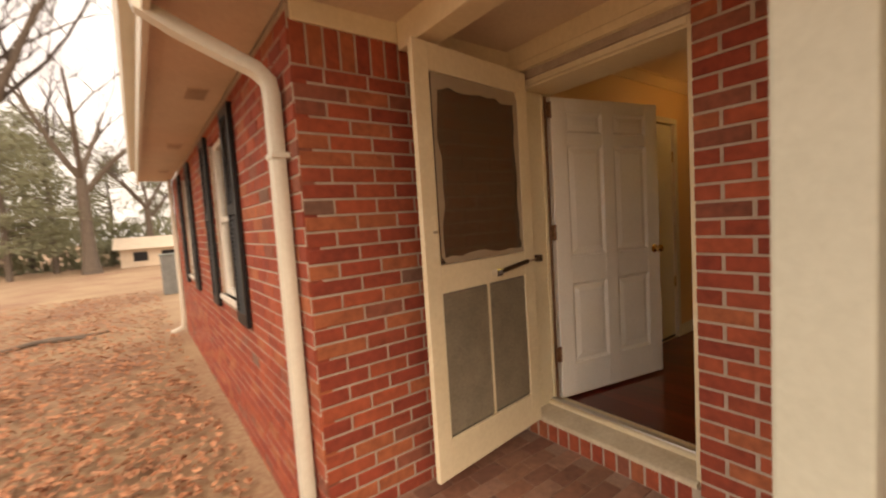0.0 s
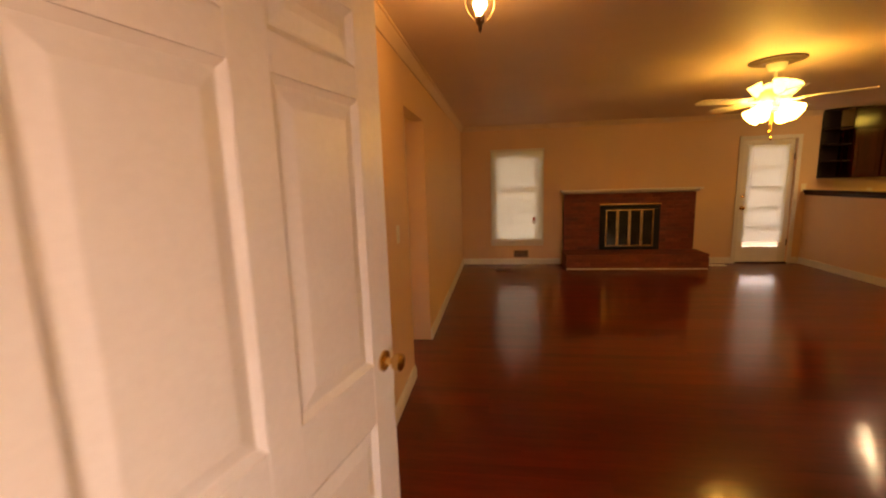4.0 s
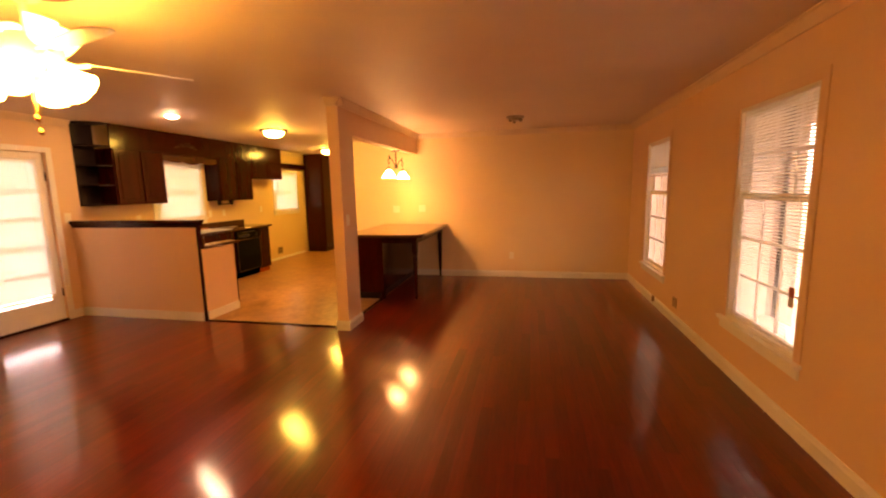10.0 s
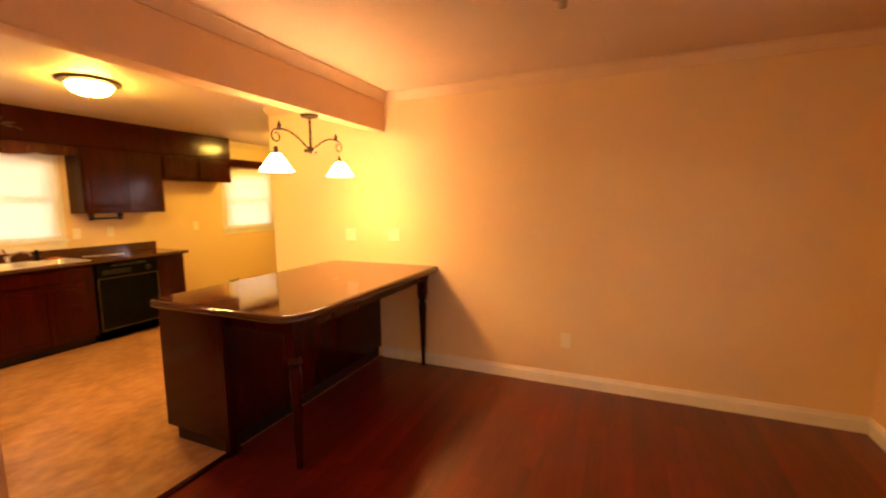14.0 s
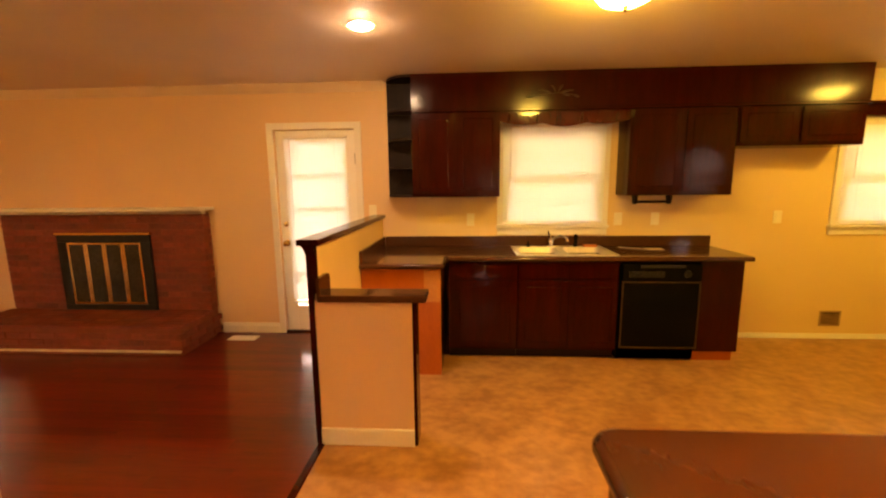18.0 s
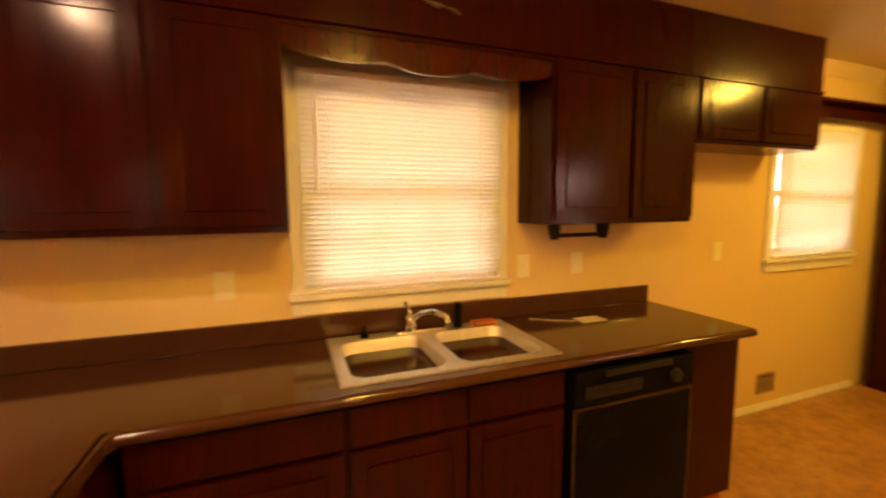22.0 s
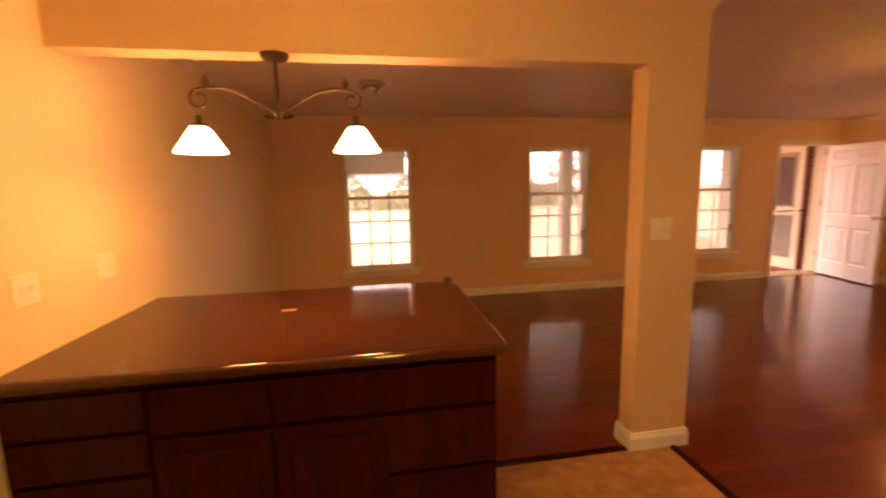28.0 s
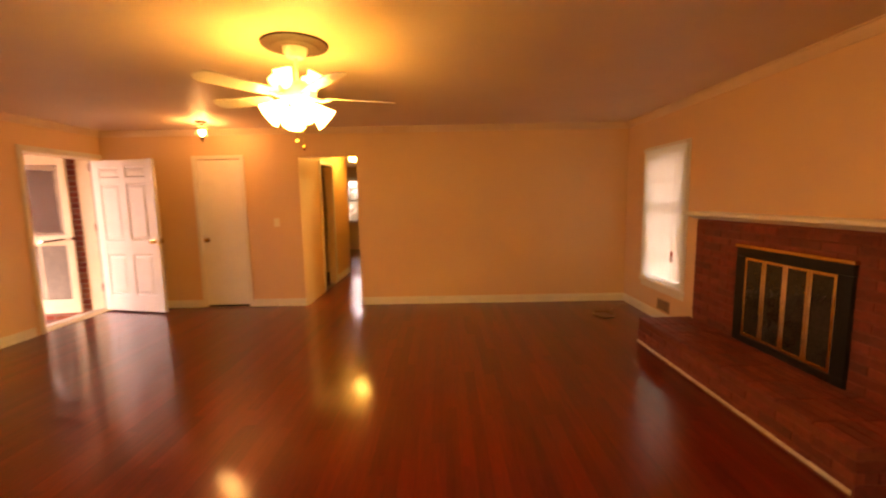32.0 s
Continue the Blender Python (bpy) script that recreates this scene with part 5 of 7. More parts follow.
for b in bowls:
    for cx, cy, sx, sy in ((b[0], b[2], 1, 1), (b[0], b[3], 1, -1), (b[1], b[2], -1, 1), (b[1], b[3], -1, -1)):
        r = 0.06
        vs = [bm.verts.new((cx, cy, ST - 0.0005))] + [bm.verts.new((cx + sx * r * (1 - math.cos(a)), cy + sy * r * (1 - math.sin(a)), ST - 0.0005)) for a in [i * math.pi / 10 for i in range(6)]]
        bm.faces.new(vs)
part("rim", bm, STEEL, sk)
fct = thing("kitchen_faucet", (9.80, -4.68, ST), "chrome single-lever kitchen faucet with black sprayer", "faucet")
part("deck_plate", boxed(9.775, 9.825, -4.80, -4.56, ST, ST + 0.012, 0.004), CHROME, fct)
part("body", lathe([(0.026, 0.01), (0.026, 0.06), (0.020, 0.075), (0.001, 0.08)], (9.80, -4.63, ST), 16), CHROME, fct, soft=True)
part("lever", tube([(9.80, -4.63, ST + 0.08), (9.795, -4.615, ST + 0.11), (9.78, -4.60, ST + 0.15)], [0.010, 0.009, 0.007], 8), CHROME, fct, soft=True)
part("spout", tube([(9.79, -4.635, ST + 0.055), (9.74, -4.66, ST + 0.10), (9.69, -4.70, ST + 0.115), (9.64, -4.74, ST + 0.10), (9.63, -4.745, ST + 0.075)], 0.011, 10), CHROME, fct, soft=True)
part("sprayer", lathe([(0.020, 0.0), (0.022, 0.02), (0.016, 0.035), (0.02, 0.09), (0.016, 0.115), (0.001, 0.12)], (9.80, -4.86, ST), 14), BLACK, fct, "black side sprayer", soft=True)
part("soap_cap", lathe([(0.018, 0), (0.018, 0.02), (0.008, 0.025), (0.008, 0.05), (0.001, 0.052)], (9.80, -4.42, ST), 12), BLACK, fct, soft=True)
tray = thing("soap_dish", (9.79, -4.98, ST), "small tan sponge on the sink rim", "sponge")
part("block", boxed(9.76, 9.82, -5.05, -4.93, ST, ST + 0.02, 0.005), RAWWOOD, tray)
pp = thing("paper_leaflet", (9.68, -5.48, CT1), "pale printed leaflet with a cord on the worktop", "paper")
part("sheet", boxed(9.64, 9.73, -5.60, -5.46, CT1 + 0.0005, CT1 + 0.003, 0), PAPER, pp)
part("cord", tube([(9.80, -5.25, CT1 + 0.004), (9.74, -5.33, CT1 + 0.004), (9.68, -5.42, CT1 + 0.006), (9.66, -5.60, CT1 + 0.004)], 0.003, 6), PAPER, pp)

# half wall with cap, low wall beside the range gap
PW0, PW1 = -3.022, -2.972
pony = thing("half_wall", (9.0, -3.04, 0), "tan half wall with dark wooden cap", "half wall")
part("core", boxed(8.100, EW, PW0, PW1, 0.003, 1.175), WALL, pony)
part("cap", boxed(8.050, EW, PW0 - 0.03, PW1 + 0.045, 1.178, 1.212, 0.007), CABINET, pony)
part("cap_moulding", prism([(PW1, 1.125), (PW1 + 0.008, 1.125), (PW1 + 0.016, 1.15), (PW1 + 0.034, 1.178), (PW1, 1.178)], "x", 8.080, EW), CABINET, pony)
part("end_board", boxed(8.078, 8.100, PW1 - 0.028, PW1 + 0.006, 0.003, 1.178, 0.003), CABINET, pony)
part("end_board_top", boxed(8.078, 8.100, PW0 - 0.002, PW1 - 0.029, 0.904, 1.178, 0.002), CABINET, pony)
part("end_bracket", prism([(8.078, 1.178), (8.045, 1.178), (8.052, 1.15), (8.072, 1.12), (8.078, 1.08)], "y", PW0, PW1), CABINET, pony)
part("baseboard_strip", boxed(8.105, EW, PW1, PW1 + 0.015, 0.0, 0.105, 0.003), TRIM, pony)
low = thing("low_wall", (8.150, -3.33, 0), "tan low end wall with laminate top beside the range gap", "half wall")
part("core", boxed(8.082, 8.210, -3.545, PW0 - 0.001, 0.003, 0.862), WALL, low)
part("end_face", boxed(8.082, 8.099, PW0 - 0.001, PW1 - 0.029, 0.003, 0.862), WALL, low)
part("end_board", boxed(8.080, 8.212, -3.565, -3.545, 0.003, 0.862, 0.002), CABINET, low)
part("top", boxed(8.055, 8.230, -3.625, PW0, 0.863, 0.902, 0.008), LAMINATE, low)
part("splash", prism([(8.055, 0.902), (8.230, 0.902), (8.230, 0.965)] + [(8.195 + 0.035 * math.cos(radians(k * 15)), 0.965 + 0.035 * math.sin(radians(k * 15))) for k in range(1, 7)] + [(8.055, 1.0)], "y", PW0 - 0.022, PW0 - 0.001), LAMINATE, low)
part("baseboard_strip", boxed(8.067, 8.082, -3.545, PW1 - 0.03, 0.003, 0.105, 0.003), TRIM, low)

# pantry
pan = thing("pantry_cabinet", (9.58, -8.80, 0), "tall dark mahogany pantry cabinet in the corner", "cabinet")
PNX, PNE, PNY0, PNY1 = 9.36, 9.835, -9.12, -8.43
part("body", boxed(PNX, PNE, PNY0, PNY1, 0.004, CEIL - 0.004, 0.006), CABINET, pan)
part("door", boxed(PNX - 0.018, PNX - 0.001, PNY0 + 0.02, PNY1 - 0.02, 0.10, 1.12, 0.004), CABINET, pan)
part("door", boxed(PNX - 0.018, PNX - 0.001, PNY0 + 0.02, PNY1 - 0.02, 1.135, 2.34, 0.004), CABINET, pan)
part("side_panel", boxed(PNX + 0.04, PNE - 0.04, PNY1, PNY1 + 0.010, 0.12, 1.10, 0.004), CABINET, pan)
part("side_panel", boxed(PNX + 0.04, PNE - 0.04, PNY1, PNY1 + 0.010, 1.16, 2.32, 0.004), CABINET, pan)

# island
IX0, IX1, IY1 = 5.70, 6.86, -4.14
isl = thing("kitchen_island", (6.4, -5.1, 0), "dark mahogany island cabinet with turned legs", "island")
BY1 = -4.19
part("body", boxed(6.31, 6.82, SW + 0.001, BY1, 0.10, 0.862, 0.002), CABINET, isl)
part("plinth", boxed(6.33, 6.77, SW + 0.02, BY1 - 0.03, 0.004, 0.10), CABINET_DARK, isl)
part("end_post", boxed(6.27, 6.31, BY1 - 0.06, BY1 + 0.006, 0.004, 0.862, 0.003), CABINET, isl)
part("apron", boxed(5.79, 5.815, SW + 0.02, -4.22, 0.79, 0.862, 0.003), CABINET, isl)
part("apron", boxed(5.815, 6.27, -4.245, -4.22, 0.79, 0.862, 0.003), CABINET, isl)
bank = [(-5.90, -5.46), (-5.45, -5.05), (-5.04, -4.64), (-4.63, -4.20)]
for z0, z1 in ((0.12, 0.345), (0.355, 0.52), (0.53, 0.685), (0.695, 0.845)):
    cabinet_door(isl, 6.819, 1, *bank[0], z0, z1, name="drawer_front", raised=False)
for b in bank[1:3]:
    cabinet_door(isl, 6.819, 1, *b, 0.12, 0.655, name="door")
    cabinet_door(isl, 6.819, 1, *b, 0.67, 0.845, name="drawer_front", raised=False)
for z0, z1 in ((0.12, 0.40), (0.41, 0.655), (0.67, 0.845)):
    cabinet_door(isl, 6.819, 1, *bank[3], z0, z1, name="drawer_front", raised=False)
for y in (-4.275, -5.86):
    leg = part("leg", lathe([(0.001, 0.004), (0.017, 0.004), (0.020, 0.03), (0.016, 0.06), (0.024, 0.20), (0.030, 0.42), (0.036, 0.56), (0.026, 0.60), (0.040, 0.615), (0.040, 0.635), (0.030, 0.65), (0.001, 0.65)], (5.835, y, 0), 16), CABINET, isl, soft=True)
    part("leg_block", boxed(5.80, 5.87, y - 0.035, y + 0.035, 0.65, 0.862, 0.004), CABINET, leg)
itop = thing("island_top", (6.27, -5.0, CT0), "brown laminate island top with rounded corners", "worktop")
ISLAND_LAM = surface("brown_laminate", (0.050, 0.0155, 0.009), (0.066, 0.021, 0.0125), 0.06, 30, 220, 0.0, spread=0.3)
IB = 0.022
pts = [(IX1 - IB, SW + 0.002)]
for k in range(7):
    a = radians(k * 15)
    pts.append((IX1 - 0.07 + (0.07 - IB) * math.cos(a), IY1 - 0.07 + (0.07 - IB) * math.sin(a)))
for k in range(9):
    a = radians(90 + k * 11.25)
    pts.append((IX0 + 0.16 + (0.16 - IB) * math.cos(a), IY1 - 0.16 + (0.16 - IB) * math.sin(a)))
pts.append((IX0 + IB, SW + 0.002))
part("top", prism(pts, "z", CT0, 0.912), ISLAND_LAM, itop)
cuts = ((0, 2, "side_edge"), (1, 8, "corner_edge"), (7, 9, "front_edge"), (8, 17, "corner_edge"), (16, 18, "side_edge"))
for a, b, nm in cuts:
    part(nm, tube([(x, y, (CT0 + 0.912) / 2) for x, y in pts[a:b]], 0.0238, 12), ISLAND_LAM, itop, "rounded laminate edge", soft=True)
card = thing("paper_card", (6.2, -5.1, 0.912), "small tan card lying on the island", "paper")
part("sheet", boxed(6.16, 6.20, -5.13, -5.06, 0.9125, 0.914), VENT_TAN, card)


# ---- light fixtures ----
def blade_fan():
    C = Vector((6.45, -0.38, 0))
    f = thing("ceiling_fan", (C.x, C.y, CEIL), "white ceiling fan with five blades and four lit shades", "ceiling fan")
    W = TRIM
    part("medallion", lathe([(0.001, CEIL - 0.001), (0.205, CEIL - 0.001), (0.20, CEIL - 0.012), (0.15, CEIL - 0.018), (0.14, CEIL - 0.028), (0.08, CEIL - 0.03)], C, 36), ROSETTE, f, "brown plaster ceiling rosette darkened for shade", soft=True)
    part("canopy", lathe([(0.075, CEIL - 0.012), (0.073, CEIL - 0.05), (0.05, CEIL - 0.085), (0.02, CEIL - 0.09)], C, 24), W, f, soft=True)
    part("downrod", tube([C + Vector((0, 0, 2.19)), C + Vector((0, 0, CEIL - 0.08))], 0.013, 12), W, f)
    part("motor", lathe([(0.02, 2.21), (0.08, 2.205), (0.115, 2.18), (0.12, 2.135), (0.105, 2.105), (0.06, 2.095), (0.05, 2.06), (0.07, 2.05), (0.07, 2.03), (0.03, 2.015), (0.001, 2.012)], C, 28), W, f, soft=True)
    for k in range(5):
        a = radians(20 + 72 * k)
        u, v = Vector((math.cos(a), math.sin(a), 0)), Vector((-math.sin(a), math.cos(a), 0))
        part("blade_iron", tube([C + u * 0.09 + Vector((0, 0, 2.12)), C + u * 0.15 + Vector((0, 0, 2.105)), C + u * 0.20 + Vector((0, 0, 2.118))], [0.014, 0.011, 0.012], 8), W, f)
        bm = bmesh.new()
        outline = [(0.18, -0.045), (0.30, -0.058), (0.55, -0.066), (0.60, -0.058), (0.625, -0.03), (0.63, 0), (0.625, 0.03), (0.60, 0.058), (0.55, 0.066), (0.30, 0.058), (0.18, 0.045)]
        lo = [bm.verts.new(C + u * r + v * w * 0.98 + Vector((0, 0, 2.118 + w * 0.20))) for r, w in outline]
        hi = [bm.verts.new(C + u * r + v * w * 0.98 + Vector((0, 0, 2.124 + w * 0.20))) for r, w in outline]
        bm.faces.new(lo), bm.faces.new(hi)
        for i in range(len(lo)):
            j = (i + 1) % len(lo)
            bm.faces.new((lo[i], lo[j], hi[j], hi[i]))
        part("blade", bm, W, f)
    for k in range(4):
        a = radians(30 + 90 * k)
        u = Vector((math.cos(a), math.sin(a), 0))
        base = C + u * 0.075 + Vector((0, 0, 2.075))
        ax = (u * 0.78 + Vector((0, 0, -0.62))).normalized()
        part("lamp_arm", tube([C + u * 0.04 + Vector((0, 0, 2.04)), base], 0.012, 8), BRASS, f)
        part("shade", lathe([(0.024, 0.0), (0.033, 0.012), (0.045, 0.042), (0.060, 0.088), (0.079, 0.136), (0.073, 0.131), (0.001, 0.10)], base, 20, ax), FAN_GLASS, f, "lit frosted glass shade", soft=True)
    for k in range(4):
        a = radians(75 + 90 * k)
        u = Vector((math.cos(a), math.sin(a), 0))
        ax = (u * 0.45 + Vector((0, 0, 0.89))).normalized()
        base = C + u * 0.095 + Vector((0, 0, 2.15))
        part("uplight_cup", lathe([(0.022, 0.0), (0.034, 0.02), (0.045, 0.06), (0.056, 0.115), (0.050, 0.112), (0.001, 0.09)], base, 16, ax), UPLIGHT_GLASS, f, "small lit upward glass cup", soft=True)
    for dx, dy, l in ((0.03, -0.02, 0.20), (-0.03, 0.03, 0.15)):
        ch = part("pull_chain", tube([C + Vector((dx, dy, 2.02)), C + Vector((dx, dy, 2.02 - l))], 0.0025, 6), BRASS, f)
        part("fob", lathe([(0.001, 0), (0.009, -0.008), (0.011, -0.022), (0.001, -0.034)], C + Vector((dx, dy, 2.02 - l)), 10), BRASS, ch, soft=True)


blade_fan()


def dome_light(x, y, r, label):
    d = thing("ceiling_light", (x, y, CEIL), label, "ceiling light")
    part("pan", lathe([(0.001, CEIL - 0.001), (r - 0.01, CEIL - 0.001), (r, CEIL - 0.008), (r, CEIL - 0.018), (r - 0.02, CEIL - 0.026), (r - 0.050, CEIL - 0.032)], (x, y, 0), 36), BRONZE, d, "dull bronze rim", soft=True)
    part("glass", lathe([(r - 0.050, CEIL - 0.030), (r - 0.056, CEIL - 0.055), (r - 0.080, CEIL - 0.085), (r - 0.125, CEIL - 0.105), (0.001, CEIL - 0.115)], (x, y, 0), 32), DOME_GLASS, d, "lit frosted glass bowl", soft=True)
    part("finial", lathe([(0.001, CEIL - 0.114), (0.014, CEIL - 0.116), (0.010, CEIL - 0.124), (0.012, CEIL - 0.132), (0.001, CEIL - 0.142)], (x, y, 0), 14), BRONZE, d, soft=True)
    return d


dome_light(8.065, -4.60, 0.198, "bronze-rimmed flush dome light in the kitchen, lit")
dome_light(8.70, -7.56, 0.198, "bronze-rimmed flush dome light in the back entry, lit")
# Unseen lamp, added to give the back room its warm light.
dome_light(8.7, -11.0, 0.198, "unseen dome light added to brighten the back room, lit")
rc = thing("recessed_light", (8.50, -3.22, CEIL), "small white recessed ceiling light, lit", "ceiling light")
part("ring", lathe([(0.062, CEIL - 0.001), (0.085, CEIL - 0.001), (0.083, CEIL - 0.008), (0.062, CEIL - 0.006)], (8.50, -3.22, 0), 28), TRIM, rc)
part("lens", lathe([(0.062, CEIL - 0.003), (0.055, CEIL - 0.016), (0.03, CEIL - 0.026), (0.001, CEIL - 0.03)], (8.50, -3.22, 0), 24), SPOT, rc)
# dining pendant with two shades under the beam
PC = Vector((6.315, -5.045, 0))
pend = thing("pendant_light", (PC.x, PC.y, 2.11), "bronze scroll pendant with two lit white glass shades", "pendant light")
part("canopy", lathe([(0.001, 2.109), (0.065, 2.109), (0.06, 2.092), (0.02, 2.082), (0.001, 2.08)], PC, 20), BRONZE, pend, soft=True)
part("stem", tube([PC + Vector((0, 0, 2.085)), PC + Vector((0, 0, 1.87))], 0.009, 10), BRONZE, pend)
part("hub", lathe([(0.001, 1.835), (0.02, 1.845), (0.028, 1.86), (0.02, 1.88), (0.009, 1.89)], PC, 14), BRONZE, pend, soft=True)
part("cross_bar", tube([PC + Vector((0, -0.06, 1.852)), PC + Vector((0, -0.03, 1.845)), PC + Vector((0, 0.03, 1.845)), PC + Vector((0, 0.06, 1.852))], [0.012, 0.008, 0.008, 0.012], 8), BRONZE, pend, soft=True)
for s in (1, -1):
    pts = []
    for i in range(13):
        f = i / 12
        pts.append(PC + Vector((0, s * (0.02 + 0.305 * f), 1.865 + 0.105 * math.sin(math.pi * min(1, f * 1.02) * 0.62) )))
    arm = part("arm", tube(pts, 0.007, 8), BRONZE, pend, soft=True)
    e = pts[-1]
    sp = []
    for i in range(20):
        f = i / 19
        ang = math.pi * 0.5 - f * 2.2 * math.pi
        rr = 0.045 * (1 - 0.55 * f)
        sp.append(e + Vector((0, s * (rr * math.cos(ang)), -0.045 + rr * math.sin(ang))))
    part("scroll", tube(sp, 0.005, 6), BRONZE, arm, soft=True)
    part("leaf_finial", lathe([(0.001, 0), (0.012, 0.012), (0.014, 0.03), (0.006, 0.05), (0.001, 0.062)], e + Vector((0, s * -0.03, 0.0)), 8), BRONZE, arm, soft=True)
    q = PC + Vector((0, s * 0.337, 0))
    part("holder", lathe([(0.001, 1.85), (0.012, 1.85), (0.014, 1.82), (0.034, 1.812), (0.034, 1.80), (0.001, 1.80)], q, 14), BRONZE, arm, soft=True)
    part("shade", lathe([(0.03, 1.803), (0.045, 1.785), (0.068, 1.75), (0.106, 1.690), (0.101, 1.691), (0.064, 1.748), (0.040, 1.781), (0.028, 1.797)], q, 28), PENDANT_GLASS, pend, "lit white glass cone shade", soft=True)
    part("bulb", lathe([(0.010, 1.798), (0.014, 1.785), (0.027, 1.755), (0.026, 1.735), (0.016, 1.722), (0.001, 1.719)], q, 14), PENDANT_BULB, pend, "glowing bulb inside the shade", soft=True)
# foyer lantern
FC = Vector((4.47, 2.03, 0))
fl = thing("foyer_light", (FC.x, FC.y, CEIL), "small bronze caged foyer light with a lit bulb", "ceiling light")
part("canopy", lathe([(0.001, CEIL - 0.001), (0.062, CEIL - 0.001), (0.058, CEIL - 0.018), (0.02, CEIL - 0.030), (0.016, CEIL - 0.044)], FC, 20), BRONZE, fl, soft=True)
part("boss", lathe([(0.016, CEIL - 0.040), (0.010, CEIL - 0.053), (0.001, CEIL - 0.056)], FC, 14), BRONZE, fl, soft=True)
for k in range(4):
    a = radians(20 + 90 * k)
    u = Vector((math.cos(a), math.sin(a), 0))
    bar = [FC + u * (0.008 + 0.062 * math.sin(math.pi * (i / 12) ** 0.9) ** 0.65) + Vector((0, 0, CEIL - 0.048 - 0.16 * i / 12)) for i in range(13)]
    part("cage_bar", tube(bar, 0.0042, 6), TARNISHED, fl, soft=True)
part("socket", lathe([(0.020, CEIL - 0.210), (0.021, CEIL - 0.180), (0.015, CEIL - 0.178), (0.001, CEIL - 0.178)], FC, 14), BRONZE, fl)
part("bulb", lathe([(0.013, CEIL - 0.178), (0.016, CEIL - 0.164), (0.028, CEIL - 0.140), (0.031, CEIL - 0.124), (0.024, CEIL - 0.108), (0.001, CEIL - 0.100)], FC, 16), BULB, fl, "glowing bulb standing upright", soft=True)
part("finial", lathe([(0.020, CEIL - 0.208), (0.010, CEIL - 0.220), (0.008, CEIL - 0.240), (0.001, CEIL - 0.252)], FC, 10), BRONZE, fl, soft=True)
# unlit ceiling fixture in the dining area
dc = thing("dining_light_base", (4.5, -4.62, CEIL), "tarnished brass ceiling light base without shades, unlit", "ceiling light")
part("pan", lathe([(0.001, CEIL - 0.001), (0.12, CEIL - 0.001), (0.115, CEIL - 0.02), (0.07, CEIL - 0.03), (0.06, CEIL - 0.05), (0.001, CEIL - 0.055)], (4.5, -4.62, 0), 24), TARNISHED, dc, soft=True)
for k in range(3):
    a = radians(40 + 120 * k)
    part("socket", lathe([(0.001, 0), (0.022, 0.0), (0.022, 0.05), (0.014, 0.055), (0.001, 0.055)], (4.5 + 0.05 * math.cos(a), -4.62 + 0.05 * math.sin(a), CEIL - 0.03), 12, (math.cos(a), math.sin(a), -0.8)), TARNISHED, dc, soft=True)
hl = thing("hall_light", (5.72, 4.75, CEIL), "round white glass hall ceiling light, lit", "ceiling light")
part("base", lathe([(0.001, CEIL - 0.001), (0.06, CEIL - 0.001), (0.055, CEIL - 0.03), (0.04, CEIL - 0.035)], (5.72, 4.75, 0), 18), BRASS, hl)
part("stem", tube([(5.72, 4.75, CEIL - 0.12), (5.72, 4.75, CEIL - 0.03)], 0.012, 10), BRASS, hl)
part("globe", lathe([(0.03, CEIL - 0.11), (0.075, CEIL - 0.14), (0.09, CEIL - 0.19), (0.075, CEIL - 0.24), (0.001, CEIL - 0.265)], (5.72, 4.75, 0), 20), HALLLIGHT, hl, soft=True)
btl = thing("bath_light", (7.6, 3.7, CEIL), "white glass bathroom ceiling light, lit", "ceiling light")
part("globe", lathe([(0.12, CEIL - 0.001), (0.125, CEIL - 0.03), (0.09, CEIL - 0.08), (0.001, CEIL - 0.10)], (7.6, 3.7, 0), 20), BATHLIGHT, btl, soft=True)

# ---- bathroom things ----
tl = thing("toilet", (8.62, 3.95, 0), "white porcelain toilet against the wall", "toilet")


def oval(cx, cy, z, rx, ry, n=24):
    return [(cx + rx * math.cos(2 * math.pi * i / n), cy + ry * math.sin(2 * math.pi * i / n), z) for i in range(n)]


def loft(rings, close=True):
    bm = bmesh.new()
    vs = [[bm.verts.new(p) for p in r] for r in rings]
    for a, b in zip(vs, vs[1:]):
        for i in range(len(a)):
            bm.faces.new((a[i], a[(i + 1) % len(a)], b[(i + 1) % len(a)], b[i]))
    if close:
        bm.faces.new(vs[0]), bm.faces.new(vs[-1])
    return bm


part("bowl", loft([oval(8.62, 3.90, 0.004, 0.12, 0.20), oval(8.62, 3.90, 0.16, 0.10, 0.18), oval(8.62, 3.86, 0.30, 0.15, 0.22), oval(8.62, 3.84, 0.39, 0.185, 0.245)]), PORCELAIN, tl, soft=True)
part("seat", loft([oval(8.62, 3.84, 0.392, 0.19, 0.25), oval(8.62, 3.84, 0.415, 0.19, 0.25), oval(8.62, 3.84, 0.432, 0.17, 0.23)]), PORCELAIN, tl, soft=True)
part("tank", boxed(8.42, 8.82, 4.13, 4.33, 0.40, 0.74, 0.02), PORCELAIN, tl)
part("tank_lid", boxed(8.41, 8.83, 4.12, 4.335, 0.742, 0.775, 0.008), PORCELAIN, tl)
van = thing("pedestal_basin", (7.88, 4.05, 0), "white porcelain pedestal basin against the bathroom wall", "basin")
part("pedestal", loft([oval(7.88, 4.20, 0.004, 0.13, 0.11), oval(7.88, 4.20, 0.10, 0.10, 0.09), oval(7.88, 4.18, 0.60, 0.09, 0.09)]), PORCELAIN, van, soft=True)
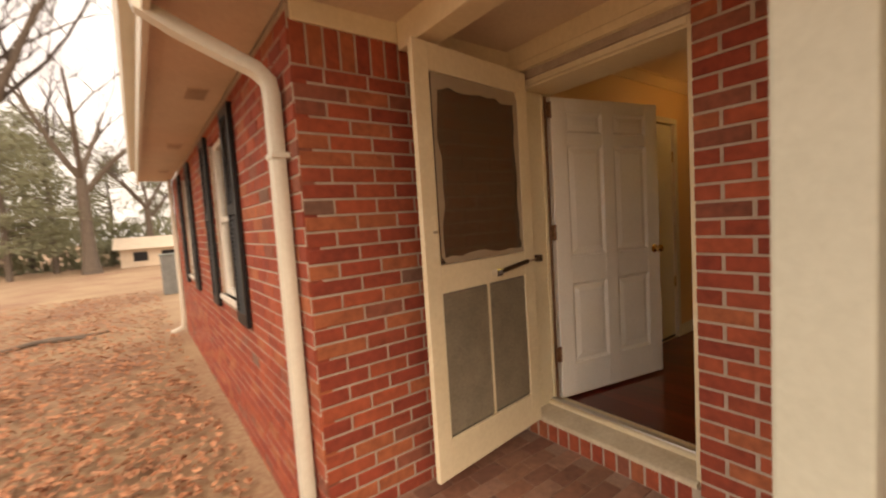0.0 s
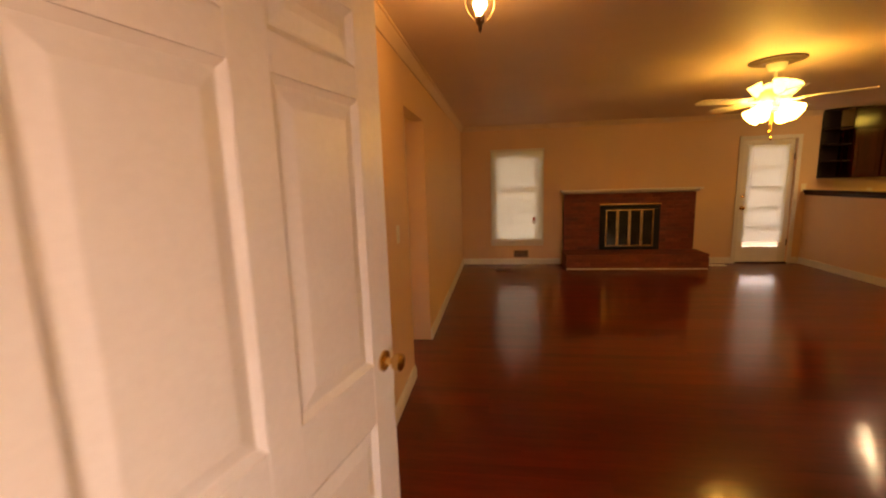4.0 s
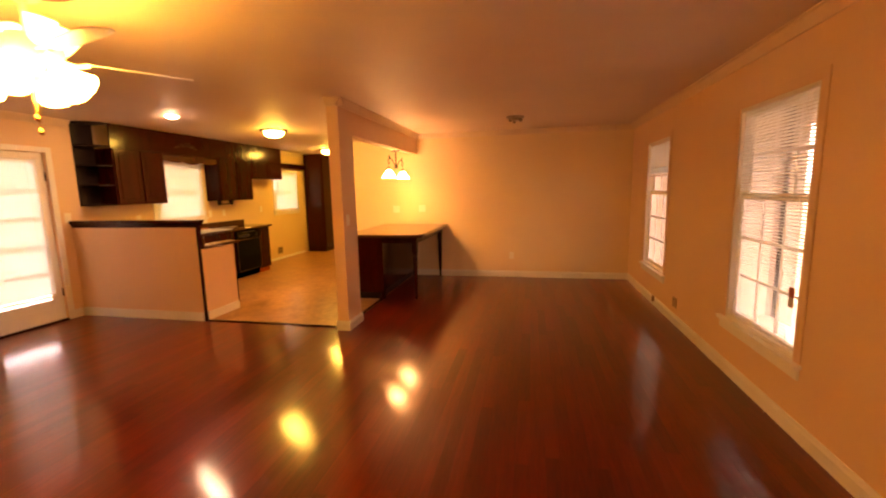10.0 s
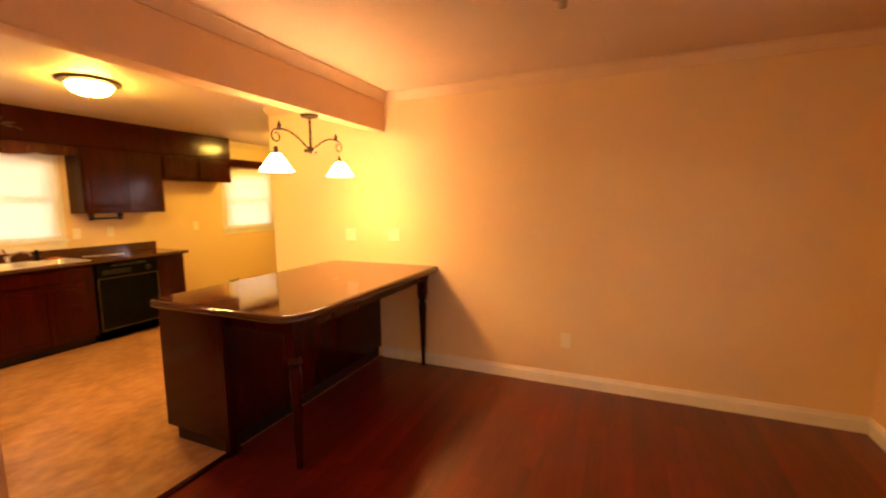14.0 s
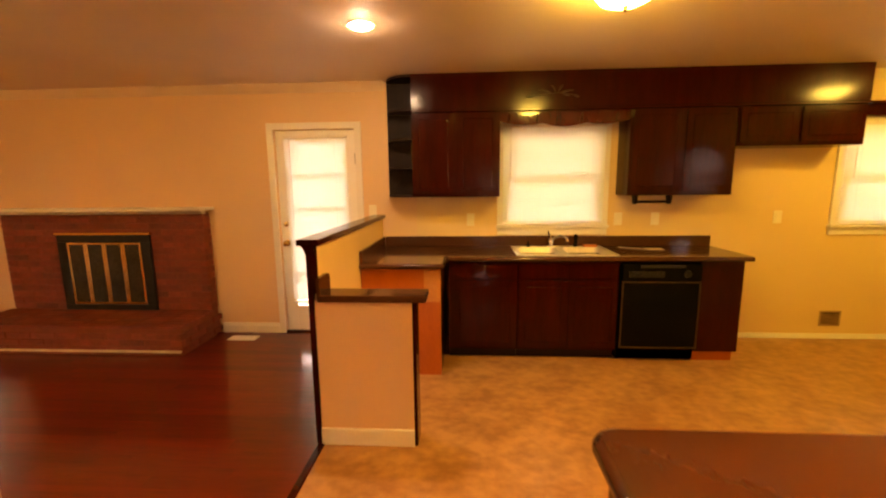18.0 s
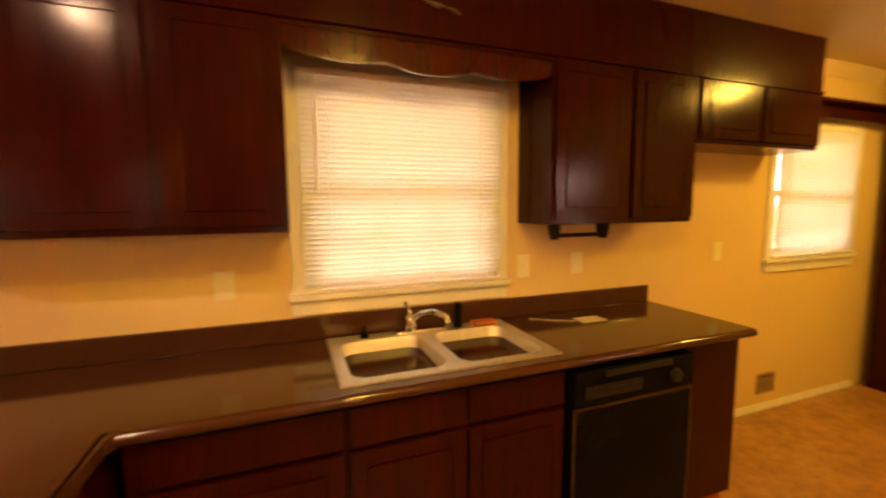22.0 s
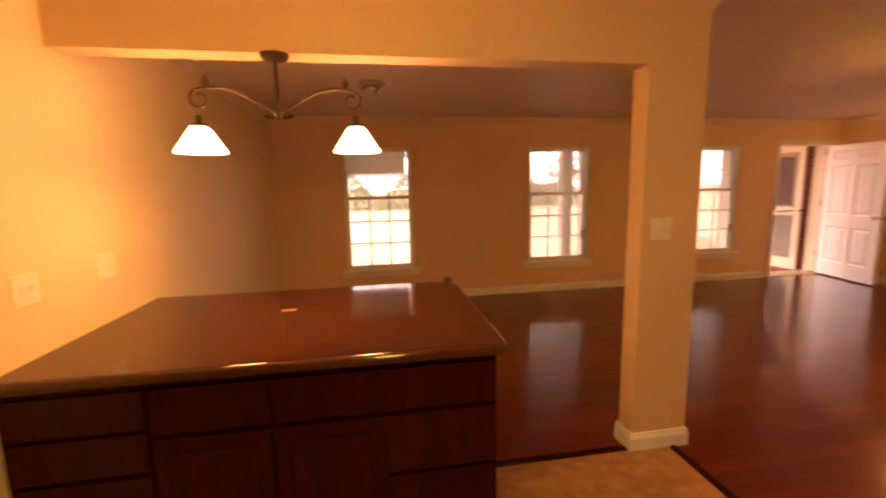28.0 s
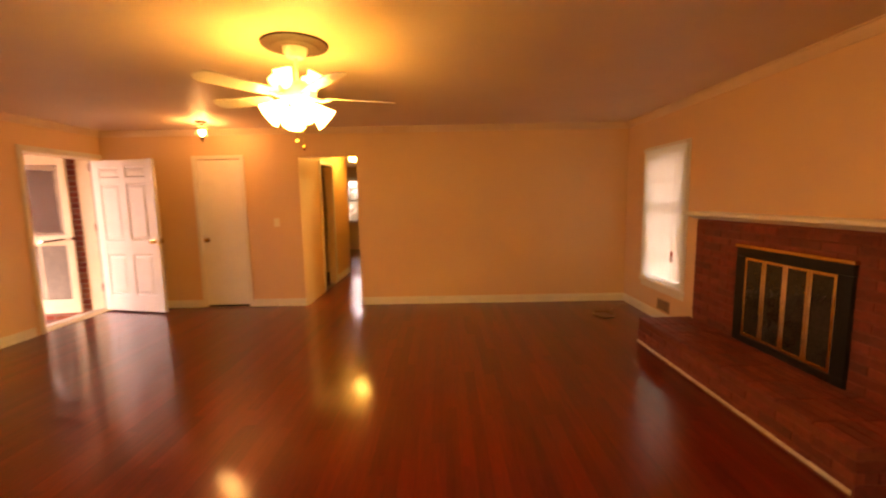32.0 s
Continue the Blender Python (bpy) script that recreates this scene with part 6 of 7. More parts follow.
part("basin", loft([oval(7.88, 4.16, 0.59, 0.12, 0.12), oval(7.88, 4.10, 0.68, 0.24, 0.20), oval(7.88, 4.06, 0.775, 0.30, 0.26)]), PORCELAIN, van, soft=True)
part("basin_top", boxed(7.56, 8.20, 3.76, 4.348, 0.771, 0.82, 0.03), PORCELAIN, van)

part("faucet", tube([(7.88, 4.26, 0.82), (7.88, 4.25, 0.93), (7.88, 4.18, 0.95), (7.88, 4.12, 0.92)], 0.012, 10), CHROME, van, soft=True)
part("bowl_rim", loft([oval(7.88, 3.99, 0.8205, 0.21, 0.16), oval(7.88, 3.99, 0.826, 0.205, 0.155), oval(7.88, 3.99, 0.822, 0.18, 0.13)]), PORCELAIN, van, soft=True)

# ---- small things on walls and floor ----
def plate(at, face, label, w=0.075, h=0.118, kind="switch"):
    """A switch or outlet plate; face is the axis that it looks along."""
    x, y, z = at
    t = thing("light_switch" if kind == "switch" else "wall_outlet", at, label, kind)
    a, s = face[1], 1 if face[0] == "+" else -1

    def slab(u0, u1, z0, z1, d0, d1, bev=0.0):
        if a == "x":
            return boxed(x + s * d0, x + s * d1, y + u0, y + u1, z + z0, z + z1, bev)
        return boxed(x + u0, x + u1, y + s * d0, y + s * d1, z + z0, z + z1, bev)
    part("plate", slab(-w / 2, w / 2, -h / 2, h / 2, 0.0005, 0.006, 0.002), PLASTIC, t)
    n = max(1, round(w / 0.06))
    for i in range(n):
        u = (i - (n - 1) / 2) * 0.046
        if kind == "switch":
            part("toggle", slab(u - 0.005, u + 0.005, -0.006, 0.014, 0.006, 0.016, 0.001), PLASTIC, t)
        else:
            for dz in (-0.02, 0.02):
                part("socket_face", slab(u - 0.016, u + 0.016, dz - 0.013, dz + 0.013, 0.006, 0.0085, 0.003), PLASTIC, t)
    return t


plate((5.07, NW, 1.18), "-y", "ivory light switch beside the hall opening")
plate((COLX[1], -3.135, 1.275), "+x", "ivory double switch on the column", 0.12)
plate((COLX[0], -3.015, 1.20), "-x", "ivory switch on the column's dining side", 0.075)
plate((EW, -3.88, 1.16), "-x", "ivory wall outlet above the worktop", kind="outlet")
plate((EW, -5.61, 1.16), "-x", "ivory wall outlet under the cabinet", kind="outlet")
plate((EW, -5.27, 1.16), "-x", "ivory switch beside the sink window")
plate((EW, -6.71, 1.17), "-x", "ivory outlet in the refrigerator space", kind="outlet")
plate((EW, -2.93, 1.25), "-x", "ivory switch beside the back door")
plate((BACKX, -6.18, 1.23), "+x", "ivory double switch beside the side door", 0.12)
plate((6.62, SW, 1.175), "+y", "ivory double switch above the island", 0.12)
plate((6.15, SW, 1.185), "+y", "ivory double switch above the island", 0.12)
plate((4.60, SW, 0.37), "+y", "ivory outlet on the dining wall", kind="outlet")
jack = thing("phone_jack", (FW + 0.016, -4.40, 0.10), "tan surface-mounted phone jack on the baseboard", "phone jack")
part("box", boxed(FW + 0.0165, FW + 0.046, -4.435, -4.365, 0.055, 0.125, 0.004), VENT_TAN, jack)
part("cover", boxed(FW + 0.046, FW + 0.051, -4.43, -4.37, 0.06, 0.12, 0.002), PLASTIC, jack)


def vent(at, face, w, h, label, material=BRONZE):
    x, y, z = at
    v = thing("wall_vent", at, label, "vent", "wall vents")
    s = 1 if face[0] == "+" else -1
    fx = face_x(x, s)
    for a, b, c, d in ((-w / 2, w / 2, -h / 2, -h / 2 + 0.016), (-w / 2, w / 2, h / 2 - 0.016, h / 2), (-w / 2, -w / 2 + 0.016, -h / 2 + 0.016, h / 2 - 0.016), (w / 2 - 0.016, w / 2, -h / 2 + 0.016, h / 2 - 0.016)):
        part("frame", boxed(fx(0.0005), fx(0.008), y + a, y + b, z + c, z + d, 0.001), material, v)
    part("backing", boxed(fx(0.0005), fx(0.002), y - w / 2 + 0.016, y + w / 2 - 0.016, z - h / 2 + 0.016, z + h / 2 - 0.016), BRONZE, v)
    n = int((h - 0.04) / 0.014)
    for i in range(n):
        zz = z - h / 2 + 0.024 + i * 0.014
        part("louvre", boxed(fx(0.002), fx(0.007), y - w / 2 + 0.016, y + w / 2 - 0.016, zz, zz + 0.005), material, v)


vent((FW, -0.50, 0.28), "+x", 0.16, 0.17, "tan metal wall vent between the front windows", VENT_TAN)
vent((FW, -3.68, 0.235), "+x", 0.12, 0.11, "tan metal wall vent beside the dining window", VENT_TAN)
vent((EW, 1.57, 0.19), "-x", 0.26, 0.13, "tan metal wall vent under the window", VENT_TAN)
vent((EW, -7.29, 0.20), "-x", 0.19, 0.15, "small wall vent under the breakfast window", VENT_TAN)
fv = thing("floor_vent", (9.72, -1.62, 0.0), "white floor register beside the hearth", "vent")
part("frame", boxed(9.66, 9.78, -1.76, -1.48, 0.001, 0.008, 0.002), TRIM, fv)
for i in range(8):
    part("louvre", boxed(9.672, 9.768, -1.745 + i * 0.033, -1.725 + i * 0.033, 0.008, 0.011), TRIM, fv)
cord = thing("coiled_cable", (9.33, 1.88, 0), "thin brown cable coiled on the floor", "cable")
pts = [(9.33 + (0.12 + 0.006 * math.sin(i * 1.3)) * math.cos(i * 0.5), 1.88 + (0.16 + 0.008 * math.cos(i * 0.9)) * math.sin(i * 0.5), 0.006 + 0.0003 * i) for i in range(28)]
pts += [(9.46, 2.0, 0.02), (9.55, 2.15, 0.008), (9.70, 2.28, 0.008), (9.88, 2.34, 0.008)]
part("cable", tube(pts, 0.0042, 6), RUST, cord, soft=True)

# ---- outside: shutters, wing windows, trees, distance ----
def shutter(x, y0, y1, z0, z1, label):
    s = thing("shutter", (x, (y0 + y1) / 2, z0), label, "shutter", "window shutters")
    w = 0.05
    part("stile", boxed(x - 0.032, x, y0, y0 + w, z0, z1, 0.003), SHUTTER, s)
    part("stile", boxed(x - 0.032, x, y1 - w, y1, z0, z1, 0.003), SHUTTER, s)
    zm = z0 + (z1 - z0) * 0.54
    for a, b in ((z0, z0 + 0.09), (zm - 0.035, zm + 0.035), (z1 - 0.07, z1)):
        part("rail", boxed(x - 0.031, x - 0.001, y0 + w, y1 - w, a, b, 0.002), SHUTTER, s)
    bm = bmesh.new()
    for a, b in ((z0 + 0.09, zm - 0.035), (zm + 0.035, z1 - 0.07)):
        n = int((b - a) / 0.03)
        for i in range(n):
            z = a + (i + 0.5) * (b - a) / n
            prism([(x - 0.030, z - 0.018), (x - 0.026, z - 0.020), (x - 0.006, z + 0.012), (x - 0.010, z + 0.015)], "y", y0 + w - 0.002, y1 - w + 0.002, bm)
    tagged(part("louvres", bm, SHUTTER, s), "", "", "", "stuff")
    part("back", boxed(x - 0.005, x - 0.001, y0 + w, y1 - w, z0 + 0.05, z1 - 0.05), SHUTTER, s)
    return s


shutter(BR - 0.004, 0.885, 1.222, 0.40, 2.12, "black louvred shutter on the red brick front wall")
shutter(BR - 0.004, -0.46, -0.14, 0.36, 2.10, "black louvred shutter on the red brick front wall")
for a, b in ((-1.55, -1.23), (-2.83, -2.51), (-4.16, -3.84), (-5.44, -5.12)):
    shutter(BR - 0.004, a, b, 0.36, 2.10, "black louvred shutter on the red brick front wall")
for a, b in ((3.86, 4.19), (5.09, 5.42), (6.58, 6.92), (7.83, 8.16)):
    shutter(WX - 0.006, a, b, 0.62, 2.18, "black louvred shutter on the brick bedroom wing")


def outside_window(y0, y1, z0, z1):
    w = tagged(thing("window_8" if y0 < 6 else "window_9", (WX + 0.05, (y0 + y1) / 2, z0)), "white double-hung window of the brick wing", "window", "", "structure")
    x = WX + 0.035
    for a, b, c, d in ((y0, y0 + 0.05, z0, z1), (y1 - 0.05, y1, z0, z1), (y0 + 0.05, y1 - 0.05, z1 - 0.05, z1), (y0 + 0.05, y1 - 0.05, (z0 + z1) / 2 - 0.02, (z0 + z1) / 2 + 0.02), (y0 + 0.05, y1 - 0.05, z0, z0 + 0.05)):
        part("frame", boxed(x, x + 0.05, a, b, c, d, 0.002), TRIM, w)
    part("sill", boxed(WX - 0.02, x + 0.05, y0 - 0.02, y1 + 0.02, z0 - 0.04, z0, 0.003), TRIM, w)
    p = part("pane", boxed(x + 0.024, x + 0.028, y0 + 0.04, y1 - 0.04, z0 + 0.04, z1 - 0.04), GLASS, w)
    part("shade_behind", boxed(x + 0.09, x + 0.094, y0 + 0.02, y1 - 0.02, z0 + 0.02, z1 - 0.02), SHADE_CLOTH, w, "pale drawn window shade")


outside_window(4.22, 5.06, 0.74, 2.10)
outside_window(6.95, 7.80, 0.74, 2.10)

BARK = surface("grey_brown_bark", (0.09, 0.07, 0.055), (0.17, 0.135, 0.105), 0.95, 6, 40, 0.5, stretch=(4, 4, 0.6))
TWIG = surface("bare_twig_bark", (0.045, 0.036, 0.03), (0.085, 0.068, 0.056), 0.95, 6, 40, 0.2)
# Olive needles made paler, so the colour carries the haze of distance.
NEEDLE = surface("haze_paled_needles", (0.15, 0.155, 0.085), (0.23, 0.235, 0.14), 0.7, 2.0, 20, 0.0)
LEAF = surface("fallen_leaf", (0.27, 0.105, 0.052), (0.46, 0.235, 0.13), 0.85, 9, 40, 0.0, vary=0.4, island=True)


def bare_tree(x, y, z, height, seed, lean=0.0):
    rng = random.Random(seed)
    t = thing("bare_tree", (x, y, z), "leafless grey winter tree with spreading limbs", "tree", "bare trees")
    limbs = bmesh.new()
    twigs = bmesh.new()

    def grow(p, way, length, r, level):
        pts, radii = [p], [r]
        for i in range(5):
            way = (way + Vector((rng.uniform(-.16, .16), rng.uniform(-.16, .16), rng.uniform(-.04, .13)))).normalized()
            p = p + way * length / 5
            pts.append(p)
            radii.append(r * (1 - 0.13 * (i + 1)))
        tube(pts, radii, 7 if level < 2 else 4, limbs if level < 2 else twigs)
        if level < 4:
            for k in range(4 if level < 3 else 5):
                i = rng.randint(2, 5)
                side = Vector((rng.uniform(-1, 1), rng.uniform(-1, 1), rng.uniform(0.1, 0.8))).normalized()
                grow(pts[i], (way * 0.55 + side * 0.75).normalized(), length * rng.uniform(0.5, 0.78), max(radii[i] * 0.55, 0.011), level + 1)
    trunk = [Vector((x, y, z - 0.1)) + Vector((lean * i * 0.15, 0, height * 0.05 * i)) for i in range(7)]
    tr = part("trunk", tube(trunk, [height * 0.028, height * 0.020, height * 0.017, height * 0.016, height * 0.0155, height * 0.015, height * 0.0145], 10), BARK, t, soft=True)
    for k in range(5):
        a = k * 1.26 + rng.uniform(-.3, .3)
        grow(trunk[-1 if k else -2], Vector((0.7 * math.cos(a), 0.7 * math.sin(a), 0.85)).normalized(), height * 0.33, height * 0.0095, 1)
    tagged(part("branchwork", limbs, BARK, t), "", "", "", "stuff")
    tagged(part("crown", twigs, TWIG, t), "fine bare twigs", "", "", "stuff")


def pine_tree(x, y, z, height, seed):
    rng = random.Random(seed)
    t = thing("pine_tree", (x, y, z), "olive green pine with ragged open branches", "tree", "pine trees")
    part("trunk", tube([(x, y, z - 0.1), (x + 0.1, y, z + height * 0.5), (x, y, z + height * 0.93)], [height * 0.018, height * 0.013, 0.03], 8), BARK, t, soft=True)
    limbs, bm = bmesh.new(), bmesh.new()
    for i in range(46):
        f = 0.14 + 0.84 * (i + rng.random()) / 46
        a = rng.uniform(0, 2 * math.pi)
        r = height * (0.10 + 0.24 * (1 - f) ** 0.6) * rng.uniform(0.35, 1.15)
        root = Vector((x, y, z + height * (f - 0.05)))
        c = Vector((x + r * math.cos(a), y + r * math.sin(a), z + height * f + rng.uniform(-.3, .3)))
        tube([root, (root + c) / 2 + Vector((0, 0, 0.1)), c], [0.05, 0.035, 0.02], 4, limbs)
        size = height * rng.uniform(0.05, 0.10)
        for k in range(120):
            d = Vector((rng.gauss(0, 1), rng.gauss(0, 1), rng.gauss(0, 0.45))) * size * 0.75
            u = Vector((rng.uniform(-1, 1), rng.uniform(-1, 1), rng.uniform(-.3, .8))).normalized() * height * 0.017
            w = u.orthogonal().normalized() * height * 0.0055
            bm.faces.new([bm.verts.new(c + d + u), bm.verts.new(c + d - u * 0.5 + w), bm.verts.new(c + d - u * 0.5 - w)])
    tagged(part("branchwork", limbs, BARK, t), "", "", "", "stuff")
    tagged(part("crown", bm, NEEDLE, t), "ragged green needles", "", "", "stuff")


bare_tree(-2.0, 36.0, GROUND - 0.4, 21.0, 3)
bare_tree(-2.7, 12.5, GROUND - 0.14, 13.0, 8, 0.25)
bare_tree(-7.6, 24.0, GROUND - 0.25, 15.0, 33, 0.1)
bare_tree(1.5, 44.0, GROUND - 0.45, 16.0, 12)
bare_tree(-25.0, -1.0, GROUND - 0.3, 10.0, 21)
bare_tree(-27.0, -12.0, GROUND - 0.35, 11.0, 25)
for i, (x, y, h) in enumerate(((-9.5, 44, 14), (-6.4, 47, 13), (-4.4, 42, 11), (-1.2, 49, 10), (2.4, 53, 9), (6.0, 55, 8), (-13.5, 46, 15), (-5.8, 36, 9), (3.2, -16.5, 6), (2.0, -20.5, 7))):
    pine_tree(x, y, GROUND - 0.3, h, 40 + i)
# wood beyond the front lawn, with haze in its foliage colour
wood = thing("far_wood", (-42, -5, GROUND - 0.6), "grey-green winter wood beyond the front lawn", "trees", "", "stuff")
bm = bmesh.new()
rng = random.Random(17)
for i in range(7000):
    y = rng.uniform(-60, 22)
    top = 4.2 + 1.6 * math.sin(y * 0.37) + 1.1 * math.sin(y * 0.9 + 2)
    c = Vector((rng.uniform(-46, -38), y, GROUND - 0.6 + top * rng.random() ** 1.3))
    u = Vector((rng.uniform(-.3, .3), rng.uniform(-.5, .5), rng.uniform(.3, .9)))
    w = Vector((0, 1, 0)) * rng.uniform(0.1, 0.3)
    bm.faces.new([bm.verts.new(c - u * 0.5 + w), bm.verts.new(c - u * 0.5 - w), bm.verts.new(c + u * 0.5)])
tagged(part("foliage", bm, NEEDLE, wood), "", "", "", "stuff")
# low house, parked car-sized tarp and hedge at the far side of the lawn
fh = thing("far_house", (2.4, 42.0, GROUND - 0.45), "low pale house far across the lawn", "house")
part("wall", boxed(-0.6, 5.4, 40.0, 45.0, GROUND - 0.6, 0.6), SOFFIT, fh)
part("roof", prism([(39.5, 0.6), (45.5, 0.6), (42.5, 1.5)], "x", -1.0, 5.8), SOFFIT, fh)
for x in (0.2, 2.0, 3.8):
    part("window", boxed(x, x + 0.9, 39.96, 40.0, -0.35, 0.35), SHUTTER, fh)
hedge = thing("brush_line", (-6, 48, GROUND - 0.8), "olive grey winter brush at the lawn's edge", "bushes", "", "stuff")
bm = bmesh.new()
rng = random.Random(5)
for i in range(6000):
    c = Vector((rng.uniform(-34, 12), rng.uniform(45, 52), GROUND - 0.9 + 4.4 * rng.random() ** 1.4))
    u = Vector((rng.uniform(-.4, .4), rng.uniform(-.4, .4), rng.uniform(.3, .9)))
    w = u.orthogonal().normalized() * 0.14
    bm.faces.new([bm.verts.new(c - u * 0.5 + w), bm.verts.new(c - u * 0.5 - w), bm.verts.new(c + u * 0.5)])
tagged(part("twigs", bm, NEEDLE, hedge), "", "", "", "stuff")
bin_ = thing("utility_box", (1.35, 16.9, GROUND), "grey metal utility cabinet beside the wing", "utility box")
part("body", boxed(1.02, 1.70, 16.6, 17.3, GROUND - 0.2, 0.72, 0.02), surface("grey_metal", (0.16, 0.17, 0.16), (0.22, 0.23, 0.22), 0.5, 6, 50, 0.05), bin_)
part("lid", boxed(0.99, 1.73, 16.57, 17.33, 0.72, 0.77, 0.01), surface("green_grey_metal", (0.14, 0.16, 0.14), (0.19, 0.21, 0.18), 0.5, 6, 50, 0.05), bin_)
log = thing("fallen_branch", (-0.9, 10.5, GROUND), "dark fallen branches lying on the lawn", "branch")
part("branch", tube([(-1.6, 10.4, GROUND - 0.02), (-1.1, 10.6, GROUND + 0.03), (-0.5, 10.5, GROUND + 0.02), (-0.1, 10.8, GROUND)], [0.03, 0.045, 0.04, 0.02], 7), BARK, log)
part("branch", tube([(-1.2, 10.9, GROUND), (-0.8, 10.6, GROUND + 0.05), (-0.3, 10.3, GROUND)], [0.02, 0.03, 0.015], 7), BARK, log)
# carport side seen through the side door
solid("carport_roof", boxed(4.6, BACKX - 0.12, -12.2, SW - 0.12, 2.32, 2.42), SOFFIT, "cream painted carport ceiling", "ceiling")
solid("carport_dark_post", boxed(5.80, 6.0, -10.72, -10.53, GROUND, 2.318, 0.006), BARK, "dark brown post at the end of the carport", "post")
solid("wall_carport", boxed(6.0, BACKX - 0.12, -10.7, -10.55, GROUND, 2.32), BRICK_FAR, "dull red store wall at the end of the carport", "wall")
solid("carport_post", boxed(6.2, 6.32, -7.0, -6.88, GROUND, 2.3, 0.005), CREAM, "cream carport post", "post")
solid("carport_floor", boxed(3.0, BACKX - 0.12, -12.0, SW - 0.12, GROUND, -0.06), CONCRETE, "concrete carport floor", "carport")
# sill course of bricks on edge under the front door
rw = thing("rowlock_sill", (BR, 1.98, PORCH), "row of red bricks on edge under the door sill", "brick sill", "", "structure")
part("mortar_bed", boxed(BR + 0.0025, BR + 0.05, 1.548, 2.583, PORCH, -0.034), MORTAR, rw)


# ---- pieces: bricks, planks ----
def brick_mesh(l, h, d, axis, material, chamfer=0.004):
    """A brick lying along an axis, its face at 0 and its body behind it."""
    bm = bmesh.new()
    if axis == "y":      # face looks towards -x
        def place(u, w, k):
            return (k, u, w)
    else:                # face looks towards -y
        def place(u, w, k):
            return (u, k, w)
    c = chamfer
    back = [bm.verts.new(place(u, w, d)) for u, w in ((-l / 2, -h / 2), (l / 2, -h / 2), (l / 2, h / 2), (-l / 2, h / 2))]
    mid = [bm.verts.new(place(u, w, c)) for u, w in ((-l / 2, -h / 2), (l / 2, -h / 2), (l / 2, h / 2), (-l / 2, h / 2))]
    face = [bm.verts.new(place(u, w, 0)) for u, w in ((-l / 2 + c, -h / 2 + c), (l / 2 - c, -h / 2 + c), (l / 2 - c, h / 2 - c), (-l / 2 + c, h / 2 - c))]
    bm.faces.new(face)
    for a, b in ((mid, face), (back, mid)):
        for i in range(4):
            bm.faces.new((a[i], a[(i + 1) % 4], b[(i + 1) % 4], b[i]))
    bmesh.ops.recalc_face_normals(bm, faces=bm.faces)
    me = bpy.data.meshes.new("brick")
    bm.to_mesh(me)
    bm.free()
    me.materials.append(material)
    return me


def courses(u0, u1, z0, z1, course, length, joint, holes, shift=0.0):
    """Running bond: centre, length and height of each brick between u0 and u1, cut at the holes."""
    k, z = 0, z0
    while z + course * 0.6 <= z1:
        zc = z + (course - joint) / 2
        u = u0 - (length + joint) * (0.5 if k % 2 else 0.0) - shift
        spans = [(u0, u1)]
        for a, b, c, d in holes:
            if c < zc < d:
                spans = [s for x, y in spans for s in ((x, min(y, a)), (max(x, b), y)) if s[1] - s[0] > 0.02]
        while u < u1:
            for x, y in spans:
                a, b = max(u, x), min(u + length, y)
                if b - a > 0.03:
                    yield (a + b) / 2, round(b - a, 3), zc
            u += length + joint
        z += course
        k += 1


COURSE, BLEN, JOINT = 0.0795, 0.205, 0.0095
cache = {}


def lay(parent, axis, at, items, material, height, depth, limit, far_name, far_material):
    """Bricks as parts while there is room, the rest joined into one mesh."""
    rest = bmesh.new()
    n = 0
    for u, l, z in items:
        l = round(l, 2)
        jitter = 0.0015 * math.sin(u * 91 + z * 57)
        if n < limit:
            key = (axis, l, height, depth, material.name)
            if key not in cache:
                cache[key] = brick_mesh(l, height, depth, axis, material)
            loc = (at + jitter, u, z) if axis == "y" else (u, at + jitter, z)
            piece("brick", cache[key], loc, parent)
            n += 1
        else:
            me = brick_mesh(l, height, depth, axis, material)
            me.transform(Matrix.Translation((at + jitter, u, z) if axis == "y" else (u, at + jitter, z)))
            rest.from_mesh(me)
            bpy.data.meshes.remove(me)
    if len(rest.verts):
        return tagged(part(far_name, rest, far_material, parent), "", "", "", "stuff")
    rest.free()


wbrick = bpy.data.objects["wall_west_brick_backing"]
FCOURSE, FLEN, FJOINT = 0.0754, 0.215, 0.012


def front_courses(end, holes):
    """Running bond that starts with a whole or a half brick at the door's corner."""
    for k in range(32):
        zc = -0.2066 + k * FCOURSE + (FCOURSE - FJOINT) / 2
        u = end
        l = FLEN if k % 2 else (FLEN - FJOINT) / 2
        while u > -9.4:
            a, b = u - l, u
            for c, d, e, f in holes:
                if e < zc < f:
                    if a >= c and b <= d:
                        a = b
                    elif a < d < b:
                        a = d
                    elif a < c < b:
                        b = c
            if b - a > 0.03:
                yield (a + b) / 2, round(b - a, 3), zc
            u -= l + FJOINT
            l = FLEN


items = list(front_courses(1.545, [(a - 0.01, b + 0.01, FSILL - 0.08, FHEAD + 0.06) for a, b in (W1, W2, W3)]))
items.sort(key=lambda i: -i[0])
lay(wbrick, "y", BR, items, BRICK, FCOURSE - FJOINT, 0.05, 290, "far_bricks", BRICK_FAR)
side = bpy.data.objects["wall_wing_side_backing"]
def side_courses(u0, u1, first):
    for k in range(1, 31):
        edges = [u0] + [first + (0.0 if k % 2 == 0 else 0.111) + 0.2225 * i for i in range(7)] + [u1]
        edges = [e for e in edges if e <= u1]
        for a, b in zip(edges, edges[1:]):
            if b - a > 0.03:
                yield (a + b) / 2, round(b - a - 0.011, 3), -0.261 + k * 0.0747


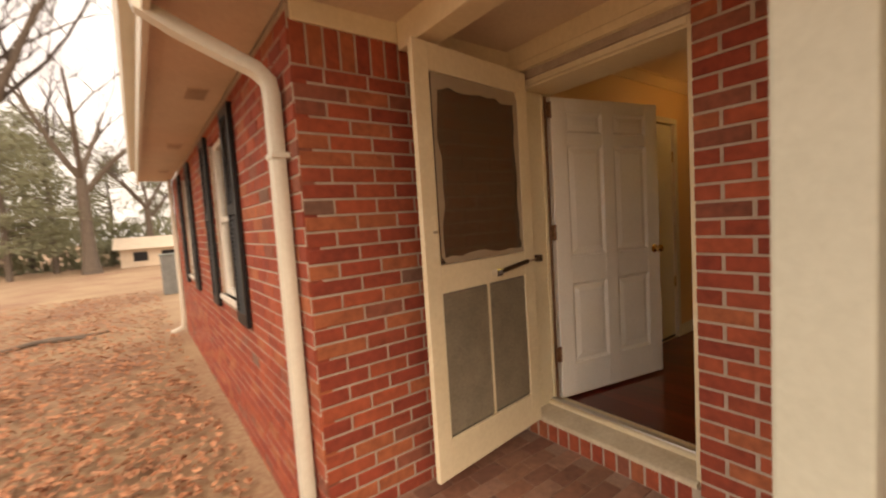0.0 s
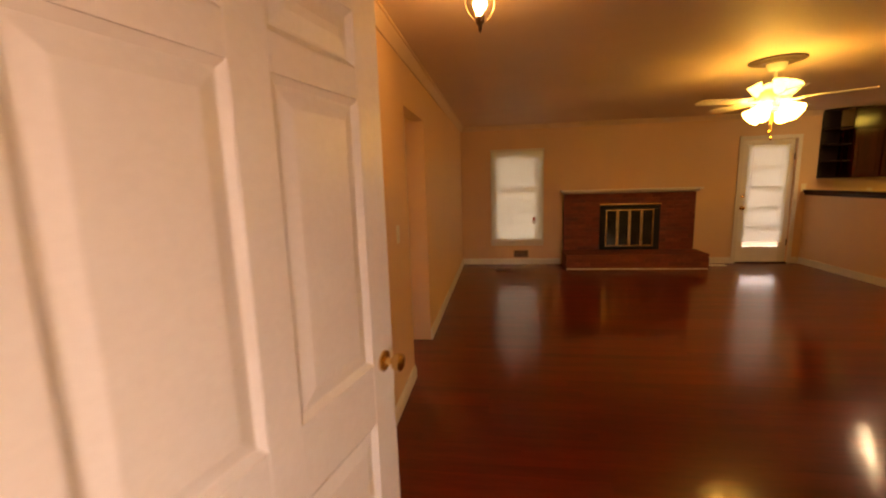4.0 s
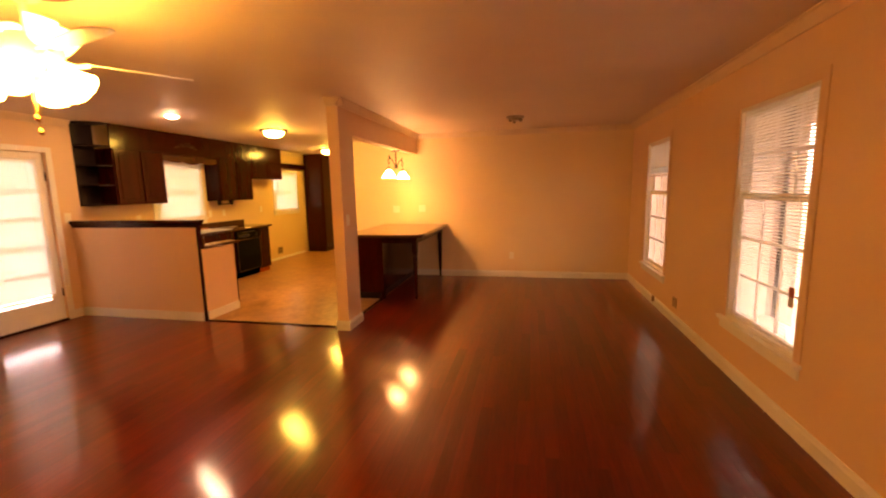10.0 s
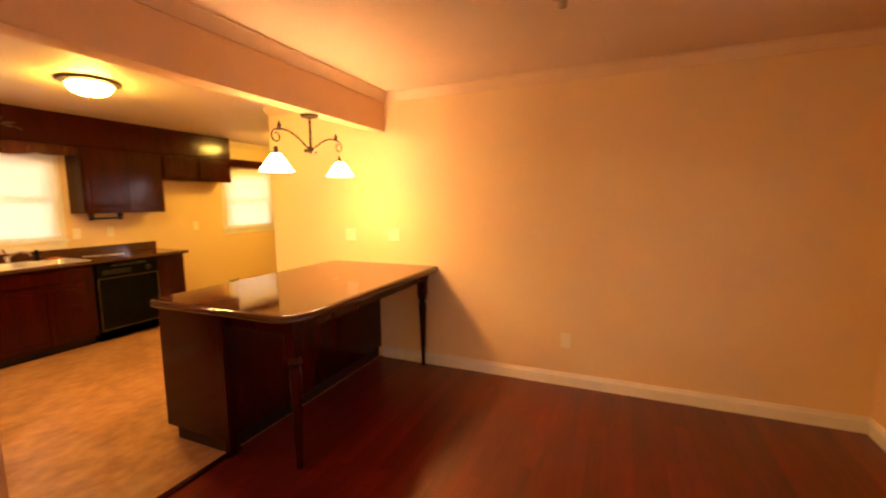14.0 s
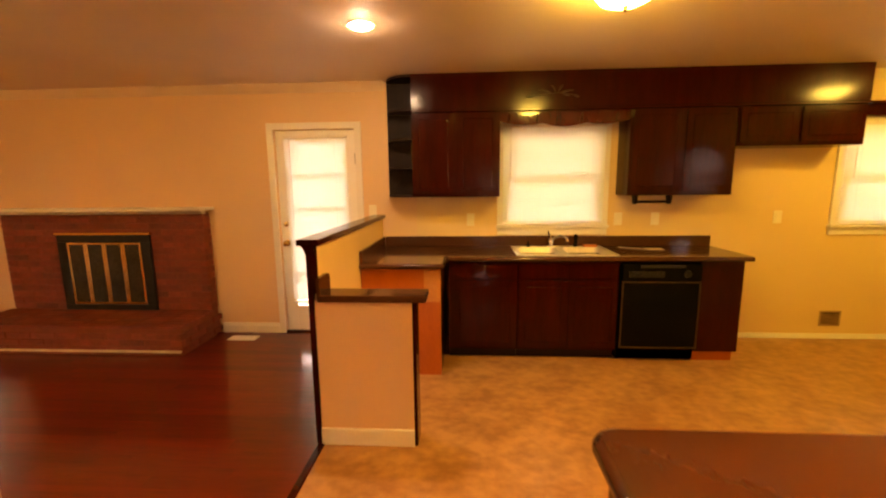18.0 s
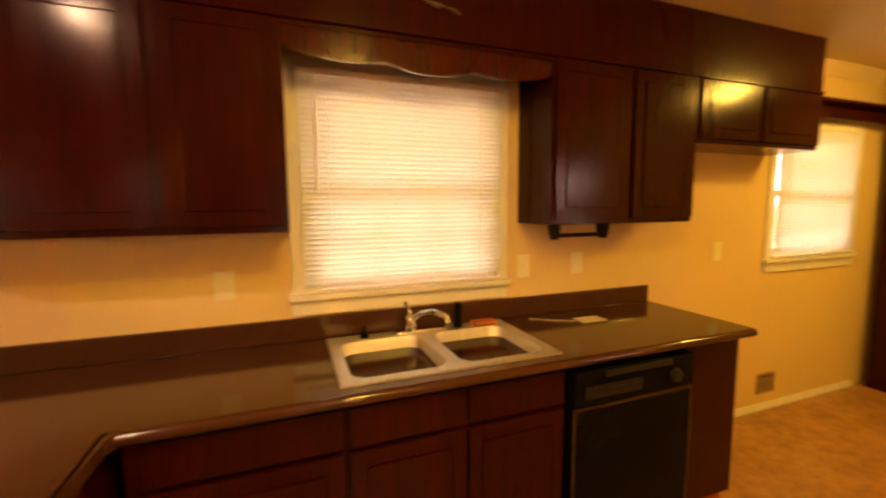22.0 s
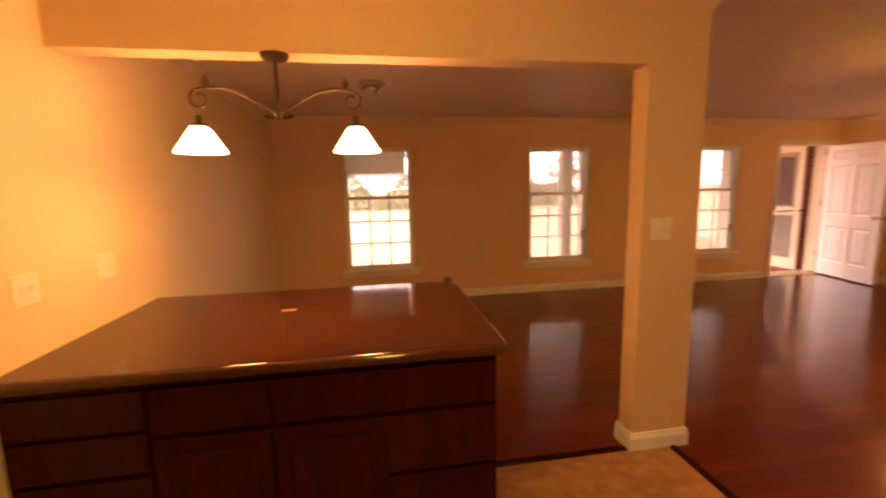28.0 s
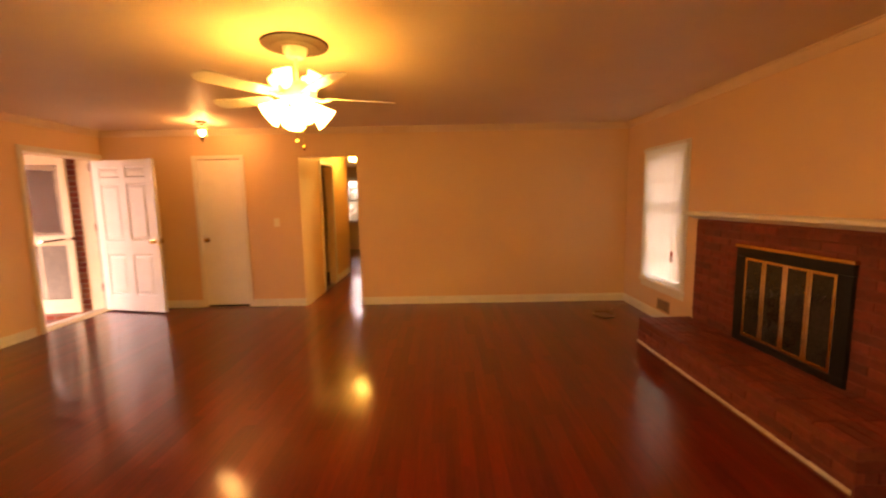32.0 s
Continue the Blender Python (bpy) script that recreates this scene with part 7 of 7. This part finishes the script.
items = list(side_courses(WX + 0.005, BR - 0.005, 1.195))
lay(side, "x", 2.60, items, BRICK, 0.0637, 0.07, 300, "far_bricks", BRICK_FAR)
sold = brick_mesh(0.068, 0.19, 0.07, "x", BRICK)
for i in range(17):
    piece("brick", sold, (WX + 0.045 + i * 0.0795, 2.60, 2.115), side)
wing = bpy.data.objects["wall_wing_front_backing"]
items = sorted(courses(2.60, 9.4, GROUND - 0.05, 2.27, COURSE, BLEN, JOINT, [(a, b, c - 0.05, d) for a, b, c, d in WING], 0.1), key=lambda i: i[0])
lay(wing, "y", WX, items, BRICK, COURSE - JOINT, 0.07, 280, "far_bricks", BRICK_FAR)
PAVER = brick_material("worn_brown_paver", [(0.0, (0.25, 0.125, 0.08)), (0.25, (0.19, 0.088, 0.058)), (0.5, (0.29, 0.155, 0.105)), (0.75, (0.22, 0.10, 0.062)), (0.9, (0.155, 0.078, 0.056))], 0.8)
bm = boxed(-0.0985, 0.0985, -0.047, 0.047, -0.02, 0.006, 0.004)
paver = bpy.data.meshes.new("paver")
bm.to_mesh(paver)
bm.free()
paver.materials.append(PAVER)
porch = bpy.data.objects["porch_floor"]
for i in range(30):
    for j in range(7):
        piece("paver", paver, (0.972 + j * 0.205 + (0.1025 if i % 2 else 0.0), 2.53 - i * 0.102, PORCH), porch)
rl_me = brick_mesh(0.0665, 0.110, 0.035, "y", BRICK, 0.005)
for i in range(13):
    piece("brick", rl_me, (BR - 0.0015 - 0.0015 * (i % 2), 2.5435 - i * 0.0774, -0.083), rw)
# fireplace bricks: long thin courses
FC_, FL = 0.063, 0.232
items = list(courses(FY0, FY1, 0.275, 1.24, FC_, FL, 0.008, [(-0.66, 0.19, 0.2, 1.02)], 0.03))
lay(fp, "y", FX, items, FIREBRICK, FC_ - 0.008, 0.05, 150, "far_bricks", FIREBRICK)
items = list(courses(FY0 - 0.03, FY1 + 0.03, 0.022, 0.245, FC_, FL, 0.008, []))
lay(fp, "y", HX, items, FIREBRICK, FC_ - 0.008, 0.05, 60, "far_bricks", FIREBRICK)
part("hearth_slab_bed", boxed(HX + 0.01, FX + 0.01, FY0 - 0.025, FY1 + 0.025, 0.232, 0.260), MORTAR_DARK, fp)
bm = boxed(0, 0.0645, 0, 0.2330, 0, 0.022, 0.002)
hearth_brick = bpy.data.meshes.new("brick")
bm.to_mesh(hearth_brick)
bm.free()
hearth_brick.materials.append(FIREBRICK)
for j in range(9):
    for k in range(7):
        piece("brick", hearth_brick, (HX + k * 0.0725, FY0 - 0.03 + j * 0.2417, 0.249), fp)
side_items = list(courses(FX + 0.01, EW, 0.275, 1.24, FC_, FL, 0.008, []))
lay(fp, "x", FY0, side_items, FIREBRICK, FC_ - 0.008, 0.05, 40, "far_bricks", FIREBRICK)
lay(fp, "x", FY0 - 0.03, list(courses(HX, EW, 0.022, 0.245, FC_, FL, 0.008, [])), FIREBRICK, FC_ - 0.008, 0.05, 16, "far_bricks", FIREBRICK)

# hardwood planks
PWID = 0.083


def plank_mesh(length, material):
    bm = bmesh.new()
    w, c, h = PWID - 0.0002, 0.0001, 0.012
    lo = [bm.verts.new(p) for p in ((0, 0, -h), (w, 0, -h), (w, length, -h), (0, length, -h))]
    mi = [bm.verts.new(p) for p in ((0, 0, -c), (w, 0, -c), (w, length, -c), (0, length, -c))]
    hi = [bm.verts.new(p) for p in ((c, c, 0), (w - c, c, 0), (w - c, length - c, 0), (c, length - c, 0))]
    bm.faces.new(hi)
    for a, b in ((mi, hi), (lo, mi)):
        for i in range(4):
            bm.faces.new((a[i], a[(i + 1) % 4], b[(i + 1) % 4], b[i]))
    bmesh.ops.recalc_face_normals(bm, faces=bm.faces)
    me = bpy.data.meshes.new("plank")
    bm.to_mesh(me)
    bm.free()
    me.materials.append(material)
    return me


rng = random.Random(11)
plank_cache = {}
rest_v, rest_f = [], []
count = 0
x = FW - 0.12
while x < EW - 0.01:
    inside = x < TILEX - 0.03
    spans = [((SW if inside else TILEY + 0.01), (6.0 if 5.40 < x < 6.15 else NW))]
    for y0, y1 in spans:
        y = y0 - rng.uniform(0.0, 1.1)
        while y < y1:
            l = rng.choice((0.7, 0.9, 1.1, 1.4, 1.7, 2.0))
            a, b = max(y, y0), min(y + l, y1)
            y += l
            if b - a < 0.03 or (x + PWID < FW and not 1.5 < (a + b) / 2 < 2.5 and not (a < 2.4 and b > 1.6)):
                continue
            if x + PWID < FW:
                a, b = 1.54, 2.545
                y = y1
            ln = round(b - a - 0.0004, 3)
            if count < 300 and -3.2 < (a + b) / 2 and x < 6.6:
                if ln not in plank_cache:
                    plank_cache[ln] = plank_mesh(ln, PLANK)
                piece("plank", plank_cache[ln], (x, a, 0.0), floor)
                count += 1
            else:
                me = plank_mesh(ln, PLANK)
                n0 = len(rest_v)
                rest_v += [(v.co.x + x, v.co.y + a, v.co.z) for v in me.vertices]
                rest_f += [tuple(i + n0 for i in p.vertices) for p in me.polygons]
                bpy.data.meshes.remove(me)
    x += PWID
me = bpy.data.meshes.new("far_planks")
me.from_pydata(rest_v, [], rest_f)
me.materials.append(PLANK_FAR)
ob = new("far_planks", me)
ob.parent = floor
tagged(ob, "", "", "", "stuff")

# fallen leaves on the lawn beside the wing
rng = random.Random(9)
lv, lf = [], []
for i in range(26000):
    y = 2.0 + 16 * rng.random() ** 1.5
    x = 0.9 - rng.random() ** 0.8 * (3.0 + 0.5 * y)
    if rng.random() < 0.25 * max(0, -x - 1.0):
        continue
    s = rng.uniform(0.018, 0.042) * (1 + y * 0.02)
    a = rng.uniform(0, 6.28)
    z = GROUND + 0.055 + rng.uniform(-0.01, 0.03) - 0.012 * max(0.0, math.hypot(x - 4, y) - 8)
    n0 = len(lv)
    for k, (du, dv) in enumerate(((-1, 0), (-0.2, -0.6), (0.5, -0.45), (1.1, 0), (0.5, 0.45), (-0.2, 0.6))):
        u, v = du * s, dv * s
        lv.append((x + u * math.cos(a) - v * math.sin(a), y + u * math.sin(a) + v * math.cos(a), z + rng.uniform(-0.012, 0.018)))
    lf += [(n0, n0 + 1, n0 + 2, n0 + 3), (n0, n0 + 3, n0 + 4, n0 + 5)]
me = bpy.data.meshes.new("fallen_leaves")
me.from_pydata(lv, [], lf)
me.materials.append(LEAF)
tagged(new("fallen_leaves", me), "brown oak leaves scattered over the lawn", "leaves", "", "stuff")
